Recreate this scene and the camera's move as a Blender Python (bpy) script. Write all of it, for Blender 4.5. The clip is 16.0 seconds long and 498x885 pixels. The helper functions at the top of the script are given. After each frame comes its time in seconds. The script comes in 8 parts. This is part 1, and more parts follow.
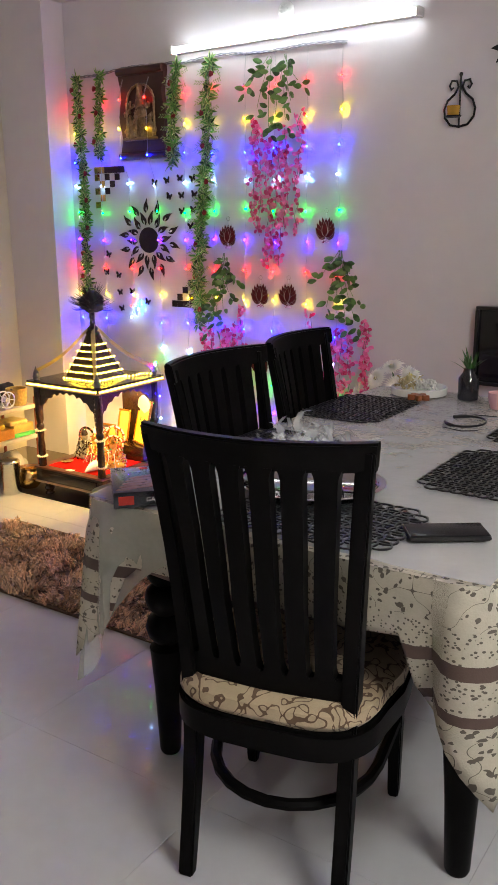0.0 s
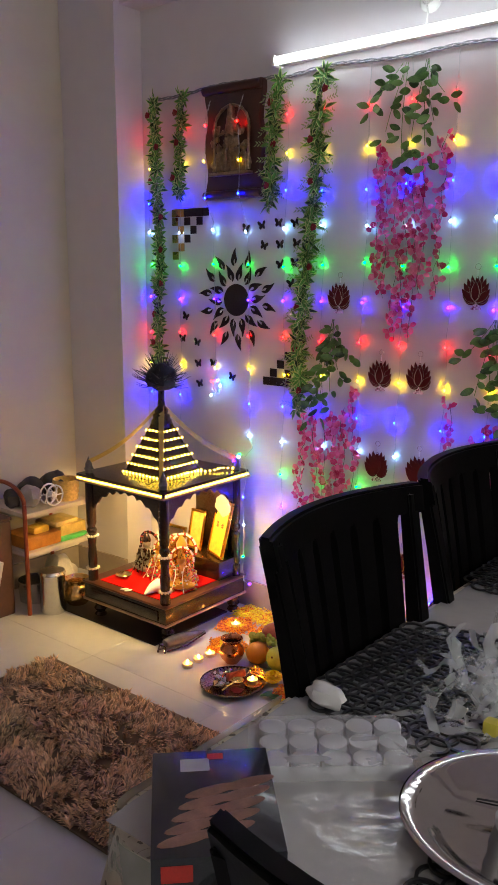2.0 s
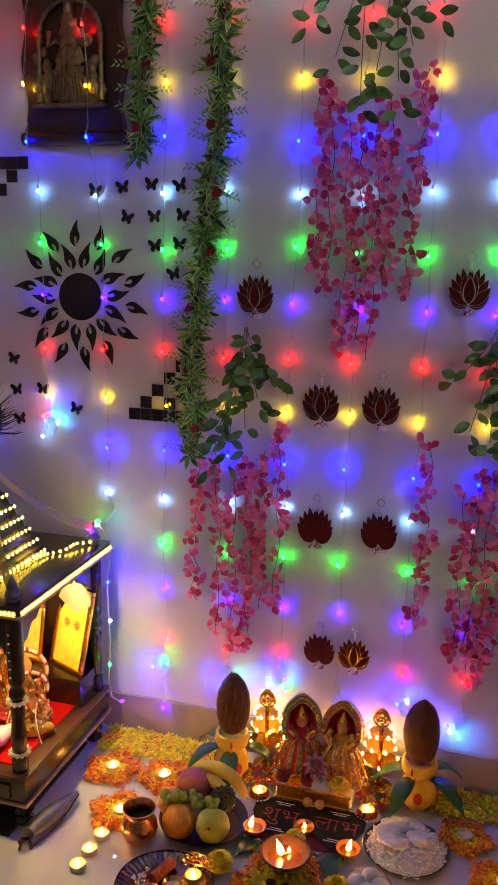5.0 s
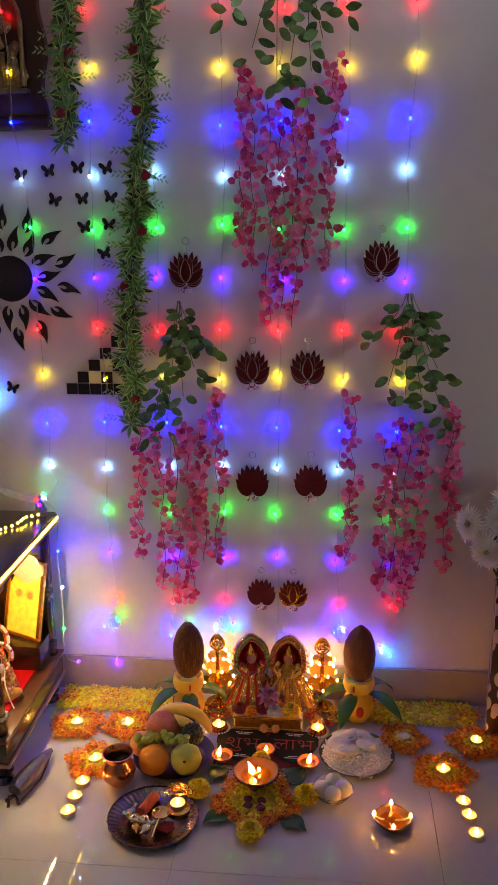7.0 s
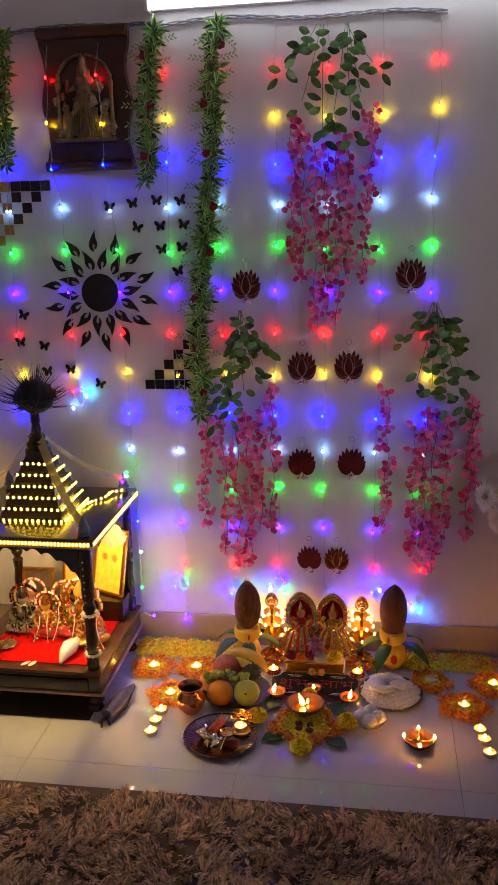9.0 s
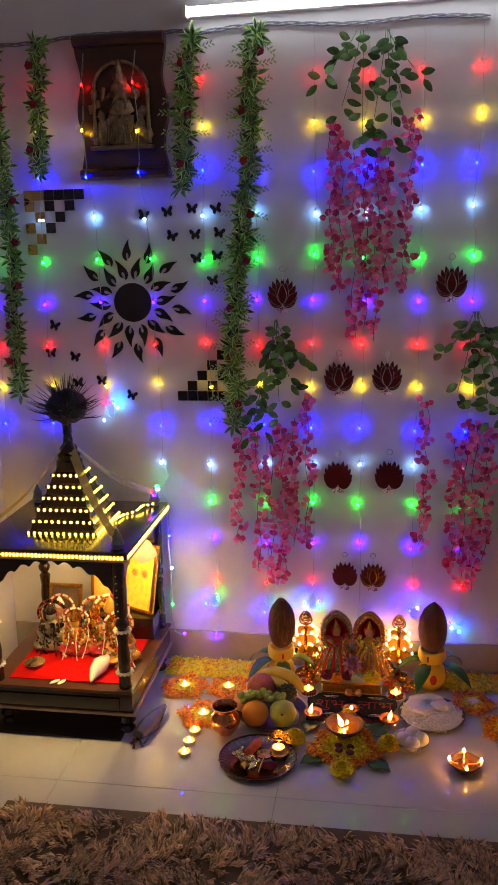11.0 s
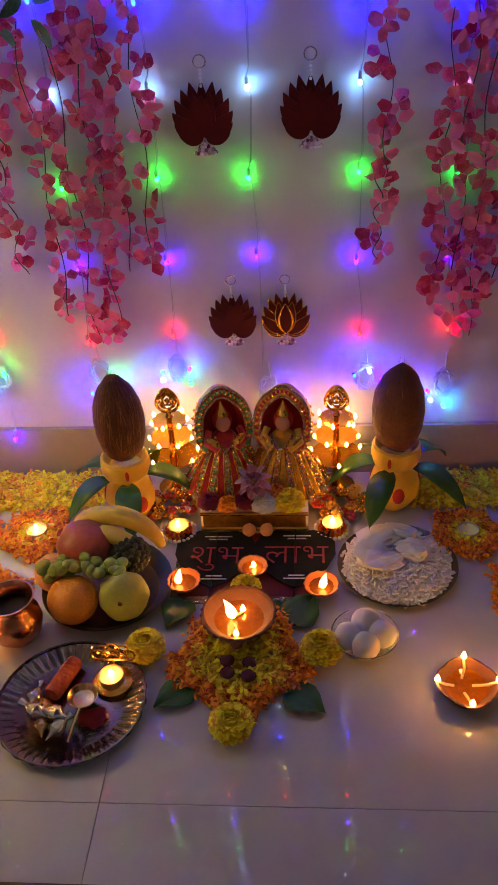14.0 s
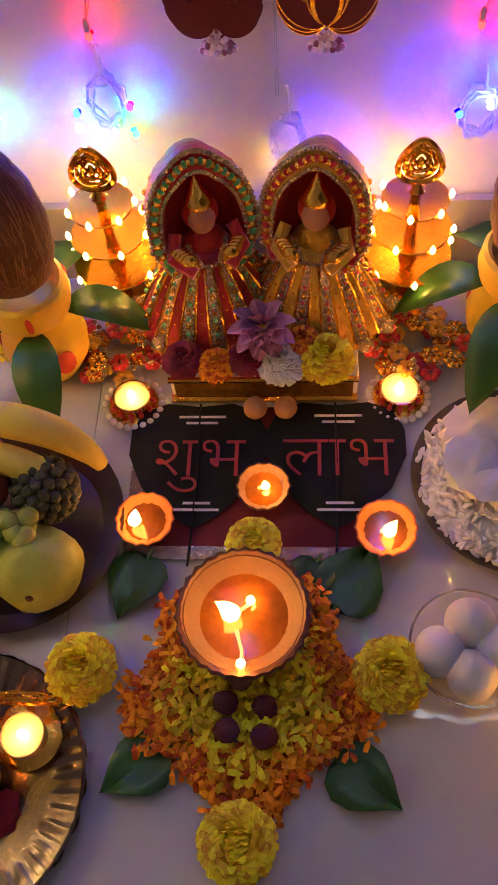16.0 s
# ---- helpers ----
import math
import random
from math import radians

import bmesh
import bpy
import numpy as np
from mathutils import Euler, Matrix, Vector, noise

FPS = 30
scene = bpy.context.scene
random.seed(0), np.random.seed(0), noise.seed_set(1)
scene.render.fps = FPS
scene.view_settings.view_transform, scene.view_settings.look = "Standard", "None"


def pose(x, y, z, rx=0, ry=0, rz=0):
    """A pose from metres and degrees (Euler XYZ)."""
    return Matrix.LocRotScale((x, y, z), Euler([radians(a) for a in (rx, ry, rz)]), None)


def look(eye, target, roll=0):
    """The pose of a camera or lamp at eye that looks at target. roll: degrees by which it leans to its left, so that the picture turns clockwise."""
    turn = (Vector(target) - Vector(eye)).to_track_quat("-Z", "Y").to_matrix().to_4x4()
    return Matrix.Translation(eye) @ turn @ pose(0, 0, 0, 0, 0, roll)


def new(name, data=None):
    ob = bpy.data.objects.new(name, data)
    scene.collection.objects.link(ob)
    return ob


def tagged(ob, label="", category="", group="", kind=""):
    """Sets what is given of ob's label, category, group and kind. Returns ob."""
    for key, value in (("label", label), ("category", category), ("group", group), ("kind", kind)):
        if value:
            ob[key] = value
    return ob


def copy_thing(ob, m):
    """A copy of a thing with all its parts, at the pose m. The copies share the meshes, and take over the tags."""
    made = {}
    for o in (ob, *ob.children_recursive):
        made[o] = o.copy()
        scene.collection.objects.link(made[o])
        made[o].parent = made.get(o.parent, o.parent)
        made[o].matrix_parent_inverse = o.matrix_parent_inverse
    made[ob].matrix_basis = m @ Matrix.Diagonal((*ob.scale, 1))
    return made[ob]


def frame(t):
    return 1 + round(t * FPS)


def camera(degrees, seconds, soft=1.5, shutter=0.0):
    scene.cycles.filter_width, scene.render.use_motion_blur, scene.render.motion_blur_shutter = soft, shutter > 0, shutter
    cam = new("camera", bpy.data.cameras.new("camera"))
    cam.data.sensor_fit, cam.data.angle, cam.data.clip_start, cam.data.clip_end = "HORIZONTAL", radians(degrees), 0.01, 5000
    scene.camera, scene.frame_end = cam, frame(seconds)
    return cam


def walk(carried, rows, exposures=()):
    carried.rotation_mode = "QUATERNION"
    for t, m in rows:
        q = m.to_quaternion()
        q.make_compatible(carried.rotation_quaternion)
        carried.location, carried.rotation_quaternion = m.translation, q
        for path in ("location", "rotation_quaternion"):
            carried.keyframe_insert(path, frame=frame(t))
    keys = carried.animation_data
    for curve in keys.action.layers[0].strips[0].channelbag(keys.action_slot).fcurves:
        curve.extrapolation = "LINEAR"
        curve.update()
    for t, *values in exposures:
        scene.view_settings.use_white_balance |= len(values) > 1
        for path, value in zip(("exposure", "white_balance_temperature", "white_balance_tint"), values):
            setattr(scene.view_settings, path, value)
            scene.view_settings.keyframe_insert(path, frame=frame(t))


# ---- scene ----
cam = camera(33.0, 16.0)
PATH = [
    (0, (2.128, -3.366, 1.356), (1.05, -1.759, 0.852), -0.5),
    (0.5, (1.987, -3.162, 1.378), (0.86, -1.578, 0.91), -0.1),
    (1, (1.822, -2.971, 1.371), (0.65, -1.414, 0.924), 0.5),
    (1.5, (1.645, -2.789, 1.383), (0.443, -1.246, 0.967), 0.2),
    (2, (1.473, -2.61, 1.388), (0.231, -1.093, 0.991), 0.1),
    (2.5, (1.307, -2.473, 1.399), (0.092, -0.932, 1.016), 0.9),
    (3, (1.113, -2.365, 1.4), (0.004, -0.749, 1.0), 1.1),
    (3.5, (0.897, -2.3, 1.39), (-0.108, -0.623, 0.967), 0.8),
    (4, (0.679, -2.178, 1.383), (-0.214, -0.442, 0.949), 0.7),
    (4.5, (0.528, -2.106, 1.397), (-0.205, -0.3, 0.95), 1.2),
    (5, (0.365, -2.095, 1.416), (-0.179, -0.224, 0.966), 1.1),
    (5.2, (0.336, -2.075, 1.425), (-0.163, -0.196, 0.955), 0.9),
    (7.3, (0.163, -2.38, 1.475), (-0.019, -0.462, 0.936), -0.6),
    (7.5, (0.174, -2.424, 1.488), (-0.011, -0.508, 0.945), -0.7),
    (8, (0.232, -2.531, 1.51), (0.003, -0.621, 0.961), -0.9),
    (8.5, (0.23, -2.648, 1.537), (-0.043, -0.743, 0.994), -1.2),
    (9, (0.193, -2.75, 1.532), (-0.104, -0.845, 1.001), -1.4),
    (9.2, (0.183, -2.782, 1.549), (-0.128, -0.882, 1.007), -1.7),
    (11.3, (0.089, -2.674, 1.425), (-0.225, -0.75, 0.977), -1.3),
    (11.5, (0.105, -2.565, 1.388), (-0.2, -0.638, 0.952), -1.4),
    (12, (0.122, -2.327, 1.317), (-0.163, -0.395, 0.887), -1.7),
    (12.5, (0.11, -2.067, 1.238), (-0.144, -0.137, 0.782), -1.9),
    (13, (0.092, -1.829, 1.172), (-0.096, 0.04, 0.484), -2.8),
    (13.5, (0.116, -1.573, 1.102), (-0.063, 0.181, 0.16), -3.6),
    (14, (0.116, -1.372, 1.039), (-0.041, 0.255, -0.113), -3.8),
    (14.5, (0.085, -1.193, 0.977), (-0.033, 0.297, -0.352), -3.7),
    (15, (0.053, -1.024, 0.923), (-0.053, 0.338, -0.538), -3.7),
    (15.5, (0.032, -0.827, 0.854), (-0.093, 0.362, -0.75), -4.8),
    (16, (0.051, -0.686, 0.768), (-0.093, 0.312, -0.96), -7.2),
]
EXPOSURES = [(0.0, 1.95, 6600, 5), (0.5, 1.72, 6600, 6), (1.5, 1.4, 6550, 7), (3.5, 0.82, 6500, 9), (5.0, 0.78, 6500, 10), (9.0, 0.7, 6500, 10), (12.5, 0.57, 6500, 10), (14.0, 0.56, 6500, 10), (15.3, 0.6, 6500, 10), (16.0, 0.88, 6500, 10)]
walk(cam, [(t, look(eye, target, roll)) for t, eye, target, roll in PATH], EXPOSURES)

# ---- light ----
world = bpy.data.worlds.new("world")
scene.world = world
world.use_nodes = True
world.node_tree.nodes["Background"].inputs[0].default_value = (0.6, 0.7, 1.0, 1)
world.node_tree.nodes["Background"].inputs[1].default_value = 0.01

# ---- materials ----
MATS = {}


def mat(name, col, rough=0.5, metal=0.0, var=0.15, scale=8.0, bump=0.0, bscale=60.0, emit=None, power=0.0, coat=0.0, rnd=0.0, trans=0.0, alpha=1.0, sheen=0.0, col2=None, sub=0.0, spec=0.5):
    """A procedural surface: colour varied at two scales, roughness wear and fine relief."""
    if name in MATS:
        return MATS[name]
    m = bpy.data.materials.new(name)
    m.use_nodes = True
    nt = m.node_tree
    b = nt.nodes["Principled BSDF"]
    b.inputs["Roughness"].default_value = rough
    b.inputs["Metallic"].default_value = metal
    b.inputs["Coat Weight"].default_value = coat
    b.inputs["Coat Roughness"].default_value = 0.08
    b.inputs["Transmission Weight"].default_value = trans
    b.inputs["Alpha"].default_value = alpha
    b.inputs["Specular IOR Level"].default_value = spec
    b.inputs["Sheen Weight"].default_value = sheen
    b.inputs["Subsurface Weight"].default_value = sub
    b.inputs["Subsurface Radius"].default_value = (0.01, 0.006, 0.004)
    if emit:
        b.inputs["Emission Color"].default_value = (*emit, 1)
        b.inputs["Emission Strength"].default_value = power
    tc = nt.nodes.new("ShaderNodeTexCoord")
    n1 = nt.nodes.new("ShaderNodeTexNoise")
    n1.inputs["Scale"].default_value = scale
    n1.inputs["Detail"].default_value = 4
    n2 = nt.nodes.new("ShaderNodeTexNoise")
    n2.inputs["Scale"].default_value = scale * 9
    n2.inputs["Detail"].default_value = 3
    nt.links.new(tc.outputs["Object"], n1.inputs["Vector"])
    nt.links.new(tc.outputs["Object"], n2.inputs["Vector"])
    add = nt.nodes.new("ShaderNodeMath")
    add.operation = "MULTIPLY_ADD"
    nt.links.new(n2.outputs["Fac"], add.inputs[0])
    add.inputs[1].default_value = 0.45
    nt.links.new(n1.outputs["Fac"], add.inputs[2])
    fac = add.outputs[0]
    if rnd:
        oi = nt.nodes.new("ShaderNodeObjectInfo")
        geo = nt.nodes.new("ShaderNodeNewGeometry")
        s = nt.nodes.new("ShaderNodeMath")
        nt.links.new(oi.outputs["Random"], s.inputs[0])
        nt.links.new(geo.outputs["Random Per Island"], s.inputs[1])
        s2 = nt.nodes.new("ShaderNodeMath")
        s2.operation = "FRACT"
        nt.links.new(s.outputs[0], s2.inputs[0])
        s3 = nt.nodes.new("ShaderNodeMath")
        s3.operation = "MULTIPLY_ADD"
        nt.links.new(s2.outputs[0], s3.inputs[0])
        s3.inputs[1].default_value = rnd
        nt.links.new(fac, s3.inputs[2])
        s4 = nt.nodes.new("ShaderNodeMath")
        s4.operation = "SUBTRACT"
        nt.links.new(s3.outputs[0], s4.inputs[0])
        s4.inputs[1].default_value = rnd / 2
        fac = s4.outputs[0]
    ramp = nt.nodes.new("ShaderNodeValToRGB")
    lo = [c * (1 - var) for c in col]
    hi = [min(1, c * (1 + var)) for c in (col2 or col)]
    ramp.color_ramp.elements[0].position, ramp.color_ramp.elements[0].color = 0.35, (*lo, 1)
    ramp.color_ramp.elements[1].position, ramp.color_ramp.elements[1].color = 1.05 if not rnd else 0.95, (*hi, 1)
    nt.links.new(fac, ramp.inputs[0])
    nt.links.new(ramp.outputs[0], b.inputs["Base Color"])
    if bump:
        n3 = nt.nodes.new("ShaderNodeTexNoise")
        n3.inputs["Scale"].default_value = bscale
        n3.inputs["Detail"].default_value = 3
        nt.links.new(tc.outputs["Object"], n3.inputs["Vector"])
        bp = nt.nodes.new("ShaderNodeBump")
        bp.inputs["Strength"].default_value = bump
        bp.inputs["Distance"].default_value = 0.004
        nt.links.new(n3.outputs["Fac"], bp.inputs["Height"])
        nt.links.new(bp.outputs[0], b.inputs["Normal"])
    MATS[name] = m
    return m


def glow(name, col, power):
    if name in MATS:
        return MATS[name]
    m = bpy.data.materials.new(name)
    m.use_nodes = True
    nt = m.node_tree
    nt.nodes.clear()
    e = nt.nodes.new("ShaderNodeEmission")
    e.inputs[0].default_value = (*col, 1)
    e.inputs[1].default_value = power
    o = nt.nodes.new("ShaderNodeOutputMaterial")
    nt.links.new(e.outputs[0], o.inputs[0])
    MATS[name] = m
    return m


PAINT = mat("wall_paint", (0.68, 0.63, 0.645), 0.55, var=0.05, scale=1.5, bump=0.08, bscale=140)
PAINT_CREAM = mat("cream_paint", (0.66, 0.6, 0.5), 0.55, var=0.05, scale=1.5, bump=0.08, bscale=140)
TILE = mat("floor_tile", (0.56, 0.555, 0.575), 0.014, var=0.07, scale=2.2, rnd=0.1)
GROUT = mat("grout", (0.36, 0.34, 0.33), 0.8)
SKIRT = mat("skirting_tile", (0.36, 0.3, 0.25), 0.2, var=0.1, scale=4)
BLACKWOOD = mat("black_wood", (0.004, 0.0036, 0.0036), 0.38, spec=0.05, var=0.35, scale=14, bump=0.05, bscale=90)
MANDIRWOOD = mat("dark_polished_wood", (0.02, 0.0085, 0.005), 0.25, var=0.5, scale=10, bump=0.05, bscale=70, coat=0.2)
REDWOOD = mat("red_brown_wood", (0.07, 0.02, 0.01), 0.28, var=0.4, scale=12, bump=0.05, bscale=60)
EDGEWOOD = mat("pale_wood_edge", (0.32, 0.2, 0.13), 0.4, var=0.2, scale=20)
GOLD = mat("gold", (0.82, 0.46, 0.08), 0.18, 1.0, var=0.2, scale=30, bump=0.2, bscale=200)
BRASS = mat("brass", (0.72, 0.48, 0.2), 0.24, 1.0, var=0.25, scale=20, bump=0.1, bscale=120)
COPPER = mat("copper", (0.62, 0.27, 0.14), 0.25, 1.0, var=0.3, scale=20, bump=0.1, bscale=100)
STEEL = mat("steel", (0.62, 0.61, 0.6), 0.2, 1.0, var=0.1, scale=15, bump=0.06, bscale=120)
SILVER = mat("silver", (0.16, 0.12, 0.11), 0.2, 1.0, var=0.3, scale=40, bump=0.06, bscale=220)
WIRE = mat("clear_wire", (0.42, 0.42, 0.43), 0.3, var=0.2)
DARKWIRE = mat("green_wire", (0.05, 0.07, 0.05), 0.5)
IRON = mat("black_iron", (0.01, 0.01, 0.01), 0.45, 0.4, var=0.2)
# Near-black base puts a dark room's reflection into the mirror colour.
MIRROR_DARKREFL = mat("dark_reflection_mirror", (0.05, 0.04, 0.045), 0.05, 0.85, var=0.05)
# Golden base puts a warm wall's reflection into the mirror colour.
MIRROR_WARMREFL = mat("warm_reflection_mirror", (0.55, 0.36, 0.13), 0.08, 1.0, var=0.05)
RED = mat("red_velvet", (0.5, 0.004, 0.004), 0.8, var=0.15, scale=30, spec=0.1, bump=0.2, bscale=150)
WHITE = mat("white_glaze", (0.8, 0.79, 0.76), 0.25, var=0.04, scale=20)
BLACKPL = mat("black_plastic", (0.012, 0.012, 0.013), 0.3, var=0.2)
LEAF = mat("leaf_green", (0.03, 0.085, 0.022), 0.42, var=0.35, scale=40, rnd=0.6, col2=(0.1, 0.22, 0.05))
CABLE = mat("grey_cable", (0.2, 0.2, 0.22), 0.4, var=0.2)
LEAFY = mat("ivy_green", (0.01, 0.06, 0.012), 0.45, var=0.3, scale=40, rnd=0.8, col2=(0.1, 0.3, 0.05))
DARKLEAF = mat("dark_leaf", (0.03, 0.11, 0.018), 0.35, var=0.3, scale=30, bump=0.15, bscale=80, rnd=0.3)
PINK = mat("pink_petal", (0.8, 0.015, 0.16), 0.5, var=0.2, scale=40, rnd=0.8, col2=(1.0, 0.2, 0.44))
ROSE = mat("red_rose", (0.2, 0.005, 0.012), 0.5, var=0.3, scale=60, rnd=0.4)
TUBE = glow("tube_light", (0.86, 0.94, 1.0), 4.6)
# For the assumed second tube out of view, which gives most room light.
TUBE_UNSEEN = glow("unseen_tube_light", (0.95, 0.95, 0.93), 82)
# Each pair: the visible bulb, then the stronger added disc behind it for the halo.
LEDC = {
    "red": (glow("led_red", (1, 0.004, 0.004), 30), glow("halo_red", (1, 0.0, 0.0), 100)),
    "yellow": (glow("led_yellow", (1, 0.66, 0.02), 20), glow("halo_yellow", (1, 0.66, 0.0), 105)),
    "blue": (glow("led_blue", (0.003, 0.012, 1), 60), glow("halo_blue", (0.0, 0.0, 1), 1050)),
    "white": (glow("led_white", (0.5, 0.78, 1.0), 18), glow("halo_white", (0.14, 0.42, 1.0), 105)),
    "green": (glow("led_green", (0.008, 1, 0.03), 24), glow("halo_green", (0.0, 1, 0.03), 130)),
    "violet": (glow("led_violet", (0.018, 0.003, 1), 34), glow("halo_violet", (0.05, 0.0, 1), 330)),
}
WARMLED = glow("led_warm", (1, 0.6, 0.04), 17)
WARMDOT = glow("led_warm_dot", (1, 0.6, 0.045), 15)
FLAME = glow("flame", (1, 0.38, 0.055), 90)


# ---- mesh helpers ----
def rot(rx=0, ry=0, rz=0):
    return Euler([radians(a) for a in (rx, ry, rz)]).to_matrix().to_4x4()


def at(x, y, z, rx=0, ry=0, rz=0):
    return Matrix.Translation((x, y, z)) @ rot(rx, ry, rz)


def box(bm, c, s, bevel=0.0, m=None):
    r = bmesh.ops.create_cube(bm, size=1.0)
    vs = r["verts"]
    bmesh.ops.scale(bm, vec=s, verts=vs)
    if bevel:
        es = list({e for v in vs for e in v.link_edges})
        q = bmesh.ops.bevel(bm, geom=es, offset=min(bevel, min(s) * 0.45), segments=2, affect="EDGES", profile=0.6)
        vs = list({v for f in q["faces"] for v in f.verts} | {v for v in vs if v.is_valid})
    bmesh.ops.transform(bm, matrix=(m or Matrix.Identity(4)) @ Matrix.Translation(c), verts=vs)
    return vs


def lathe(bm, prof, seg=20, m=None, squash=None, lobes=0, lobe=0.0):
    """Turns (radius, height) pairs round z. lobes: a scalloped outline of that many waves."""
    rings = []
    for r, z in prof:
        ring = []
        for i in range(seg):
            a = 2 * math.pi * i / seg
            k = r * (1 + lobe * abs(math.cos(lobes * a / 2)) - lobe) if lobes else r
            ring.append(bm.verts.new((k * math.cos(a), k * math.sin(a), z)))
        rings.append(ring)
    for a, b in zip(rings, rings[1:]):
        for i in range(seg):
            bm.faces.new((a[i], a[(i + 1) % seg], b[(i + 1) % seg], b[i]))
    if prof[0][0] > 1e-5:
        bm.faces.new(list(reversed(rings[0])))
    if prof[-1][0] > 1e-5:
        bm.faces.new(rings[-1])
    vs = [v for ring in rings for v in ring]
    if m is not None:
        bmesh.ops.transform(bm, matrix=m, verts=vs)
    return vs


UNIT = {}


def unit_ball(seg, rings):
    if (seg, rings) in UNIT:
        return UNIT[seg, rings]
    vs = [(0.0, 0.0, 1.0)]
    for i in range(1, rings):
        p = math.pi * i / rings
        vs += [(math.sin(p) * math.cos(2 * math.pi * k / seg), math.sin(p) * math.sin(2 * math.pi * k / seg), math.cos(p)) for k in range(seg)]
    vs.append((0.0, 0.0, -1.0))
    n = len(vs) - 1
    fs = [(0, 1 + k, 1 + (k + 1) % seg) for k in range(seg)]
    for i in range(rings - 2):
        a, b = 1 + i * seg, 1 + (i + 1) * seg
        fs += [(a + k, b + k, b + (k + 1) % seg, a + (k + 1) % seg) for k in range(seg)]
    fs += [(n, n - seg + (k + 1) % seg, n - seg + k) for k in range(seg)]
    UNIT[seg, rings] = vs, fs
    return vs, fs


def ball(bm, c, r, seg=12, rings=8, m=None, wob=0.0):
    vs, fs = unit_ball(seg, rings)
    r = r if isinstance(r, (tuple, list)) else (r, r, r)
    c = Vector(c)
    out = []
    for x, y, z in vs:
        k = 1 + (noise.noise(Vector((x, y, z)) * 1.7 + c * 31) * wob if wob else 0)
        p = Vector((x * r[0] * k, y * r[1] * k, z * r[2] * k))
        out.append(bm.verts.new(c + (m @ p if m is not None else p)))
    for f in fs:
        bm.faces.new([out[i] for i in f])
    return out


def sweep(bm, pts, r, seg=6, closed=False):
    """A round bar along the points; r: one radius or one a point."""
    pts = [Vector(p) for p in pts]
    n = len(pts)
    rings = []
    up = Vector((0.13, 0.31, 0.94))
    for i, p in enumerate(pts):
        t = (pts[(i + 1) % n] - pts[i - 1]) if closed else (pts[min(i + 1, n - 1)] - pts[max(i - 1, 0)])
        t = t.normalized() if t.length > 1e-9 else Vector((0, 0, 1))
        u = up.cross(t)
        if u.length < 1e-3:
            u = Vector((1, 0, 0)).cross(t)
        u.normalize()
        w = t.cross(u)
        k = r[i] if isinstance(r, (list, tuple)) else r
        rings.append([bm.verts.new(p + k * (math.cos(a) * u + math.sin(a) * w)) for a in [2 * math.pi * j / seg for j in range(seg)]])
    pairs = list(zip(rings, rings[1:])) + ([(rings[-1], rings[0])] if closed else [])
    for a, b in pairs:
        for j in range(seg):
            bm.faces.new((a[j], a[(j + 1) % seg], b[(j + 1) % seg], b[j]))
    if not closed:
        bm.faces.new(list(reversed(rings[0])))
        bm.faces.new(rings[-1])
    return [v for ring in rings for v in ring]


def plate2d(bm, outline, thick, m=None, holes=None):
    """An outline in x, y made into a plate thick along z."""
    lo = [bm.verts.new((x, y, 0)) for x, y in outline]
    hi = [bm.verts.new((x, y, thick)) for x, y in outline]
    n = len(lo)
    f1 = bm.faces.new(list(reversed(lo)))
    f2 = bm.faces.new(hi)
    for i in range(n):
        bm.faces.new((lo[i], lo[(i + 1) % n], hi[(i + 1) % n], hi[i]))
    f1.normal_update()
    f2.normal_update()
    bmesh.ops.triangulate(bm, faces=[f1, f2])
    if m is not None:
        bmesh.ops.transform(bm, matrix=m, verts=lo + hi)
    return lo + hi


def strip_mesh(bm, a, b, thick, axis=(0, 0, 1)):
    """A band between two rails of points, given a thickness along axis."""
    d = Vector(axis) * thick
    rows = [[bm.verts.new(Vector(p)) for p in a], [bm.verts.new(Vector(p)) for p in b]]
    low = [[bm.verts.new(v.co - d) for v in r] for r in rows]
    n = len(a)
    for i in range(n - 1):
        bm.faces.new((rows[0][i], rows[0][i + 1], rows[1][i + 1], rows[1][i]))
        bm.faces.new((low[0][i], low[1][i], low[1][i + 1], low[0][i + 1]))
        bm.faces.new((rows[0][i], low[0][i], low[0][i + 1], rows[0][i + 1]))
        bm.faces.new((rows[1][i], rows[1][i + 1], low[1][i + 1], low[1][i]))
    bm.faces.new((rows[0][0], rows[1][0], low[1][0], low[0][0]))
    bm.faces.new((rows[0][-1], low[0][-1], low[1][-1], rows[1][-1]))


def mesh_of(name, bm, material, smooth=True):
    me = bpy.data.meshes.new(name)
    bmesh.ops.recalc_face_normals(bm, faces=bm.faces[:])
    bm.to_mesh(me)
    bm.free()
    me.materials.append(material)
    if smooth:
        me.shade_smooth()
        me.set_sharp_from_angle(angle=radians(38))
    return me


def part(name, bm, material, parent=None, label="", smooth=True):
    ob = new(name, mesh_of(name, bm, material, smooth))
    if parent is not None:
        ob.parent = parent
    if label:
        ob["label"] = label
    return ob


def piece(name, me, parent, m):
    """One more object on a mesh that alike pieces share."""
    ob = new(name, me)
    ob.parent = parent
    ob.matrix_basis = m
    return ob


def thing(name, label, category, group="", kind="", m=None):
    ob = new(name)
    ob.empty_display_size = 0.05
    if m is not None:
        ob.matrix_basis = m
    return tagged(ob, label, category, group, kind)


def soup(name, verts, faces, material, parent=None, label="", smooth=False):
    me = bpy.data.meshes.new(name)
    me.from_pydata([tuple(v) for v in verts], [], faces)
    me.materials.append(material)
    if smooth:
        me.shade_smooth()
    ob = new(name, me)
    if parent is not None:
        ob.parent = parent
    if label:
        ob["label"] = label
    return ob


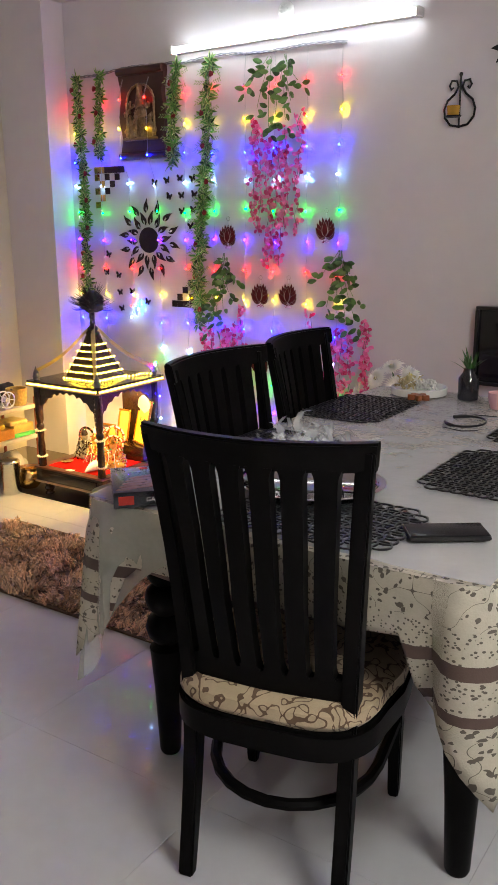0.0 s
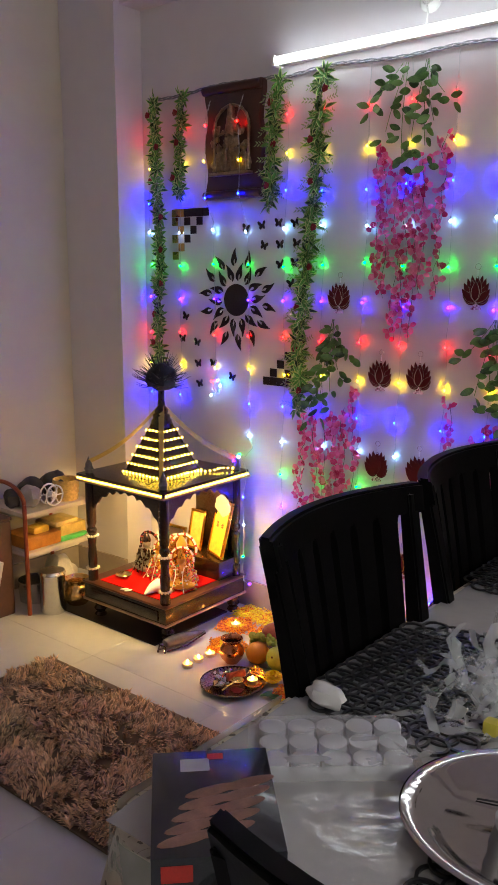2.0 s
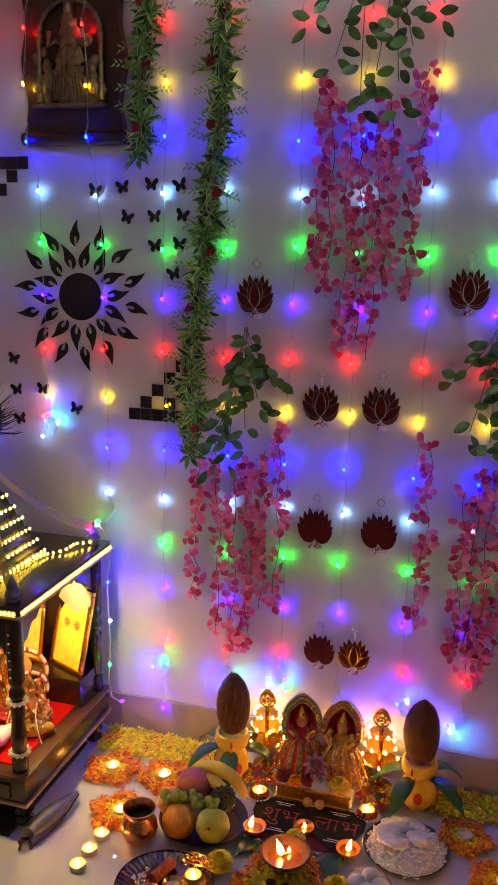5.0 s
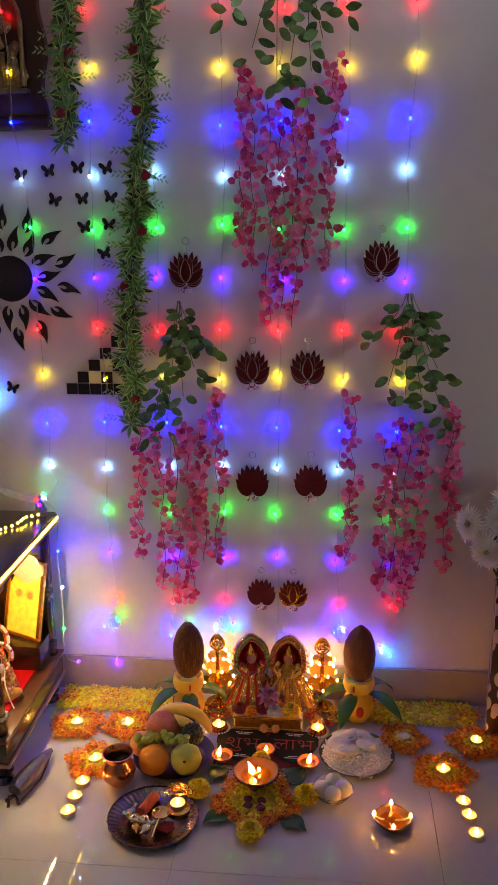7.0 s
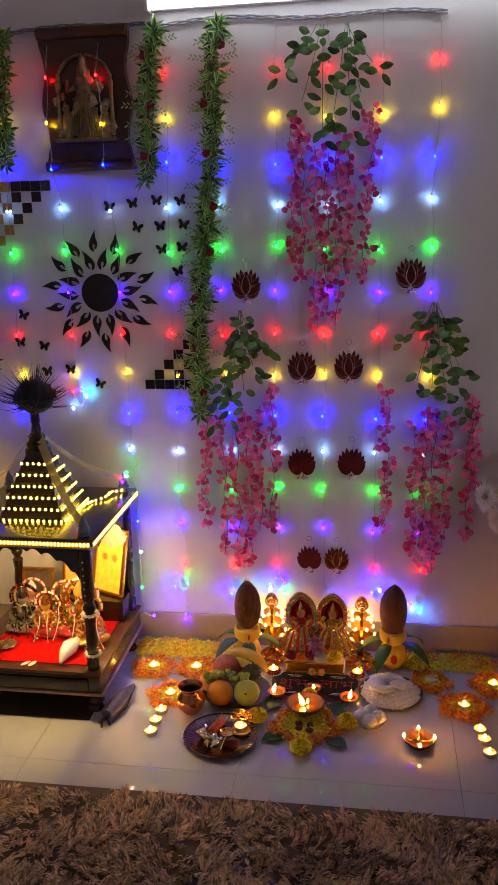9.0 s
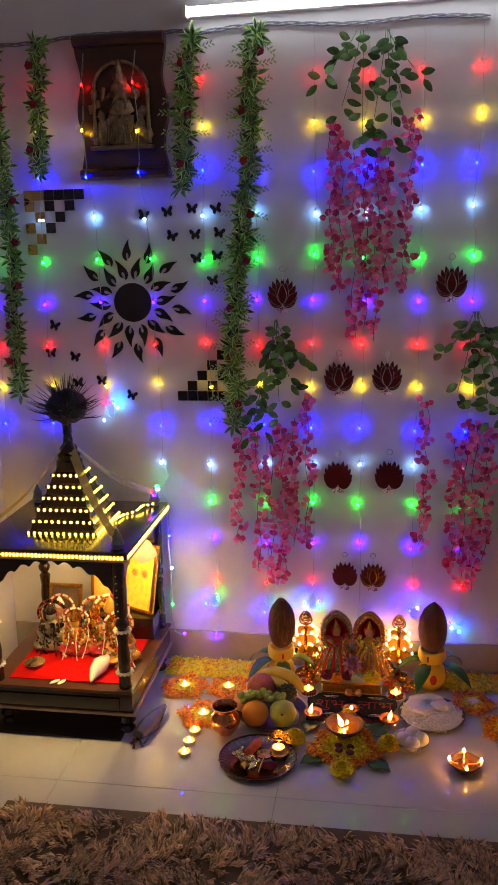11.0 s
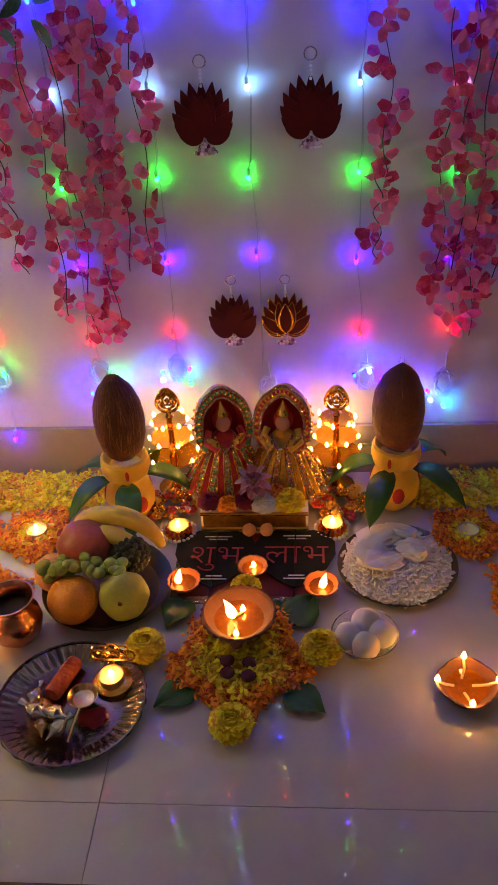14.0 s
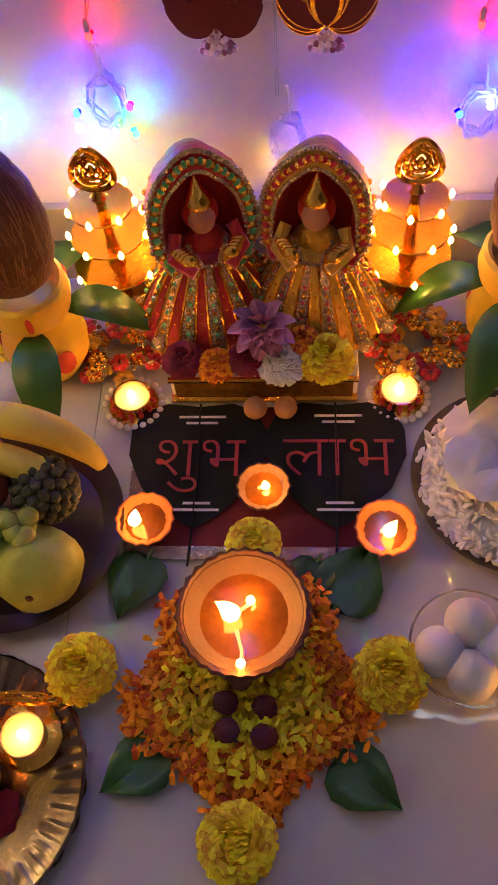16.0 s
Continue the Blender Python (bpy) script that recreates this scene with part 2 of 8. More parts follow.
def B():
    return bmesh.new()


# ---- the room ----
def slab(name, lo, hi, material, label, category):
    bm = B()
    c = [(a + b) / 2 for a, b in zip(lo, hi)]
    box(bm, c, [b - a for a, b in zip(lo, hi)])
    return tagged(part(name, bm, material, None, label, smooth=False), label, category, kind="structure")


CEIL = 2.78
slab("wall_north", (-1.7, 0, 0), (3.4, 0.2, CEIL), PAINT, "white painted plaster wall hung with festive decorations", "wall")
slab("wall_west", (-1.79, -6.0, 0), (-1.59, 0.0, CEIL), PAINT_CREAM, "cream painted plaster side wall", "wall")
slab("wall_south", (-1.79, -6.2, 0), (3.4, -6.0, CEIL), PAINT_CREAM, "cream painted plain wall", "wall")
slab("wall_east", (3.4, -6.2, 0), (3.6, 0.2, CEIL), PAINT, "white painted plain wall", "wall")
slab("ceiling", (-1.79, -6.2, CEIL), (3.6, 0.2, CEIL + 0.15), PAINT, "white painted flat ceiling", "ceiling")
slab("pillar", (-1.588, -0.15, 0), (-1.245, -0.002, CEIL - 0.002), PAINT, "painted square column beside the wall", "column")
slab("beam", (-1.243, -0.12, 2.44), (3.398, -0.002, CEIL - 0.002), PAINT, "white painted ceiling beam", "beam")
slab("ground", (-1.79, -6.2, -0.15), (3.6, 0.2, -0.012), GROUT, "dark grouted bed under the floor tiles", "ground")
for lo, hi in (((-1.243, -0.012, 0), (3.396, -0.002, 0.113)), ((-1.588, -0.162, 0), (-1.245, -0.152, 0.113)), ((-1.588, -5.998, 0), (-1.578, -0.164, 0.113))):
    slab("baseboard", lo, hi, SKIRT, "brown glazed tile skirting", "skirting")

# ---- table ----
TX0, TX1, TY0, TY1, TZ = 0.77, 1.73, -2.03, -0.42, 0.735


def dining_table():
    t = thing("dining_table", "black wooden dining table with turned legs", "table")
    bm = B()
    o = []
    for x, y, a0 in ((TX1 - 0.08, TY0 + 0.08, -90), (TX1 - 0.08, TY1 - 0.08, 0), (TX0 + 0.08, TY1 - 0.08, 90), (TX0 + 0.08, TY0 + 0.08, 180)):
        o += [(x + 0.077 * math.cos(radians(a0 + 15 * i)), y + 0.077 * math.sin(radians(a0 + 15 * i))) for i in range(7)]
    plate2d(bm, o, 0.035, at(0, 0, TZ - 0.035))
    part("tabletop", bm, BLACKWOOD, t)
    bm = B()
    for a, b in (((TX0 + 0.08, TY0 + 0.09), (TX1 - 0.08, TY0 + 0.09)), ((TX0 + 0.08, TY1 - 0.09), (TX1 - 0.08, TY1 - 0.09)), ((TX0 + 0.08, TY0 + 0.09), (TX0 + 0.08, TY1 - 0.09)), ((TX1 - 0.08, TY0 + 0.09), (TX1 - 0.08, TY1 - 0.09))):
        box(bm, ((a[0] + b[0]) / 2, (a[1] + b[1]) / 2, TZ - 0.082), (max(abs(a[0] - b[0]), 0.025), max(abs(a[1] - b[1]), 0.025), 0.09), 0.003)
    part("apron", bm, BLACKWOOD, t)
    bm = B()
    prof = [(0.024, 0), (0.028, 0.01), (0.035, 0.18), (0.043, 0.29), (0.045, 0.305), (0.029, 0.32), (0.047, 0.34), (0.053, 0.363), (0.047, 0.386), (0.029, 0.4), (0.047, 0.42), (0.053, 0.443), (0.047, 0.466), (0.03, 0.48), (0.045, 0.5), (0.045, 0.52), (0.045, TZ - 0.036)]
    lathe(bm, prof, 18)
    me = mesh_of("leg", bm, BLACKWOOD)
    for x in (TX0 + 0.085, TX1 - 0.085):
        for y in (TY0 + 0.175, TY1 - 0.13):
            piece("leg", me, t, at(x, y, 0))
    return t


dining_table()


def cloth_material():
    m = mat("printed_cloth", (0.44, 0.4, 0.32), 0.65, var=0.12, scale=25, bump=0.2, bscale=300)
    nt = m.node_tree
    b = nt.nodes["Principled BSDF"]
    base = b.inputs["Base Color"].links[0].from_socket
    uv = nt.nodes.new("ShaderNodeUVMap")
    uv.uv_map = "drop"
    tc = [n for n in nt.nodes if n.bl_idname == "ShaderNodeTexCoord"][0]
    # leaf sprays: stretched cells bent by noise
    wn = nt.nodes.new("ShaderNodeTexNoise")
    wn.inputs["Scale"].default_value = 14
    nt.links.new(uv.outputs[0], wn.inputs["Vector"])
    mx = nt.nodes.new("ShaderNodeVectorMath")
    mx.operation = "MULTIPLY_ADD"
    nt.links.new(wn.outputs["Color"], mx.inputs[0])
    mx.inputs[1].default_value = (0.035, 0.035, 0.035)
    nt.links.new(uv.outputs[0], mx.inputs[2])
    vo = nt.nodes.new("ShaderNodeTexVoronoi")
    vo.inputs["Scale"].default_value = 66
    nt.links.new(mx.outputs[0], vo.inputs["Vector"])
    wav = nt.nodes.new("ShaderNodeTexNoise")
    wav.inputs["Scale"].default_value = 120
    wav.inputs["Detail"].default_value = 1
    nt.links.new(mx.outputs[0], wav.inputs["Vector"])
    ad = nt.nodes.new("ShaderNodeMath")
    ad.operation = "MULTIPLY_ADD"
    nt.links.new(wav.outputs["Fac"], ad.inputs[0])
    ad.inputs[1].default_value = 0.55
    nt.links.new(vo.outputs["Distance"], ad.inputs[2])
    lt = nt.nodes.new("ShaderNodeMath")
    lt.operation = "LESS_THAN"
    nt.links.new(ad.outputs[0], lt.inputs[0])
    lt.inputs[1].default_value = 0.585
    # stems: thin contour lines of a noise
    sn = nt.nodes.new("ShaderNodeTexNoise")
    sn.inputs["Scale"].default_value = 21
    sn.inputs["Detail"].default_value = 0
    nt.links.new(uv.outputs[0], sn.inputs["Vector"])
    cmp = nt.nodes.new("ShaderNodeMath")
    cmp.operation = "COMPARE"
    nt.links.new(sn.outputs["Fac"], cmp.inputs[0])
    cmp.inputs[1].default_value = 0.5
    cmp.inputs[2].default_value = 0.0045
    mxx = nt.nodes.new("ShaderNodeMath")
    mxx.operation = "MAXIMUM"
    nt.links.new(lt.outputs[0], mxx.inputs[0])
    nt.links.new(cmp.outputs[0], mxx.inputs[1])
    # border bands along the drop
    sp = nt.nodes.new("ShaderNodeSeparateXYZ")
    nt.links.new(uv.outputs[0], sp.inputs[0])
    band = nt.nodes.new("ShaderNodeValToRGB")
    band.color_ramp.interpolation = "CONSTANT"
    e = band.color_ramp.elements
    e[0].position, e[0].color = 0.0, (0, 0, 0, 1)
    e[1].position, e[1].color = 0.155, (1, 1, 1, 1)
    for p, c in ((0.18, 0), (0.245, 1), (0.262, 0)):
        q = e.new(p)
        q.color = (c, c, c, 1)
    nt.links.new(sp.outputs[1], band.inputs[0])
    # a lace zone of tiny sprigs on both sides of the upper band
    zone = nt.nodes.new("ShaderNodeValToRGB")
    zone.color_ramp.interpolation = "CONSTANT"
    ze = zone.color_ramp.elements
    ze[0].position, ze[0].color = 0.0, (0, 0, 0, 1)
    ze[1].position, ze[1].color = 0.095, (1, 1, 1, 1)
    ze.new(0.245).color = (0, 0, 0, 1)
    nt.links.new(sp.outputs[1], zone.inputs[0])
    tiny = nt.nodes.new("ShaderNodeTexVoronoi")
    tiny.inputs["Scale"].default_value = 130
    nt.links.new(uv.outputs[0], tiny.inputs["Vector"])
    dot = nt.nodes.new("ShaderNodeMath")
    dot.operation = "LESS_THAN"
    nt.links.new(tiny.outputs["Distance"], dot.inputs[0])
    dot.inputs[1].default_value = 0.3
    pick = nt.nodes.new("ShaderNodeMix")
    nt.links.new(zone.outputs[0], pick.inputs[0])
    nt.links.new(mxx.outputs[0], pick.inputs[2])
    nt.links.new(dot.outputs[0], pick.inputs[3])
    mxx = pick
    m1 = nt.nodes.new("ShaderNodeMix")
    m1.data_type = "RGBA"
    nt.links.new(mxx.outputs[0], m1.inputs[0])
    nt.links.new(base, m1.inputs[6])
    m1.inputs[7].default_value = (0.1, 0.085, 0.065, 1)
    m2 = nt.nodes.new("ShaderNodeMix")
    m2.data_type = "RGBA"
    nt.links.new(band.outputs[0], m2.inputs[0])
    nt.links.new(m1.outputs[2], m2.inputs[6])
    m2.inputs[7].default_value = (0.09, 0.055, 0.045, 1)
    nt.links.new(m2.outputs[2], b.inputs["Base Color"])
    return m


CLOTH = cloth_material()


def tablecloth():
    """A top sheet and a hanging border in folds, longer at the corners."""
    t = thing("tablecloth", "cream floral tablecloth with brown bands draped over the dining table", "tablecloth")
    r = 0.07
    path = []
    cx = ((TX1 - r, TY0 + r, -90), (TX1 - r, TY1 - r, 0), (TX0 + r, TY1 - r, 90), (TX0 + r, TY0 + r, 180))
    for k, (x, y, a0) in enumerate(cx):
        for i in range(9):
            a = radians(a0 + 90 * i / 8)
            path.append((x + (r + 0.004) * math.cos(a), y + (r + 0.004) * math.sin(a), a, 1 - abs(i - 4) / 4))
        nx, ny, na = cx[(k + 1) % 4]
        p0, a = path[-1], radians(a0 + 90)
        p1 = (nx + (r + 0.004) * math.cos(radians(na)), ny + (r + 0.004) * math.sin(radians(na)))
        n = max(4, int(math.hypot(p1[0] - p0[0], p1[1] - p0[1]) / 0.03))
        for i in range(1, n):
            path.append((p0[0] + (p1[0] - p0[0]) * i / n, p0[1] + (p1[1] - p0[1]) * i / n, a, 0))
    bm = B()
    uvl = bm.loops.layers.uv.new("drop")
    s, rows = 0.0, []
    prev = None
    uvs = {}
    for x, y, a, corner in path:
        if prev:
            s += math.hypot(x - prev[0], y - prev[1])
        prev = (x, y)
        front = min(1.0, max(0.0, 0.38 - abs(x - 1.24)) / 0.05) if y < TY0 + 0.02 else 0.0
        drop = 0.27 + 0.04 * math.sin(s * 3.1) + 0.12 * corner - 0.16 * front
        col = []
        for j in range(11):
            f = j / 10
            d = f * drop
            out = 0.004 + 0.012 * min(1, f * 5) * (1 - 0.8 * front) + f * (1 - front) * (0.03 * math.sin(s * 21) + 0.018 * math.sin(s * 47 + 1)) + 0.05 * corner * f
            v = bm.verts.new((x + out * math.cos(a), y + out * math.sin(a), TZ + 0.006 - d - (0 if j else 0.0)))
            uvs[v] = (s, 0.02 + d)
            col.append(v)
        rows.append(col)
    n = len(rows)
    for i in range(n):
        a, b = rows[i], rows[(i + 1) % n]
        for j in range(10):
            bm.faces.new((a[j], b[j], b[j + 1], a[j + 1]))
    top = bm.faces.new([c[0] for c in rows])
    for f in bm.faces:
        for l in f.loops:
            l[uvl].uv = uvs[l.vert] if f is not top else (l.vert.co.x * 1.0 + 7, l.vert.co.y * 0.0 + 0.1)
    for l in top.loops:
        l[uvl].uv = (l.vert.co.x + 3, 0.4 + (l.vert.co.y - TY0))
    ob = part("cloth", bm, CLOTH, t)
    so = ob.modifiers.new("thickness", "SOLIDIFY")
    so.thickness, so.offset = 0.0015, 1
    # clear plastic cover on top
    bm = B()
    nx, ny = 40, 66
    g = []
    for i in range(nx + 1):
        for j in range(ny + 1):
            x, y = TX0 + 0.004 + (TX1 - TX0 - 0.008) * i / nx, TY0 + 0.004 + (TY1 - TY0 - 0.008) * j / ny
            k = noise.noise((x * 9, y * 9, 0)) * 0.0026 + noise.noise((x * 30, y * 14, 3)) * 0.0022
            g.append(bm.verts.new((x, y, TZ + 0.0125 + k)))
    for i in range(nx):
        for j in range(ny):
            a = i * (ny + 1) + j
            bm.faces.new((g[a], g[a + ny + 1], g[a + ny + 2], g[a + 1]))
    # Part-opaque bluish white stands in for the sheen on the clear film.
    cov = mat("clear_plastic", (0.85, 0.87, 0.93), 0.04, var=0.02, alpha=0.4, bump=0.9, bscale=11, spec=1.0)
    part("plastic_cover", bm, cov, t, "clear wrinkled plastic cover")
    bm = B()
    cols = []
    for k in range(31):
        f = k / 30
        a = radians(150 + 150 * min(1, max(0, (f - 0.28) / 0.44)))
        if f < 0.28:
            x, y = TX0, TY0 + 0.07 + 0.3 * (1 - f / 0.28)
        elif f > 0.72:
            x, y = TX0 + 0.07 + 0.34 * (f - 0.72) / 0.28, TY0
        else:
            x, y = TX0 + 0.07 + 0.07 * math.cos(radians(180 + 90 * (f - 0.28) / 0.44)), TY0 + 0.07 + 0.07 * math.sin(radians(180 + 90 * (f - 0.28) / 0.44))
        drop = 0.05 + 0.42 * math.sin(math.pi * f) ** 2.4
        col = []
        for j in range(13):
            g = j / 12
            out = 0.018 + g * (0.03 * math.sin(math.pi * f) + 0.018 * math.sin(f * 38) + 0.01 * math.sin(f * 17 + g * 5))
            col.append(bm.verts.new((x + out * math.cos(a), y + out * math.sin(a), TZ + 0.013 - drop * g)))
        cols.append(col)
    for a, b in zip(cols, cols[1:]):
        for j in range(12):
            bm.faces.new((a[j], b[j], b[j + 1], a[j + 1]))
    part("hanging_film", bm, mat("frosted_film", (0.62, 0.64, 0.56), 0.22, var=0.12, scale=10, alpha=0.42, bump=0.4, bscale=18), t, "cloudy plastic film hanging at the corner")
    return t


tablecloth()
TOP = TZ + 0.014

# ---- chairs ----
SEATCLOTH = mat("seat_fabric", (0.44, 0.34, 0.22), 0.75, var=0.12, scale=30, bump=0.25, bscale=300, sheen=0.2)


def scroll_print(m):
    """Brown scrolling stems on the seat fabric."""
    nt = m.node_tree
    b = nt.nodes["Principled BSDF"]
    base = b.inputs["Base Color"].links[0].from_socket
    tc = [n for n in nt.nodes if n.bl_idname == "ShaderNodeTexCoord"][0]
    n = nt.nodes.new("ShaderNodeTexNoise")
    n.inputs["Scale"].default_value = 25
    n.inputs["Detail"].default_value = 0
    n.inputs["Distortion"].default_value = 1.6
    nt.links.new(tc.outputs["Object"], n.inputs["Vector"])
    c = nt.nodes.new("ShaderNodeMath")
    c.operation = "COMPARE"
    nt.links.new(n.outputs["Fac"], c.inputs[0])
    c.inputs[1].default_value = 0.5
    c.inputs[2].default_value = 0.045
    mx = nt.nodes.new("ShaderNodeMix")
    mx.data_type = "RGBA"
    nt.links.new(c.outputs[0], mx.inputs[0])
    nt.links.new(base, mx.inputs[6])
    mx.inputs[7].default_value = (0.11, 0.06, 0.03, 1)
    nt.links.new(mx.outputs[2], b.inputs["Base Color"])


scroll_print(SEATCLOTH)


def back_at(u, z):
    """A place on the chair's bowed, raked back: u from -1 to 1 across, z up."""
    if z < 0.46:
        y = 0.06 * math.sin(z / 0.46 * math.pi / 2)
    else:
        f = (z - 0.46) / 0.54
        y = 0.06 * math.cos(f * math.pi / 2) - 0.012 * f
    half = 0.181 + 0.043 * max(0, (z - 0.3) / 0.7) ** 1.7
    bow = -0.055 * (1 - u * u) * min(1, max(0, (z - 0.35) / 0.3))
    return Vector((u * half, y + bow, z))


def dining_chair(m):
    t = thing("dining_chair", "black wooden dining chair with slatted back and floral cushion", "chair", "dining chairs")
    for sgn in (-1, 1):
        bm = B()
        zs = [0, 0.1, 0.2, 0.3, 0.4, 0.46, 0.55, 0.65, 0.75, 0.85, 0.93, 0.985]
        rings = []
        for z in zs:
            p = back_at(sgn * 0.93, z)
            w, d = 0.0165, 0.013 + 0.009 * math.sin(min(1, z / 0.9) * math.pi)
            rings.append([bm.verts.new((p.x + a * w, p.y + b * d, p.z)) for a, b in ((-1, -1), (1, -1), (1, 1), (-1, 1))])
        for a, b in zip(rings, rings[1:]):
            for j in range(4):
                bm.faces.new((a[j], a[(j + 1) % 4], b[(j + 1) % 4], b[j]))
        bm.faces.new(rings[0])
        bm.faces.new(rings[-1])
        bmesh.ops.bevel(bm, geom=bm.edges[:], offset=0.004, segments=2, affect="EDGES")
        part("back_leg", bm, BLACKWOOD, t)

    def rail(name, z0, z1, thick, u0=-1.01, u1=1.01, n=17):
        bm = B()
        rings = []
        for i in range(n):
            u = u0 + (u1 - u0) * i / (n - 1)
            p, q = back_at(u, z0), back_at(u, z1)
            rings.append([bm.verts.new(v) for v in ((p.x, p.y - thick, z0), (p.x, p.y + thick, z0), (q.x, q.y + thick, z1), (q.x, q.y - thick, z1))])
        for a, b in zip(rings, rings[1:]):
            for j in range(4):
                bm.faces.new((a[j], a[(j + 1) % 4], b[(j + 1) % 4], b[j]))
        bm.faces.new(rings[0])
        bm.faces.new(rings[-1])
        bmesh.ops.bevel(bm, geom=[e for e in bm.edges if abs(e.verts[0].co.x - e.verts[1].co.x) > 0.01 or e.calc_face_angle(0) > 1], offset=0.005, segments=2, affect="EDGES")
        part(name, bm, BLACKWOOD, t)

    rail("top_rail", 0.945, 1.0, 0.0135)
    rail("bottom_rail", 0.462, 0.515, 0.011, -0.88, 0.88)
    for k in range(6):
        u = -0.6625 + 0.265 * k
        bm = B()
        rings = []
        for z in (0.51, 0.52, 0.528, 0.536, 0.6, 0.67, 0.74, 0.8, 0.86, 0.924, 0.932, 0.941, 0.951):
            w = 0.088 + (0.03 * ((z - 0.925) / 0.027) ** 2 if z > 0.925 else 0.0) + (0.03 * ((0.535 - z) / 0.025) ** 2 if z < 0.535 else 0.0)
            l, r = back_at(u - w, z), back_at(u + w, z)
            rings.append([bm.verts.new(v) for v in ((l.x, l.y - 0.014, z), (r.x, r.y - 0.014, z), (r.x, r.y + 0.012, z), (l.x, l.y + 0.012, z))])
        for a, b in zip(rings, rings[1:]):
            for j in range(4):
                bm.faces.new((a[j], a[(j + 1) % 4], b[(j + 1) % 4], b[j]))
        bm.faces.new(rings[0])
        bm.faces.new(rings[-1])
        part("slat", bm, BLACKWOOD, t)

    def seat_outline(g):
        pts = []
        for i in range(40):
            a = 2 * math.pi * i / 40
            c, s = math.cos(a), math.sin(a)
            ex = 0.55
            x = math.copysign(abs(c) ** ex, c) * (0.24 - 0.015 * (s < 0)) * g
            y = math.copysign(abs(s) ** ex, s) * 0.235 * g + 0.225
            pts.append((x, y))
        return pts

    bm = B()
    o = seat_outline(1.0)
    plate2d(bm, o, 0.065, at(0, 0, 0.345))
    bmesh.ops.bevel(bm, geom=[e for e in bm.edges if abs(e.verts[0].co.z - e.verts[1].co.z) < 0.001 and e.is_boundary is False and e.calc_face_angle(0) > 1], offset=0.008, segments=2, affect="EDGES")
    part("seat_frame", bm, BLACKWOOD, t)
    bm = B()
    rings = []
    for g, z in ((0.95, 0.411), (0.99, 0.425), (0.975, 0.447), (0.9, 0.461), (0.7, 0.471), (0.4, 0.475)):
        rings.append([bm.verts.new((x, y, z)) for x, y in seat_outline(g)])
    for a, b in zip(rings, rings[1:]):
        for j in range(40):
            bm.faces.new((a[j], a[(j + 1) % 40], b[(j + 1) % 40], b[j]))
    bm.faces.new(rings[-1])
    bm.faces.new(rings[0])
    part("seat_cushion", bm, SEATCLOTH, t, "beige cushion with brown scrolls")
    for sgn in (-1, 1):
        bm = B()
        vs = lathe(bm, [(0.016, 0), (0.019, 0.02), (0.024, 0.3), (0.026, 0.35)], 4)
        bmesh.ops.transform(bm, matrix=at(sgn * 0.185, 0.42, 0) @ rot(rz=45), verts=vs)
        bmesh.ops.bevel(bm, geom=bm.edges[:], offset=0.003, segments=2, affect="EDGES")
        part("front_leg", bm, BLACKWOOD, t)
    bm = B()
    pts = [(0.185 * math.cos(radians(a)) * 1.0, 0.24 - 0.2 * math.sin(radians(a)) , 0.2) for a in range(0, 181, 15)]
    pts = [(0.185, 0.42, 0.205)] + pts + [(-0.185, 0.42, 0.205)]
    sweep(bm, pts, 0.0135, 8)
    part("stretcher", bm, BLACKWOOD, t)
    t.matrix_basis = m
    return t


chair = dining_chair(at(1.327, -2.147, 0, rz=11.2))
copy_thing(chair, at(0.745, -1.439, 0, rz=-91))
copy_thing(chair, at(0.73, -0.956, 0, rz=-85))

# ---- home shrine ----
MX0, MX1, MY0, MY1 = -1.115, -0.638, -0.522, -0.047
RZ0, RZ1 = 0.575, 0.605


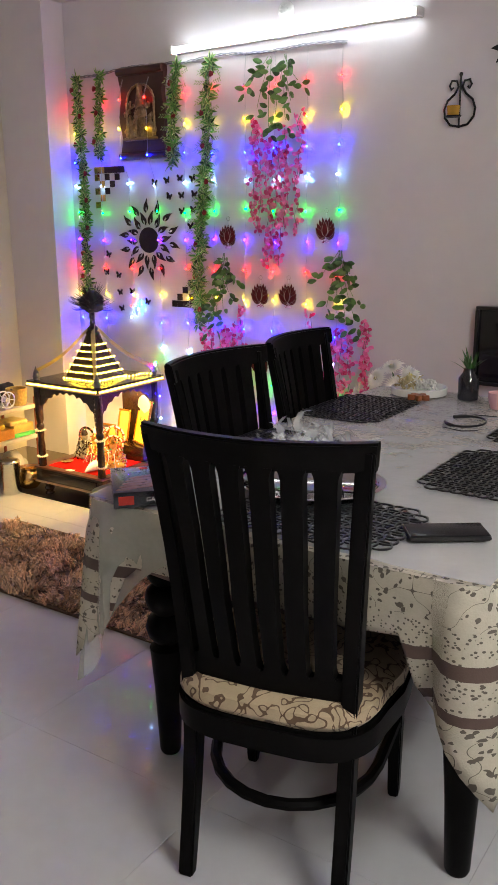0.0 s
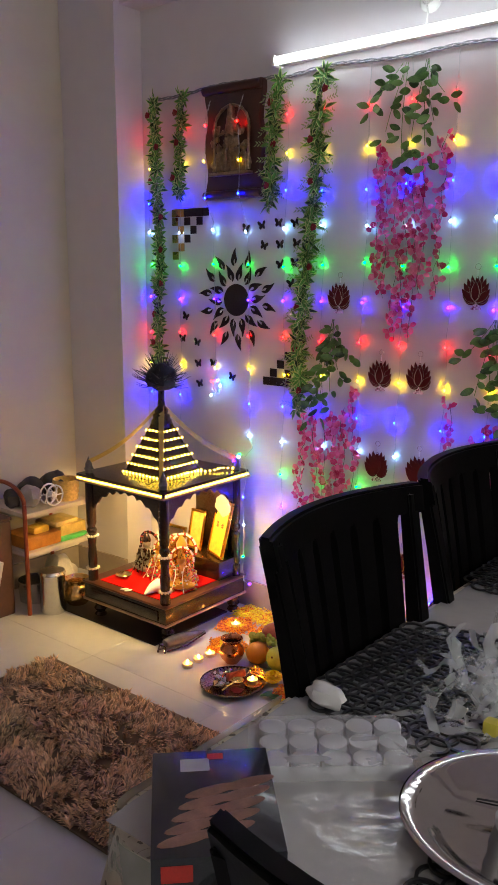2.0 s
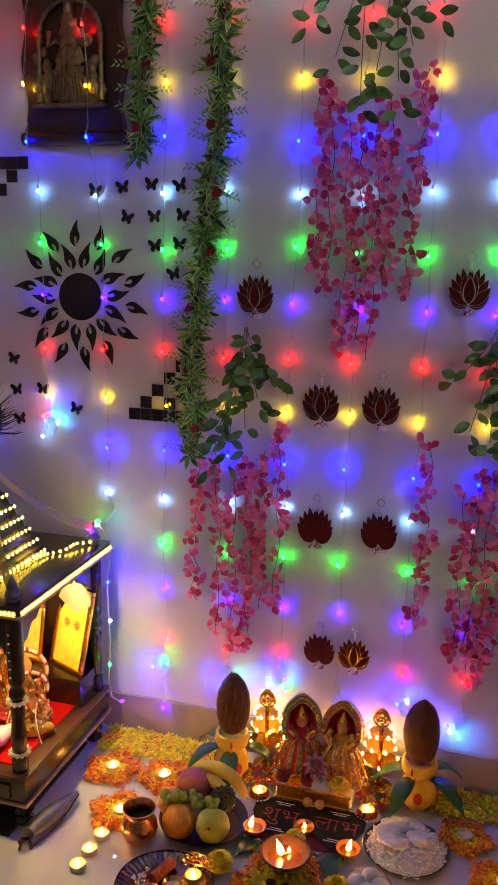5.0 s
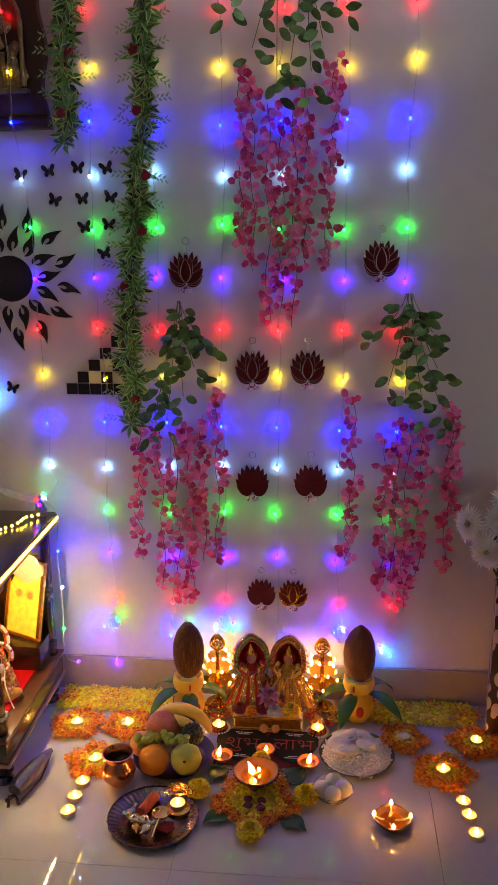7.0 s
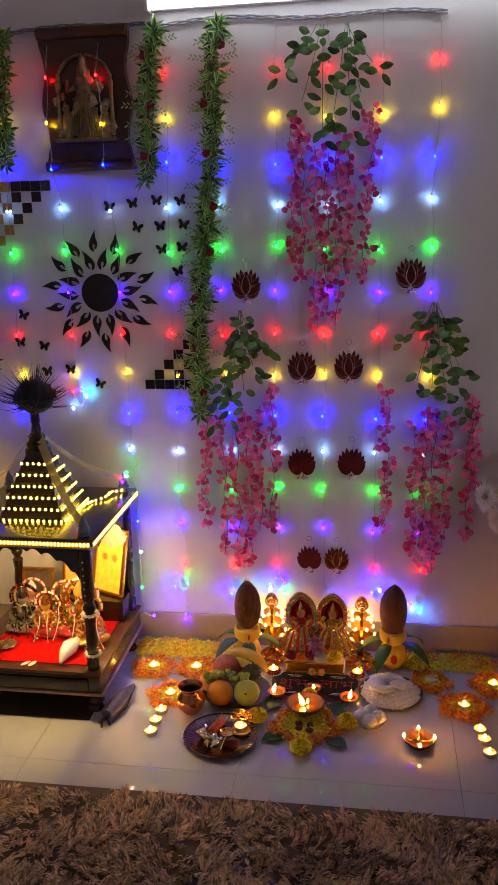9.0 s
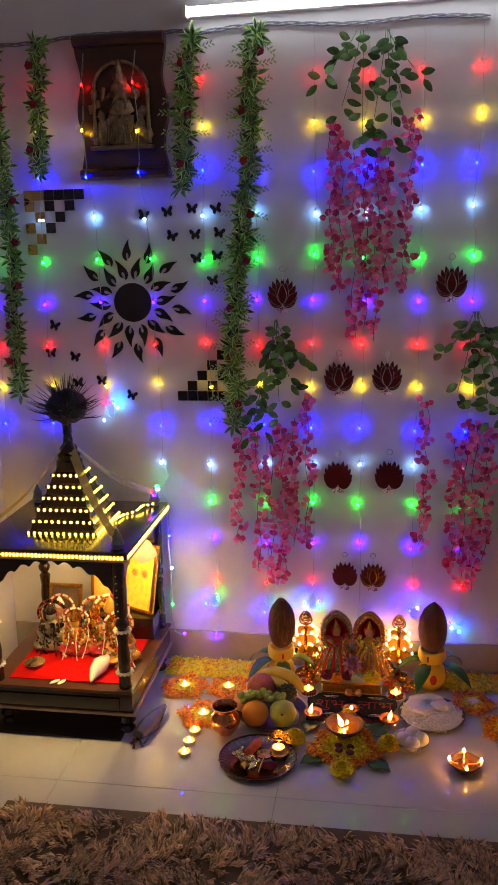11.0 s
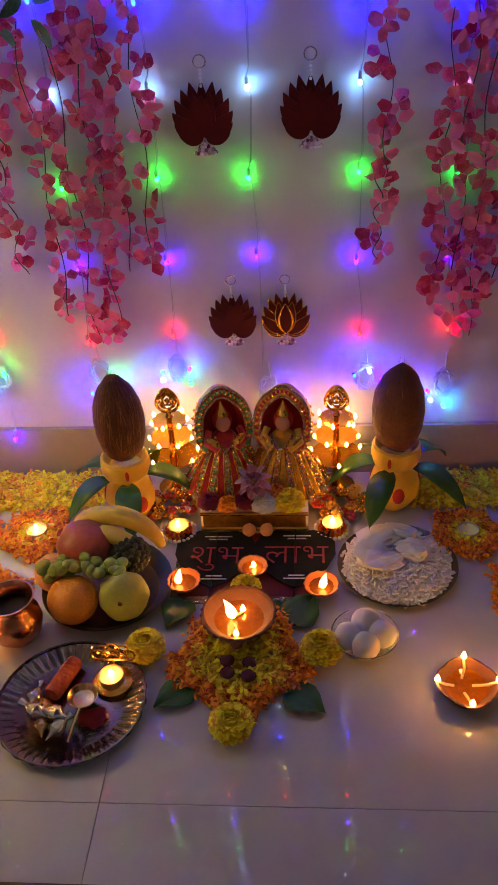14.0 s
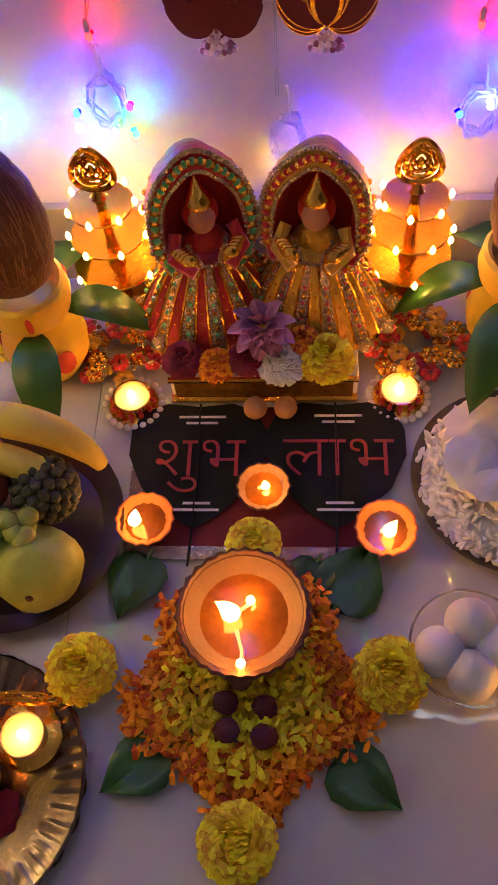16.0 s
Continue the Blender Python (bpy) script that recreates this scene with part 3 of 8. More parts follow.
def home_shrine():
    t = thing("home_shrine", "dark wooden home shrine with pyramid roof edged in warm lights", "shrine")
    bm = B()
    lathe(bm, [(0.022, 0), (0.026, 0.008), (0.017, 0.02), (0.027, 0.035), (0.02, 0.05), (0.028, 0.062), (0.028, 0.078)], 14)
    foot = mesh_of("foot", bm, MANDIRWOOD)
    for x in (MX0 + 0.05, MX1 - 0.04):
        for y in (MY0 + 0.05, MY1 - 0.04):
            piece("foot", foot, t, at(x, y, 0))
    cx, cy, w, d = (MX0 + MX1) / 2, (MY0 + MY1) / 2, MX1 - MX0, MY1 - MY0
    bm = B()
    box(bm, (cx, cy, 0.115), (w - 0.012, d - 0.012, 0.07), 0.003)
    base = part("base", bm, MANDIRWOOD, t)
    bm = B()
    box(bm, (cx, MY0 + 0.004, 0.112), (w - 0.09, 0.008, 0.04), 0.003)
    part("drawer_front", bm, MANDIRWOOD, base)
    for z in (0.079, 0.152):
        bm = B()
        box(bm, (cx, cy, z), (w, d, 0.01), 0.003)
        part("edge_moulding", bm, EDGEWOOD if z < 0.1 else REDWOOD, base, "worn pale wood moulding" if z < 0.1 else "")
    bm = B()
    prof = [(0.02, 0.155), (0.02, 0.2), (0.012, 0.205), (0.018, 0.215), (0.019, 0.26), (0.015, 0.3), (0.019, 0.335), (0.011, 0.345), (0.02, 0.36), (0.02, 0.372), (0.014, 0.38), (0.02, 0.4), (0.021, 0.5), (0.021, 0.576)]
    lathe(bm, prof, 14)
    post = mesh_of("pillar", bm, MANDIRWOOD)
    for x in (MX0 + 0.032, MX1 - 0.032):
        for y in (MY0 + 0.032, MY1 - 0.032):
            piece("pillar", post, t, at(x, y, 0))
    for z in (0.208, 0.345):
        bm = B()
        sweep(bm, [((0.021 + 0.002 * (i % 2)) * math.cos(i * math.pi / 12), (0.021 + 0.002 * (i % 2)) * math.sin(i * math.pi / 12), z) for i in range(24)], [0.0065 if i % 2 else 0.0035 for i in range(24)], 6, True)
        beads = mesh_of("bead_band", bm, mat("pearl", (0.75, 0.68, 0.5), 0.25, var=0.1))
        for x, y in ((MX0 + 0.032, MY0 + 0.032), (MX1 - 0.032, MY0 + 0.032)):
            piece("bead_band", beads, t, at(x, y, 0))

    def arch(p, q, name):
        """A cusped arch board between two pillars."""
        p, q = Vector(p), Vector(q)
        n, L = 60, (q - p).length
        u = (q - p).normalized()
        nrm = Vector((-u.y, u.x, 0))
        bm = B()
        top, low = [], []
        for i in range(n + 1):
            f = i / n
            s = abs(2 * f - 1)
            h = 0.435 + 0.11 * (1 - s ** 2.4) - (0.04 * max(0, (s - 0.84) / 0.16)) + 0.014 * abs(math.sin(f * math.pi * 9))
            top.append((p + u * L * f + nrm * 0.006 + Vector((0, 0, RZ0))))
            low.append((p + u * L * f + nrm * 0.006 + Vector((0, 0, min(h, RZ0 - 0.012)))))
        strip_mesh(bm, top, low, 0.012, nrm)
        part(name, bm, MANDIRWOOD, t)

    i = 0.032
    arch((MX0 + i, MY0 + i, 0), (MX1 - i, MY0 + i, 0), "arch_board")
    arch((MX1 - i, MY0 + i, 0), (MX1 - i, MY1 - i, 0), "arch_board")
    arch((MX0 + i, MY0 + i, 0), (MX0 + i, MY1 - i, 0), "arch_board")
    bm = B()
    box(bm, (MX1 - 0.15, MY1 - 0.03, 0.365), (0.2, 0.01, 0.41), 0.002)
    part("back_panel", bm, MANDIRWOOD, t)
    bm = B()
    box(bm, (cx, cy, (RZ0 + RZ1) / 2), (w + 0.012, d + 0.012, RZ1 - RZ0), 0.004)
    roof = part("roof", bm, MANDIRWOOD, t)
    bm = B()
    box(bm, (cx, cy, RZ0 + 0.004), (w + 0.022, d + 0.022, 0.008), 0.002)
    part("roof_moulding", bm, EDGEWOOD, roof)
    # light strips along the two open edges and the left one
    bm = B()
    z = RZ0 + 0.014
    e = 0.009
    for k in range(42):
        f = (k + 0.5) / 42
        ball(bm, (MX0 + (MX1 - MX0) * f, MY0 - e, z), (0.0036, 0.003, 0.0046), 7, 5)
        ball(bm, (MX1 + e, MY0 + (MY1 - MY0) * f, z), (0.003, 0.0036, 0.0046), 7, 5)
        ball(bm, (MX0 - e, MY0 + (MY1 - MY0) * f, z), (0.003, 0.0036, 0.0046), 7, 5)
    part("light_strip", bm, WARMLED, roof, "warm glowing strip of small lamps")
    bm = B()
    box(bm, (cx, MY0 - 0.006, z), (w, 0.004, 0.014))
    box(bm, (MX1 + 0.006, cy, z), (0.004, d, 0.014))
    part("strip_tape", bm, mat("strip_tape", (0.22, 0.14, 0.04), 0.4, var=0.1), roof)
    bm = B()
    for k in range(30):
        f = (k + 0.5) / 30
        ball(bm, (MX0 + 0.06 + (w - 0.12) * f, MY0 + 0.06, RZ0 - 0.004), (0.003, 0.003, 0.002), 6, 4)
        ball(bm, (MX1 - 0.06, MY0 + 0.06 + (d - 0.12) * f, RZ0 - 0.004), (0.003, 0.003, 0.002), 6, 4)
    part("inner_light_strip", bm, glow("led_inner", (1, 0.66, 0.22), 640), roof, "warm lamp strip under the roof")
    # stepped pyramid
    px, py = -0.876, -0.288
    n = 6
    for k in range(n):
        f0 = k / n
        h0 = 0.114 - 0.08 * f0
        z0 = RZ1 + 0.2 * f0
        bm = B()
        vs = lathe(bm, [(h0 * 1.414, z0), (h0 * 1.414, z0 + 0.008), ((h0 - 0.012) * 1.414, z0 + 0.012), ((h0 - 0.018) * 1.414, z0 + 0.2 / n)], 4)
        bmesh.ops.transform(bm, matrix=at(px, py, 0) @ rot(rz=45), verts=vs)
        part("tier", bm, MANDIRWOOD, t, smooth=False)
        bm = B()
        q = max(4, int(h0 * 2 / 0.0185))
        for i2 in range(q):
            o = -h0 + 2 * h0 * (i2 + 0.5) / q
            for dx, dy in ((o, -h0 - 0.001), (h0 + 0.001, o)):
                ball(bm, (px + dx, py + dy, z0 + 0.0052), (0.0036, 0.0036, 0.0042), 7, 5)
        part("tier_lights", bm, WARMDOT, t, "row of warm lamp beads")
    bm = B()
    vs = lathe(bm, [(0.042, 0.8), (0.04, 0.815), (0.034, 0.82), (0.036, 0.835), (0.026, 0.842), (0.028, 0.855), (0.016, 0.87), (0.012, 0.9), (0.014, 0.93)], 14)
    bmesh.ops.transform(bm, matrix=at(px, py, 0), verts=vs)
    part("spire", bm, MANDIRWOOD, t)
    bm = B()
    lathe(bm, [(0.016, 0), (0.016, 0.012), (0.02, 0.016), (0.016, 0.024), (0.014, 0.03), (0.015, 0.036), (0.009, 0.046), (0.004, 0.058), (0.0, 0.068)], 10)
    fin = mesh_of("finial", bm, mat("grey_finial", (0.12, 0.11, 0.13), 0.3, 0.3, var=0.3))
    for x, y in ((MX0 + 0.03, MY0 + 0.03), (MX1 - 0.03, MY0 + 0.03), (MX1 - 0.03, MY1 - 0.03), (MX0 + 0.03, MY1 - 0.03)):
        piece("finial", fin, t, at(x, y, RZ1))
    RIB = mat("gold_ribbon", (0.55, 0.42, 0.16), 0.4, 0.1, var=0.2, alpha=0.82)
    for x, y in ((MX0 + 0.03, MY0 + 0.03), (MX1 - 0.03, MY1 - 0.03), (MX1 - 0.04, MY0 + 0.03)):
        bm = B()
        a, b = Vector((px, py, 0.868)), Vector((x, y, RZ1 + 0.035))
        pts = []
        for k in range(15):
            f = k / 14
            p = a.lerp(b, f)
            p.z -= 0.03 * math.sin(math.pi * f)
            pts.append(p)
        side = Vector((-(b - a).y, (b - a).x, 0)).normalized() * 0.012
        strip_mesh(bm, [p + side * (1 - 0.4 * k / 14) + Vector((0, 0, 0.02)) for k, p in enumerate(pts)], [p - side * (1 - 0.4 * k / 14) for k, p in enumerate(pts)], 0.0008)
        part("ribbon", bm, RIB, t, "sheer golden ribbon")
    bm = B()
    a, b = Vector((px + 0.116, py + 0.02, RZ1 + 0.006)), Vector((MX1 - 0.035, MY1 - 0.05, RZ1 + 0.012))
    for k in range(13):
        p = a.lerp(b, k / 12) + Vector((0.006 * math.sin(k * 1.1), 0, 0.003 * math.sin(k * 0.9)))
        ball(bm, p, (0.0036, 0.0036, 0.0036), 7, 5)
    part("roof_light_string", bm, WARMDOT, t, "loose row of warm lamp beads")
    bm = B()
    ball(bm, (0, 0, 0), 0.0034, 7, 5)
    stud = mesh_of("stud", bm, STEEL)
    for k in range(7):
        piece("stud", stud, t, at(MX1 - 0.032 - 0.003, MY0 + 0.0115, 0.392 + 0.022 * k))
    bm = B()
    box(bm, (-0.785, -0.135, 0.2), (0.245, 0.11, 0.076), 0.002)
    part("inner_step", bm, MANDIRWOOD, t)
    bm = B()
    box(bm, (cx + 0.01, cy - 0.01, 0.1592), (w - 0.11, d - 0.1, 0.004), 0.0015)
    part("red_cloth", bm, RED, t, "red velvet cloth")
    return t


home_shrine()


def feather_plume():
    t = thing("feather_plume", "round bunch of black feathers on the shrine spire", "plume")
    px, py = -0.876, -0.288
    FEATH = mat("black_feather", (0.008, 0.008, 0.012), 0.6, var=0.4)
    bm = B()
    ball(bm, (px, py, 0.985), (0.062, 0.058, 0.052), 20, 12, wob=0.3)
    sweep(bm, [(px, py, 0.9), (px, py, 0.95)], 0.014, 8)
    part("core", bm, FEATH, t)
    rng = random.Random(3)
    bm = B()
    for k in range(520):
        a = rng.uniform(0, 2 * math.pi)
        el = rng.uniform(-0.5, 1.3)
        d = Vector((math.cos(a) * math.cos(el), math.sin(a) * math.cos(el), math.sin(el)))
        p = Vector((px, py, 0.97)) + d * 0.04
        L = rng.choice((0.02, 0.025, 0.03, 0.075)) * rng.uniform(0.8, 1.15)
        pts = [p + d * L * f + Vector((0, 0, (0.03 if el < 0.2 else 0.0) * f * f)) for f in (0, 0.35, 0.7, 1)]
        sweep(bm, pts, [0.0016, 0.0013, 0.0009, 0.0004], 4)
    part("feather_hairs", bm, FEATH, t)
    return t


feather_plume()

# ---- ceiling-height light and fittings on the wall ----


def tube_lamp(m):
    t = thing("tube_lamp", "white glowing tube lamp mounted on the wall", "lamp", "tube lamps")
    bm = B()
    sweep(bm, [(-0.6, 0, 0), (0.6, 0, 0)], 0.0135, 14)
    part("tube", bm, TUBE, t, "glowing white tube")
    bm = B()
    box(bm, (0, 0.0305, 0), (1.2, 0.034, 0.024), 0.004)
    part("batten", bm, WHITE, t)
    for x in (-0.606, 0.606):
        bm = B()
        box(bm, (x, 0.016, 0), (0.012, 0.06, 0.036), 0.004)
        part("end_cap", bm, WHITE, t)
    t.matrix_basis = m
    return t


lamp = tube_lamp(at(0.1, -0.05, 2.138, 0, -0.5, 0))
# Unseen copy added on the east wall to brighten the room.
far = copy_thing(lamp, at(3.345, -2.9, 2.2, 0, 0, -90))
for o in far.children:
    if o.name.startswith("tube"):
        o.data = o.data.copy()
        o.data.materials[0] = TUBE_UNSEEN


def wall_hook():
    t = thing("wall_hook", "white round cable rosette with a short cord", "cable hook")
    bm = B()
    lathe(bm, [(0.0, 0.0), (0.036, 0.0), (0.036, 0.012), (0.028, 0.02), (0.0, 0.024)], 20, at(0.085, -0.001, 2.235, 90))
    part("rosette", bm, WHITE, t)
    bm = B()
    sweep(bm, [(0.085 + 0.022 * math.cos(a) * (1 - a / 25), -0.03, 2.235 + 0.022 * math.sin(a) * (1 - a / 25)) for a in [k * 0.45 for k in range(34)]] , 0.003, 6)
    sweep(bm, [(0.085, -0.03, 2.215), (0.09, -0.032, 2.19), (0.084, -0.03, 2.16)], 0.003, 6)
    part("cord", bm, WHITE, t)
    return t


wall_hook()


def scroll_sconce():
    t = thing("candle_sconce", "black wrought iron scroll sconce with amber glass cup", "sconce")
    c = Vector((0.876, -0.012, 1.8))
    bm = B()
    for s in (-1, 1):
        pts = [c + Vector((s * x, 0, z)) for x, z in ((0.0, -0.085), (0.035, -0.078), (0.058, -0.05), (0.062, -0.02), (0.05, 0.012), (0.022, 0.035), (0.008, 0.06), (0.016, 0.082), (0.036, 0.084), (0.044, 0.066), (0.036, 0.052), (0.028, 0.06))]
        sweep(bm, pts, 0.0045, 6)
    sweep(bm, [c + Vector((0, 0, -0.09)), c + Vector((0, 0, -0.03)), c + Vector((0, 0, 0.1))], 0.004, 6)
    ball(bm, c + Vector((0, 0, 0.105)), 0.008, 8, 6)
    part("scroll_frame", bm, IRON, t)
    bm = B()
    lathe(bm, [(0.0, 0), (0.03, 0.0), (0.032, 0.005), (0.0, 0.006)], 14, at(c.x - 0.012, -0.045, 1.748))
    part("cup_plate", bm, IRON, t)
    bm = B()
    lathe(bm, [(0.0, 0), (0.022, 0.0), (0.026, 0.035), (0.024, 0.035), (0.02, 0.003), (0.0, 0.003)], 16, at(c.x - 0.012, -0.045, 1.7535))
    part("glass_cup", bm, mat("amber_glass", (0.75, 0.45, 0.06), 0.1, var=0.1, trans=0.4), t, "amber glass cup")
    return t


scroll_sconce()


def wall_star():
    t = thing("wall_ornament", "black flat pointed metal wall ornament", "ornament")
    bm = B()
    pts = []
    for k in range(16):
        a = 2 * math.pi * k / 16
        r = 0.075 if k % 2 == 0 else 0.04
        pts.append((r * math.cos(a), r * math.sin(a)))
    plate2d(bm, pts, 0.006, at(1.06, -0.004, 1.985, 90))
    part("plate", bm, IRON, t)


wall_star()

# ---- light strings ----
ORDER = ["red", "yellow", "blue", "white", "green", "violet"]
ROWZ = [1.95, 1.812, 1.678, 1.549, 1.413, 1.277, 1.137, 1.002, 0.867, 0.736, 0.6, 0.463, 0.318]


def bulb_mesh(colour):
    bm = B()
    ball(bm, (0, 0, 0), (0.0034, 0.0034, 0.0046), 8, 6)
    return mesh_of("bulb", bm, LEDC[colour][0])


def halo_disc_mesh(colour):
    """An added glowing disc behind a bulb, which casts its halo on the wall."""
    bm = B()
    lathe(bm, [(0.0, 0.0), (0.0032, 0.0), (0.0032, 0.0006), (0.0, 0.0008)], 8, rot(-90))
    return mesh_of("lens", bm, LEDC[colour][1])


BULBS = {c: bulb_mesh(c) for c in ORDER}
HALO_DISCS = {c: halo_disc_mesh(c) for c in ORDER}


def bulb(colour, t, x, y, z, tilt=0.0, turn=0.0, lens=True):
    b = piece("bulb", BULBS[colour], t, at(x, y, z, tilt, 0, turn))
    if lens:
        piece("lens", HALO_DISCS[colour], b, at(0, 0.0046, 0))


bm_ = B()
lathe(bm_, [(0.0022, 0.004), (0.003, 0.006), (0.003, 0.013), (0.0015, 0.016)], 8)
SOCKET = mesh_of("socket", bm_, WIRE)


def header_cable():
    t = thing("header_cable", "white twisted cable carrying the light strings", "cable")
    for o in (0, 1, 2):
        bm = B()
        pts = []
        for k in range(70):
            f = k / 69
            x = -1.2 + 1.58 * f
            z = 2.083 - 0.006 * math.sin(f * 19) - 0.007 * math.sin(f * 6 + 1) + (0.012 if x < -0.5 else 0)
            a = k * 0.8 + o * 2.1
            pts.append((x, -0.01 + 0.004 * math.cos(a), z + 0.005 * math.sin(a)))
        sweep(bm, pts, 0.0022, 5)
        part("strand", bm, CABLE, t)


header_cable()


def light_string(cols, rows, seed, tail=None):
    """cols: x at the top and at the bottom; rows: which of the lamp rows it carries."""
    rng = random.Random(seed)
    t = thing("light_string", "hanging string of small coloured lamps on thin wire", "string lights", "curtain of light strings")
    x0, x1 = cols
    pts = [Vector((x0, -0.012, 2.08))]
    y = -0.019
    if -0.87 < x0 < -0.6:
        y = -0.062
    for i in range(rows):
        z = ROWZ[i] + rng.uniform(-0.009, 0.009)
        x = x0 + (x1 - x0) * (2.0 - z) / 1.7 + rng.uniform(-0.008, 0.008)
        yy = y if z > 1.64 else -rng.uniform(0.015, 0.022)
        p = Vector((x, yy, z))
        pts.append(p + Vector((0.004, 0, 0.03)))
        pts.append(p + Vector((0, 0, 0.012)))
        bulb(ORDER[i % 6], t, p.x, p.y, p.z, rng.uniform(-22, 22), rng.uniform(-32, 32))
        piece("socket", SOCKET, t, at(p.x, p.y, p.z))
        pts.append(p + Vector((0.005, 0.003, -0.012)))
    if tail:
        pts += [Vector(p) for p in tail]
    bm = B()
    sweep(bm, pts, 0.0007, 5)
    off = [p + Vector((0.003 * math.sin(k * 1.9), 0.002, 0)) for k, p in enumerate(pts)]
    sweep(bm, off, 0.0006, 5)
    part("wire", bm, WIRE, t)
    return t


light_string((-1.187, -1.222), 9, 1, [(-1.2, -0.012, 0.8)])
light_string((-1.012, -1.045), 9, 2, [(-1.04, -0.012, 0.75)])
light_string((-0.838, -0.836), 8, 3)
light_string((-0.67, -0.648), 10, 4, [(-0.63, -0.02, 0.69), (-0.65, -0.04, 0.655), (-0.668, -0.077, 0.67)])
light_string((-0.476, -0.484), 13, 5)
light_string((-0.32, -0.295), 13, 6)
light_string((-0.123, -0.145), 13, 7)
light_string((0.03, 0.018), 12, 8, [(0.02, -0.013, 0.25)])
light_string((0.196, 0.195), 13, 9)
light_string((0.362, 0.345), 13, 10)


CLEARWIRE = mat("bright_clear_wire", (0.66, 0.66, 0.7), 0.2, var=0.1)


def lamp_bundle(x, z, seed, cols, r=0.026):
    """The coiled end of a string with its last lamps."""
    rng = random.Random(seed)
    t = thing("lamp_coil", "coiled end of a light string with glowing lamps", "string lights", "coiled light string ends")
    bm = B()
    pts = []
    for k in range(60):
        a = k * 0.52
        q = r * (0.85 + 0.2 * math.sin(k * 1.3 + seed))
        pts.append((x + 0.7 * q * math.cos(a), -0.014 + 0.006 * math.sin(k * 0.9), z + 1.15 * q * math.sin(a)))
    sweep(bm, [(x, -0.012, z + 0.06), (x + 0.003, -0.012, z + 0.03)] + pts, 0.0016, 5)
    part("wire_coil", bm, CLEARWIRE, t)
    for k, c in enumerate(cols):
        a = rng.uniform(0, 6.28)
        bulb(c, t, x + 1.1 * r * math.cos(a), -0.03, z - 0.01 + 1.2 * r * math.sin(a), rng.uniform(-30, 30), rng.uniform(-40, 40))


lamp_bundle(-0.485, 0.235, 21, ["green", "blue"])
lamp_bundle(-0.29, 0.243, 22, ["white", "green", "blue"])
lamp_bundle(-0.14, 0.25, 23, ["green", "violet", "white", "blue"])
lamp_bundle(0.03, 0.2, 24, ["yellow", "blue"])
lamp_bundle(0.21, 0.225, 25, ["blue", "white", "violet"])
lamp_bundle(0.355, 0.21, 26, ["blue", "white", "green", "violet"])
lamp_bundle(-0.824, 0.925, 27, ["white", "violet", "red", "blue", "white", "green"], 0.03)
lamp_bundle(-0.484, 0.11, 28, ["violet"], 0.003)


def shrine_string():
    """The end of a string that runs over the shrine's corner and down its post."""
    t = thing("light_string", "string of coloured lamps running down the shrine's post", "string lights", "curtain of light strings")
    x, y = MX1 + 0.006, MY1 - 0.02
    pts = [(-0.668, -0.077, 0.67), (x - 0.01, y, 0.64), (x + 0.012, y, 0.6), (x + 0.006, y - 0.02, 0.5), (x + 0.01, y - 0.02, 0.4), (x + 0.012, y - 0.02, 0.3), (x + 0.006, y - 0.02, 0.2), (x + 0.02, y - 0.03, 0.15), (x + 0.045, y - 0.03, 0.14)]
    bm = B()
    sweep(bm, pts, 0.0016, 5)
    part("wire", bm, WIRE, t)
    for c, p in (("red", (-0.672, -0.085, 0.655)), ("white", (-0.655, -0.08, 0.66)), ("green", (-0.66, -0.068, 0.668)), ("violet", (-0.665, -0.1, 0.645)), ("blue", (x + 0.012, y - 0.025, 0.5)), ("white", (x + 0.016, y - 0.027, 0.385)), ("green", (x + 0.012, y - 0.027, 0.25)), ("violet", (x + 0.05, y - 0.03, 0.142))):
        bulb(c, t, *p, 0, -30)


shrine_string()

# ---- wall decorations ----


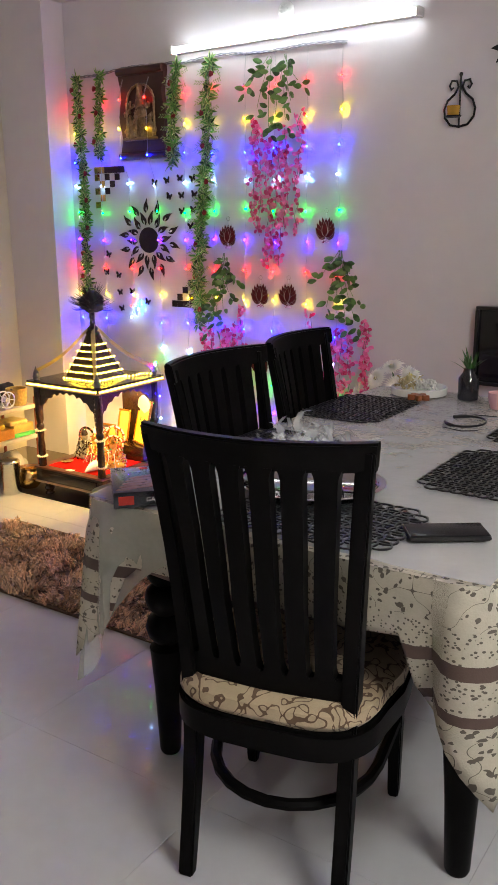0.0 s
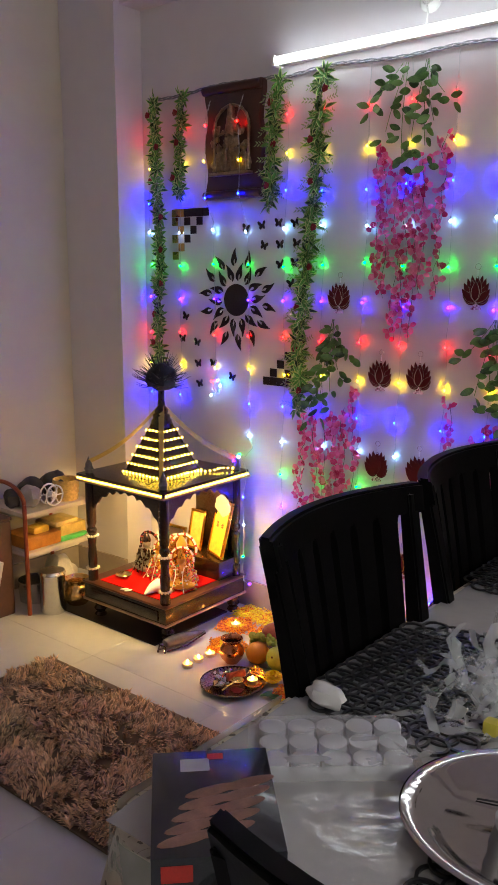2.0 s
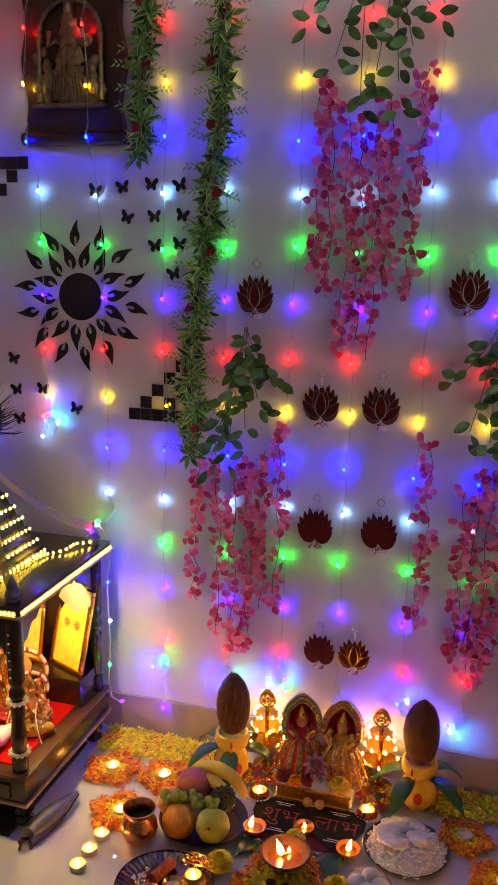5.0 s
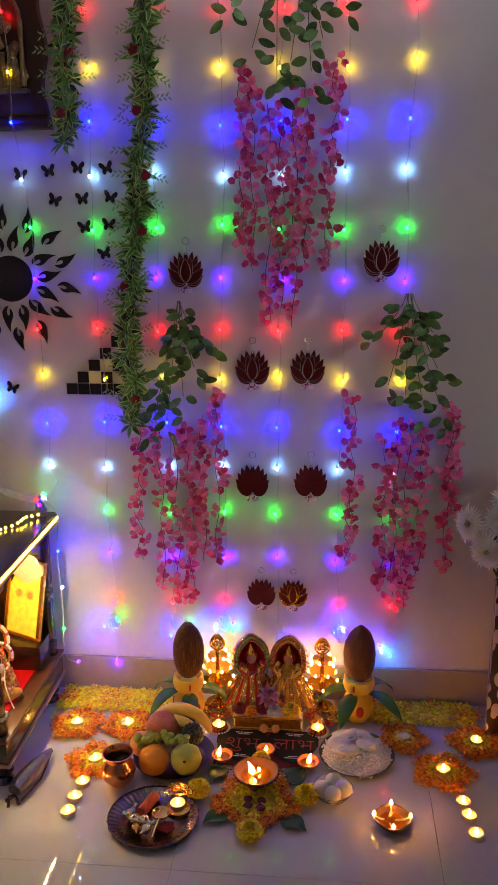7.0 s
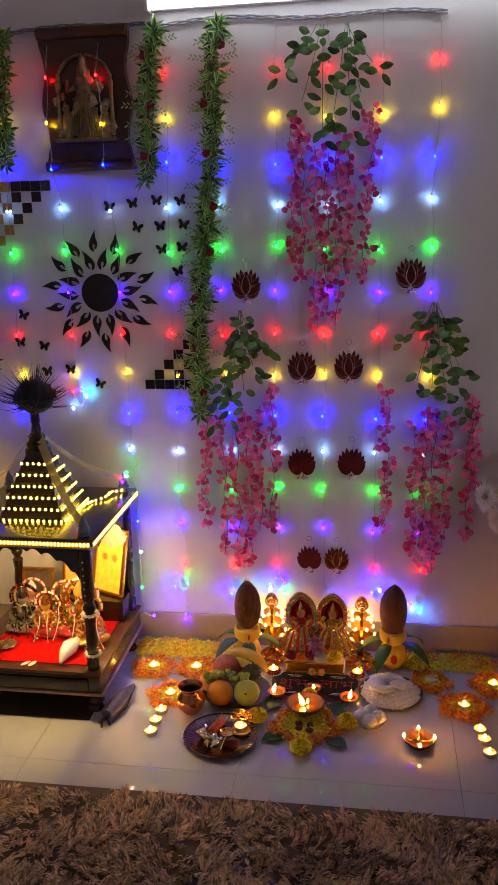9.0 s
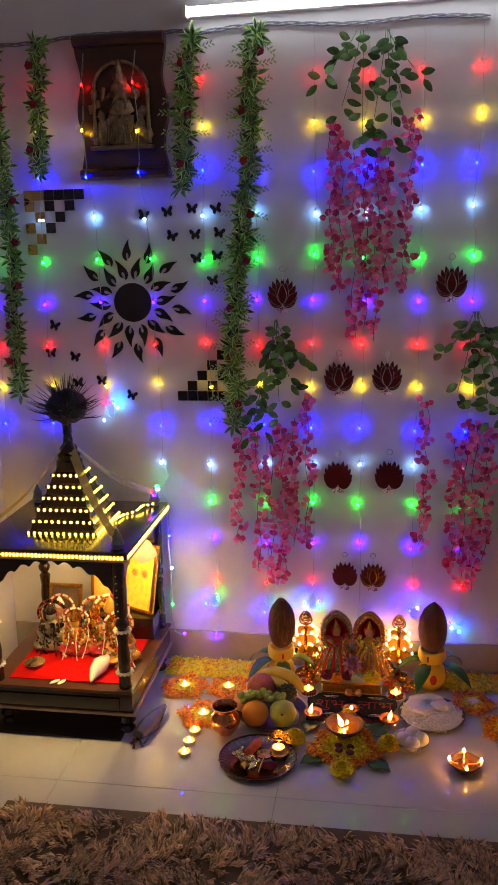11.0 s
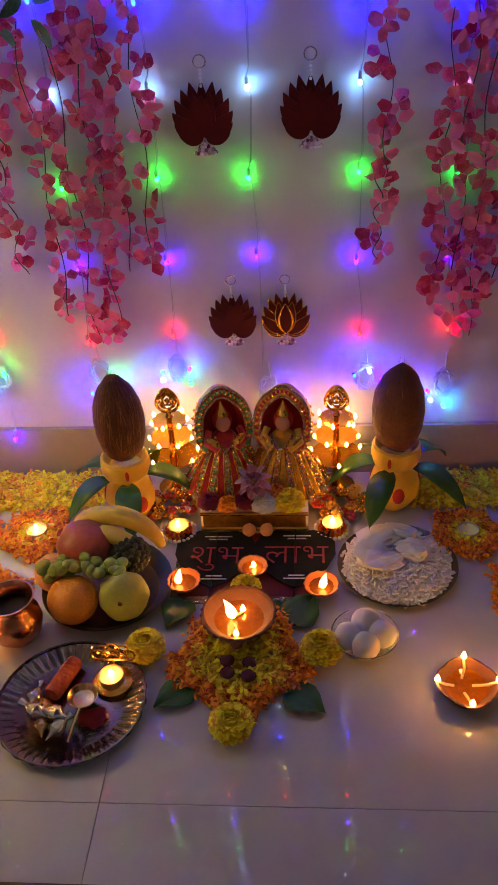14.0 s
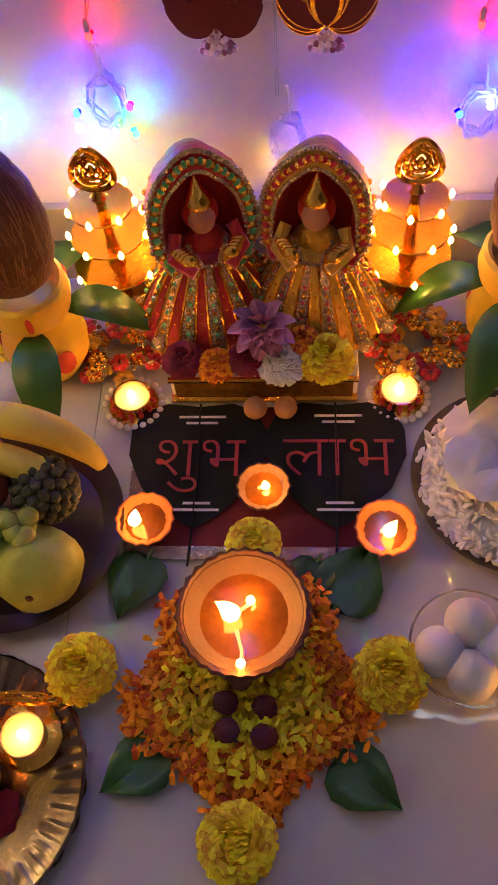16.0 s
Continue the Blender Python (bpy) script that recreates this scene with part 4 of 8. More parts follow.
def relief_panel():
    t = thing("wall_plaque", "dark carved wooden plaque with a bronze figure relief", "plaque")
    x0, x1, z0, z1 = -0.858, -0.585, 1.668, 2.09
    n = 28
    left, right = [], []
    for i in range(n + 1):
        z = z0 + (z1 - z0) * i / n
        w = 0.008 * math.cos((z - z0) / 0.1 * math.pi)
        left.append((x0 - w, z))
        right.append((x1 + w, z))
    bm = B()
    plate2d(bm, right + left[::-1], 0.028, at(0, -0.002, 0, 90))
    part("board", bm, REDWOOD_DARK, t)
    bm = B()
    sweep(bm, [(x0 - 0.006, -0.034, z1 - 0.016), (x1 + 0.006, -0.034, z1 - 0.016)], 0.018, 12)
    part("top_roll", bm, REDWOOD_DARK, t)
    bm = B()
    sweep(bm, [(x0 - 0.006, -0.034, z0 + 0.016), (x1 + 0.006, -0.034, z0 + 0.016)], 0.016, 12)
    part("bottom_roll", bm, REDWOOD_DARK, t)
    bm = B()
    box(bm, ((x0 + x1) / 2, -0.045, z0 + 0.092), (0.2, 0.03, 0.012), 0.003)
    part("ledge", bm, BRONZE, t)
    bm = B()
    rng = random.Random(5)
    cx = (x0 + x1) / 2
    for z, r in ((1.79, 0.05), (1.83, 0.045), (1.875, 0.038), (1.92, 0.03), (1.955, 0.02), (1.985, 0.013)):
        ball(bm, (cx, -0.042, z), (r, 0.016, 0.032), 10, 7, wob=0.5)
    for s in (-1, 1):
        ball(bm, (cx + s * 0.062, -0.04, 1.8), (0.022, 0.013, 0.045), 8, 6, wob=0.5)
        ball(bm, (cx + s * 0.062, -0.04, 1.855), (0.014, 0.012, 0.018), 8, 6, wob=0.4)
        for k in range(7):
            ball(bm, (cx + s * rng.uniform(0.03, 0.1), -0.036, rng.uniform(1.78, 1.93)), (0.012, 0.009, 0.014), 7, 5, wob=0.6)
        # robe folds, raised arm and a pillar with a capital
        for k in range(5):
            x = cx + s * (0.006 + 0.0085 * k)
            sweep(bm, [(x, -0.058 + 0.002 * k, 1.86 - 0.008 * k), (x + s * 0.004, -0.06 + 0.002 * k, 1.82), (x + s * 0.01, -0.056, 1.772)], [0.002, 0.0034, 0.0026], 6)
        sweep(bm, [(cx + s * 0.028, -0.05, 1.915), (cx + s * 0.052, -0.054, 1.9), (cx + s * 0.046, -0.058, 1.935)], [0.009, 0.0075, 0.006], 8)
        sweep(bm, [(cx + s * 0.086, -0.04, 1.772), (cx + s * 0.086, -0.04, 1.87), (cx + s * 0.086, -0.04, 1.93)], [0.008, 0.0055, 0.0075], 8)
        for k in range(9):
            ball(bm, (cx + s * 0.02 * math.cos(k * 0.7), -0.056, 1.885 + 0.02 * math.sin(k * 0.7)), 0.0035, 6, 5)
    sweep(bm, [(cx + 0.085 * math.cos(math.pi * k / 16), -0.038, 1.93 + 0.08 * math.sin(math.pi * k / 16)) for k in range(17)], [0.005 + 0.002 * (k % 2) for k in range(17)], 7)
    part("figure_relief", bm, BRONZE, t, "dull bronze figure relief")


REDWOOD_DARK = mat("dark_red_wood", (0.05, 0.018, 0.012), 0.3, var=0.4, scale=14, bump=0.12, bscale=50)
BRONZE = mat("dull_bronze", (0.26, 0.19, 0.12), 0.34, 0.85, var=0.6, scale=60, bump=0.8, bscale=150)
relief_panel()


def leaf_quads(vs, fs, p, d, side, up, L, w, fold=0.25):
    """A folded pointed leaf of six faces from p along d."""
    k = len(vs)
    n = up
    pts = [p, p + d * L * 0.35 + side * w * 0.5 + n * fold * w, p + d * L * 0.35 - side * w * 0.5 + n * fold * w, p + d * L * 0.4, p + d * L * 0.72 + side * w * 0.34 + n * fold * w * 0.5 - n * 0.05 * L, p + d * L * 0.72 - side * w * 0.34 + n * fold * w * 0.5 - n * 0.05 * L, p + d * L * 0.75 - n * 0.06 * L, p + d * L - n * 0.14 * L]
    vs.extend(pts)
    for f in ((0, 1, 3), (0, 3, 2), (1, 4, 6, 3), (3, 6, 5, 2), (4, 7, 6), (6, 7, 5)):
        fs.append(tuple(k + i for i in f))


def oval_leaf(vs, fs, p, d, side, up, L, w, fold=0.12):
    """A smooth oval leaf, folded along its midrib and drooping to its tip."""
    k = len(vs)
    prof = ((0.0, 0.0), (0.1, 0.46), (0.26, 0.86), (0.46, 1.0), (0.66, 0.88), (0.84, 0.58), (0.95, 0.26), (1.0, 0.0))
    for f, q in prof:
        c = p + d * L * f - up * L * 0.1 * f * f
        vs.extend((c + side * w * 0.5 * q + up * fold * w * q, c, c - side * w * 0.5 * q + up * fold * w * q))
    for i in range(len(prof) - 1):
        a, b = k + 3 * i, k + 3 * i + 3
        fs.append((a, b, b + 1, a + 1))
        fs.append((a + 1, b + 1, b + 2, a + 2))


def frame_of(d):
    d = d.normalized()
    a = Vector((0, 0, 1)) if abs(d.z) < 0.9 else Vector((0, 1, 0))
    s = d.cross(a).normalized()
    return d, s, s.cross(d).normalized()


def facing(d, tilt=0.0):
    """Axes of a leaf that lies against the wall and shows its face to the room."""
    d = d.normalized()
    s = d.cross(Vector((tilt, -1, 0.3 * tilt))).normalized()
    return d, s, s.cross(d).normalized() * -1


def garland(path, seed, width=0.068, fluffy=False):
    rng = random.Random(seed)
    t = thing("leaf_garland", "hanging artificial green leaf garland with small red roses", "garland", "leaf garlands")
    pts = [Vector((x, -0.03, z)) for x, z in path]
    dense = []
    for a, b in zip(pts, pts[1:]):
        n = max(2, int((a - b).length / 0.0145))
        dense += [a.lerp(b, i / n) + Vector((0.006 * math.sin(len(dense) * 0.7 + i), 0, 0)) for i in range(n)]
    dense.append(pts[-1])
    bm = B()
    sweep(bm, dense, 0.002, 5)
    part("stem", bm, DARKWIRE, t)
    # whorls of pale-edged leaves, each turned a little its own way
    vs, fs, ve, fe = [], [], [], []
    for i, p in enumerate(dense):
        axis = Vector((rng.uniform(-0.75, 0.75), -1, rng.uniform(-0.5, 0.6))).normalized()
        fd, sx, ux = frame_of(axis)
        c = p + Vector((rng.uniform(-0.009, 0.009), -rng.uniform(0.0, 0.012), 0))
        n = rng.choice((6, 7, 8))
        a0 = rng.uniform(0, 6.28)
        for k in range(n):
            a = a0 + 2 * math.pi * k / n + rng.uniform(-0.15, 0.15)
            d = (sx * math.cos(a) + ux * math.sin(a) + fd * rng.uniform(-0.05, 0.55)).normalized()
            s = d.cross(fd).normalized()
            u = s.cross(d).normalized()
            if u.y > 0:
                u = -u
            L, w = width * rng.uniform(0.44, 0.64), rng.uniform(0.0125, 0.018)
            leaf_quads(ve, fe, c + d * 0.003, d, s, u, L, w, 0.3)
            leaf_quads(vs, fs, c + d * 0.004 + u * 0.0011, d, s, u, L * 0.88, w * 0.66, 0.3)
    soup("pale_foliage", ve, fe, mat("pale_leaf_margin", (0.2, 0.34, 0.07), 0.5, var=0.3, scale=40, rnd=0.6, col2=(0.5, 0.6, 0.24)), t, "pale leaf edges")["kind"] = "stuff"
    soup("foliage", vs, fs, LEAFY, t, "small variegated green leaves")["kind"] = "stuff"
    if fluffy:
        vs, fs = [], []
        for p in dense[2::4]:
            for s0 in (-1, 1):
                base = p + Vector((s0 * 0.022, -0.004, 0))
                dd = Vector((s0 * rng.uniform(0.5, 1), -0.15, rng.uniform(-0.6, 0.8))).normalized()
                for k in range(8):
                    q = base + dd * 0.0065 * k
                    d, s, u = facing(dd + Vector((0, 0, 0.9 * (-1) ** k)), rng.uniform(-0.5, 0.5))
                    leaf_quads(vs, fs, q, d, s, u, 0.0155, 0.0058, 0.2)
        soup("fern_foliage", vs, fs, mat("pale_fern", (0.3, 0.42, 0.2), 0.5, var=0.2), t, "pale feathery sprigs")["kind"] = "stuff"
    for p in dense[4::rng.choice((9, 10))]:
        bm = B()
        c = p + Vector((rng.choice((-1, 1)) * rng.uniform(0.012, 0.03), -0.022, rng.uniform(-0.01, 0.01)))
        rose_into(bm, c, 0.0125, rng)
        part("rose", bm, ROSE, t, "dark red rose")
    return t


def rose_into(bm, c, r, rng):
    """A bud with wrapped petals."""
    ball(bm, c, r * 0.62, 8, 6)
    for k in range(9):
        a = k * 2.4
        o = Vector((math.cos(a), -0.35, math.sin(a))) * r * (0.45 + 0.05 * k)
        ball(bm, c + o * 0.8, (r * 0.5, r * 0.3, r * 0.5), 7, 5, wob=0.3)


garland([(-1.131, 2.085), (-1.134, 1.87), (-1.122, 1.63), (-1.117, 1.425), (-1.13, 1.19), (-1.14, 0.98)], 31)
garland([(-0.978, 2.08), (-0.993, 1.86), (-1.008, 1.695)], 32)
garland([(-0.495, 2.065), (-0.522, 1.9), (-0.53, 1.63)], 33, 0.08, True)
garland([(-0.3, 2.07), (-0.32, 1.89), (-0.325, 1.69), (-0.355, 1.49), (-0.372, 1.33), (-0.388, 1.15), (-0.395, 0.875)], 34, 0.08, True)


def wisteria(tops, strands, seed):
    """tops: where the leaf sprays hang; strands: x, top and end of each flower strand."""
    rng = random.Random(seed)
    t = thing("flower_bunch", "hanging artificial pink blossom bunch under green leaf sprays", "artificial flowers", "hanging blossom bunches")
    vs, fs, stems = [], [], B()
    for (x, z, dx, L) in tops:
        n = 12
        pts = []
        for i in range(n):
            f = i / (n - 1)
            pts.append(Vector((x + dx * f ** 1.3, -0.018 - 0.03 * math.sin(f * 2.4), z - L * f)))
        sweep(stems, pts[:10], 0.0012, 5)
        for i in range(2, n):
            for s0 in (-1, 1):
                if rng.random() < 0.5:
                    d = Vector((s0 * rng.uniform(0.4, 1), rng.uniform(-0.6, 0.1), rng.uniform(-1.0, 0.25))).normalized()
                    d, s, u = facing(d, rng.uniform(-0.7, 0.7))
                    oval_leaf(vs, fs, pts[i] + d * 0.008, d, s, u, rng.uniform(0.036, 0.05), rng.uniform(0.02, 0.026), 0.12)
    part("spray_stem", stems, LEAF, t)
    soup("spray_leaves", vs, fs, LEAF, t, "oval dark green leaves", True)["kind"] = "stuff"
    for x, z0, z1 in strands:
        bm = B()
        ln = [Vector((x + 0.007 * math.sin(k * 0.6 + x * 50), -0.022 - 0.01 * math.sin(k * 0.4), z0 + (z1 - z0) * k / 24)) for k in range(25)]
        sweep(bm, ln, 0.001, 4)
        part("strand_stem", bm, DARKWIRE, t)
        vs, fs = [], []
        z = z0
        while z > z1:
            f = (z0 - z) / (z0 - z1)
            if rng.random() < 0.86:
                c = Vector((x + rng.uniform(-0.016, 0.016) * (1.15 - 0.3 * f), -0.024 + rng.uniform(-0.016, 0.008), z))
                face = Vector((rng.uniform(-0.8, 0.8), -1, rng.uniform(-0.5, 0.5))).normalized()
                fd, s, u = frame_of(face)
                a0 = rng.uniform(0, 6.28)
                for k in range(rng.choice((2, 2, 3, 3))):
                    a = a0 + k * rng.uniform(1.6, 2.6)
                    d = (s * math.cos(a) + u * math.sin(a)).normalized()
                    w = d.cross(fd).normalized()
                    L, W = rng.uniform(0.018, 0.029), rng.uniform(0.015, 0.025)
                    curl = rng.uniform(-0.009, 0.009)
                    b = len(vs)
                    cup = -fd
                    vs += [c, c + d * L * 0.35 + w * W * 0.5 - cup * 0.003, c + d * L * 0.35 - w * W * 0.5 - cup * 0.003, c + d * L * 0.8 + w * W * 0.42 + cup * 0.002, c + d * L * 0.8 - w * W * 0.42 + cup * 0.002, c + d * L + w * W * 0.2 + cup * (0.004 + curl), c + d * L * 0.94 - w * W * 0.16 + cup * (0.004 + curl), c + d * L * 0.5 + cup * 0.004]
                    fs += [(b, b + 1, b + 7), (b, b + 7, b + 2), (b + 1, b + 3, b + 7), (b + 2, b + 7, b + 4), (b + 3, b + 5, b + 6, b + 7), (b + 6, b + 4, b + 7)]
            z -= rng.uniform(0.012, 0.026)
        soup("blossom_strand", vs, fs, PINK, t, "", True)["kind"] = "stuff"


wisteria([(0.0, 2.06, -0.11, 0.14), (0.012, 2.06, -0.07, 0.26), (0.02, 2.06, 0.0, 0.36), (0.09, 2.06, 0.1, 0.14), (0.095, 2.06, 0.05, 0.24), (0.09, 2.06, 0.02, 0.33), (0.085, 2.06, -0.04, 0.3)],
         [(-0.075, 1.8, 1.37), (-0.045, 1.76, 1.3), (-0.005, 1.72, 1.16), (0.03, 1.7, 1.2), (0.065, 1.73, 1.15), (0.095, 1.76, 1.3), (0.165, 1.82, 1.55), (0.15, 1.58, 1.31)], 41)
wisteria([(-0.253, 1.22, -0.08, 0.3), (-0.255, 1.22, -0.04, 0.36), (-0.25, 1.22, 0.01, 0.32), (-0.248, 1.22, 0.05, 0.22), (-0.25, 1.22, 0.09, 0.13), (-0.255, 1.22, -0.09, 0.38)],
         [(-0.378, 0.86, 0.66), (-0.388, 0.66, 0.45), (-0.32, 0.85, 0.36), (-0.275, 0.84, 0.31), (-0.235, 0.86, 0.33), (-0.195, 0.9, 0.45), (-0.155, 0.97, 0.46)], 42)
wisteria([(0.365, 1.24, -0.1, 0.14), (0.368, 1.24, -0.06, 0.3), (0.37, 1.24, 0.0, 0.33), (0.375, 1.24, 0.05, 0.34), (0.375, 1.24, 0.1, 0.24), (0.378, 1.24, 0.11, 0.36), (0.38, 1.24, 0.07, 0.12)],
         [(0.232, 0.96, 0.6), (0.222, 0.6, 0.46), (0.325, 0.84, 0.4), (0.355, 0.88, 0.36), (0.385, 0.88, 0.31), (0.425, 0.86, 0.42), (0.5, 0.93, 0.46), (0.515, 0.9, 0.62)], 43)

LOTUSRED = mat("maroon_lacquer", (0.1, 0.003, 0.008), 0.5, spec=0.3, var=0.2, scale=30, bump=0.1, bscale=150)


SILVERTRIM = mat("silver_outline", (0.62, 0.55, 0.56), 0.25, 0.9, var=0.2, scale=60)


def petal_outline(L, w, bend, n=12):
    """A pointed petal whose middle line swings by bend degrees from foot to tip."""
    mid, x, y = [], 0.0, 0.0
    for i in range(n + 1):
        f = i / n
        a = radians(bend) * f
        mid.append((x, y, a, w * (math.sin(math.pi * f ** 0.8) ** 0.85 if 0 < f < 1 else 0.0)))
        x, y = x + L / n * math.cos(a), y + L / n * math.sin(a)
    right = [(x + q * math.sin(a), y - q * math.cos(a)) for x, y, a, q in mid]
    left = [(x - q * math.sin(a), y + q * math.cos(a)) for x, y, a, q in mid[1:-1]]
    return right + left[::-1]


def lotus_hanging(x, z, trim, s=1.0):
    finish = {"gold": "golden petal outlines", "silver": "thin silver petal outlines", "": "plain dark petals"}[trim]
    t = thing("lotus_hanging", "maroon lotus-shaped hanging ornament with %s and bead tassel" % finish, "wall hanging", "lotus hangings", m=at(x, -0.01, z, rz=0) @ Matrix.Scale(s, 4))
    # foot angle from upright, length, half width, swing back to upright
    layers = [(0, 0.101, 0.0135, 0)]
    for a, L, w, b in ((14, 0.1, 0.0145, -3), (104, 0.05, 0.0135, -46), (30, 0.094, 0.0148, -14), (85, 0.061, 0.0142, -42), (47, 0.086, 0.015, -24), (66, 0.074, 0.0148, -34)):
        layers += [(-a, L, w, -b), (a, L, w, b)]
    layers += [(-15, 0.082, 0.015, 8), (15, 0.082, 0.015, -8), (0, 0.076, 0.018, 0)]
    for k, (a, L, w, b) in enumerate(layers):
        y = -0.0009 * k
        m = at(0, y, -0.036, 90, 0, 0) @ rot(0, 0, 90 - a)
        if trim:
            bm = B()
            plate2d(bm, petal_outline(L, w, -b), 0.0022, m)
            part("petal_edge", bm, GOLD if trim == "gold" else SILVERTRIM, t, "golden petal outline" if trim == "gold" else "silver petal outline", smooth=False)
        bm = B()
        g = 0.86 if trim == "gold" else 0.9
        plate2d(bm, [(px * 0.96 + 0.0015, py * g if abs(b) < 3 else py) for px, py in petal_outline(L, w * (g if trim else 1.0), -b)], 0.003, m)
        part("petal", bm, LOTUSRED, t, smooth=False)
    bm = B()
    sweep(bm, [(0.011 * math.cos(a), 0, 0.092 + 0.011 * math.sin(a)) for a in [2 * math.pi * k / 14 for k in range(14)]], 0.0014, 5, True)
    part("hook_ring", bm, STEEL, t)
    bm = B()
    for k in range(5):
        ball(bm, (0, -0.002, 0.052 + 0.0065 * k), 0.0034, 7, 5)
    part("bead_string", bm, mat("white_bead", (0.75, 0.72, 0.74), 0.2), t)
    bm = B()
    for k in range(3):
        ball(bm, (0, -0.006, -0.038 - 0.005 * k), 0.0026, 7, 5)
    for ring, (r, z, n) in enumerate(((0.009, -0.053, 8), (0.015, -0.058, 13), (0.019, -0.064, 16))):
        for k in range(n):
            a = 2 * math.pi * k / n
            ball(bm, (r * math.cos(a), -0.006 + 0.45 * r * math.sin(a), z), 0.0036, 7, 5)
    part("bead_tassel", bm, mat("pink_bead", (0.3, 0.03, 0.1), 0.2, var=0.3, rnd=0.9, col2=(0.85, 0.6, 0.68)), t)


for x, z, trim in ((-0.23, 1.3, "silver"), (0.295, 1.328, "silver"), (-0.05, 1.032, "silver"), (0.103, 1.035, "silver"), (-0.053, 0.702, ""), (0.115, 0.706, ""), (-0.029, 0.352, ""), (0.066, 0.351, "gold")):
    lotus_hanging(x, z, trim, 0.86 if z > 0.5 else 0.78)


def sun_mirror():
    t = thing("sun_mirror", "acrylic sun-shaped mirror with curled flame rays in a dark reflection colour", "mirror")
    bm = B()
    lathe(bm, [(0.0635, 0), (0.0635, 0.003), (0.0, 0.003)], 48, at(-0.729, -0.001, 1.279, 90))
    part("disc", bm, MIRROR_DARKREFL, t, smooth=False)
    # a flame: full-bodied, its tip swept aside, with a drop-shaped cut that opens at the foot
    o = [(0.0, -0.02), (0.06, -0.14), (0.17, -0.235), (0.31, -0.27), (0.45, -0.235), (0.6, -0.15), (0.78, -0.02), (1.0, 0.18), (0.83, 0.15), (0.68, 0.15), (0.54, 0.19), (0.4, 0.225), (0.26, 0.2), (0.15, 0.12), (0.1, 0.03), (0.2, 0.075), (0.3, 0.09), (0.37, 0.06), (0.385, 0.0), (0.345, -0.055), (0.26, -0.08), (0.16, -0.065)]
    bm = B()
    plate2d(bm, [(x, y * 0.86) for x, y in o], 0.003 / 0.07)
    me = mesh_of("flame_ray", bm, MIRROR_DARKREFL, False)
    for k in range(28):
        a = radians(k * 360 / 28 + 4)
        inner = k % 2 == 0
        r = 0.075 if inner else 0.134
        L = 0.074 if inner else 0.07
        m = at(-0.729 + r * math.cos(a), -0.001, 1.279 + r * math.sin(a), 90) @ rot(0, 0, math.degrees(a)) @ Matrix.Diagonal((L, L * (1 if k % 4 < 2 else -1), L, 1))
        piece("flame_ray", me, t, m)


sun_mirror()


def mosaic(x, z, sx, sz, n, label):
    t = thing("mosaic_mirror", label, "mirror", "stepped mosaic mirrors")
    bm = B()
    box(bm, (0, 0, 0), (0.032, 0.003, 0.032))
    dark = mesh_of("mirror_square", bm, MIRROR_DARKREFL, False)
    bm = B()
    box(bm, (0, 0, 0), (0.032, 0.003, 0.032))
    gold = mesh_of("mirror_square", bm, MIRROR_WARMREFL, False)
    for r in range(n):
        for c in range(r, n):
            if r == 0 or (c - r) % 2 == 0:
                # The upper mosaic's outer columns carry the painted warm reflection.
                piece("mirror_square", gold if (sz < 0 and c > 3) else dark, t, at(x + sx * (c + 0.5) * 0.0345, -0.003, z + sz * (r + 0.5) * 0.0345))


mosaic(-0.59, 0.95, 1, 1, 6, "stepped checker of small mirror squares in a dark reflection colour")
mosaic(-0.872, 1.645, -1, -1, 6, "stepped checker of mirror squares in dark and warm reflection colours")


def butterfly(x, z, a, s=1.0):
    t = thing("butterfly_sticker", "small mirror butterfly stuck on the wall in a dark reflection colour", "butterfly", "wall butterflies", m=at(x, -0.002, z, 90, 0, 0) @ rot(0, 0, a) @ Matrix.Scale(s, 4))
    for sg in (-1, 1):
        bm = B()
        o = [(0.001, 0.003), (0.006, 0.013), (0.014, 0.019), (0.0195, 0.016), (0.018, 0.007), (0.012, 0.001), (0.0145, -0.006), (0.012, -0.0125), (0.007, -0.0135), (0.003, -0.007), (0.001, -0.003)]
        plate2d(bm, [(px * sg, py) for px, py in o], 0.0016, rot(0, -14 * sg, 0))
        part("wing", bm, MIRROR_DARKREFL, t, smooth=False)
    bm = B()
    ball(bm, (0, 0, 0.001), (0.0016, 0.012, 0.0016), 6, 5)
    part("body", bm, BLACKPL, t)


for k, (x, z) in enumerate(((-0.677, 1.554), (-0.597, 1.563), (-0.517, 1.57), (-0.438, 1.568), (-0.587, 1.487), (-0.509, 1.49), (-0.432, 1.493), (-0.507, 1.416), (-0.44, 1.422), (-0.455, 1.346), (-1.006, 1.204), (-1.024, 1.111), (-0.941, 1.098), (-0.935, 1.01), (-0.852, 1.017), (-0.927, 0.926), (-0.75, 0.967))):
    butterfly(x, z, (-12, 8, -5, 14, -20, 3)[k % 6])


def wall_screen():
    t = thing("dark_screen", "black framed glossy dark screen on the wall", "screen")
    bm = B()
    box(bm, (1.36, -0.022, 0.87), (0.7, 0.024, 0.3), 0.004)
    part("glass", bm, mat("dark_glass", (0.008, 0.008, 0.01), 0.08, var=0.1), t)
    for c, s in (((1.36, -0.03, 1.022), (0.72, 0.036, 0.014)), ((1.36, -0.03, 0.718), (0.72, 0.036, 0.014)), ((1.005, -0.03, 0.87), (0.014, 0.036, 0.29)), ((1.715, -0.03, 0.87), (0.014, 0.036, 0.29))):
        bm = B()
        box(bm, c, s, 0.003)
        part("frame_bar", bm, BLACKPL, t)


wall_screen()


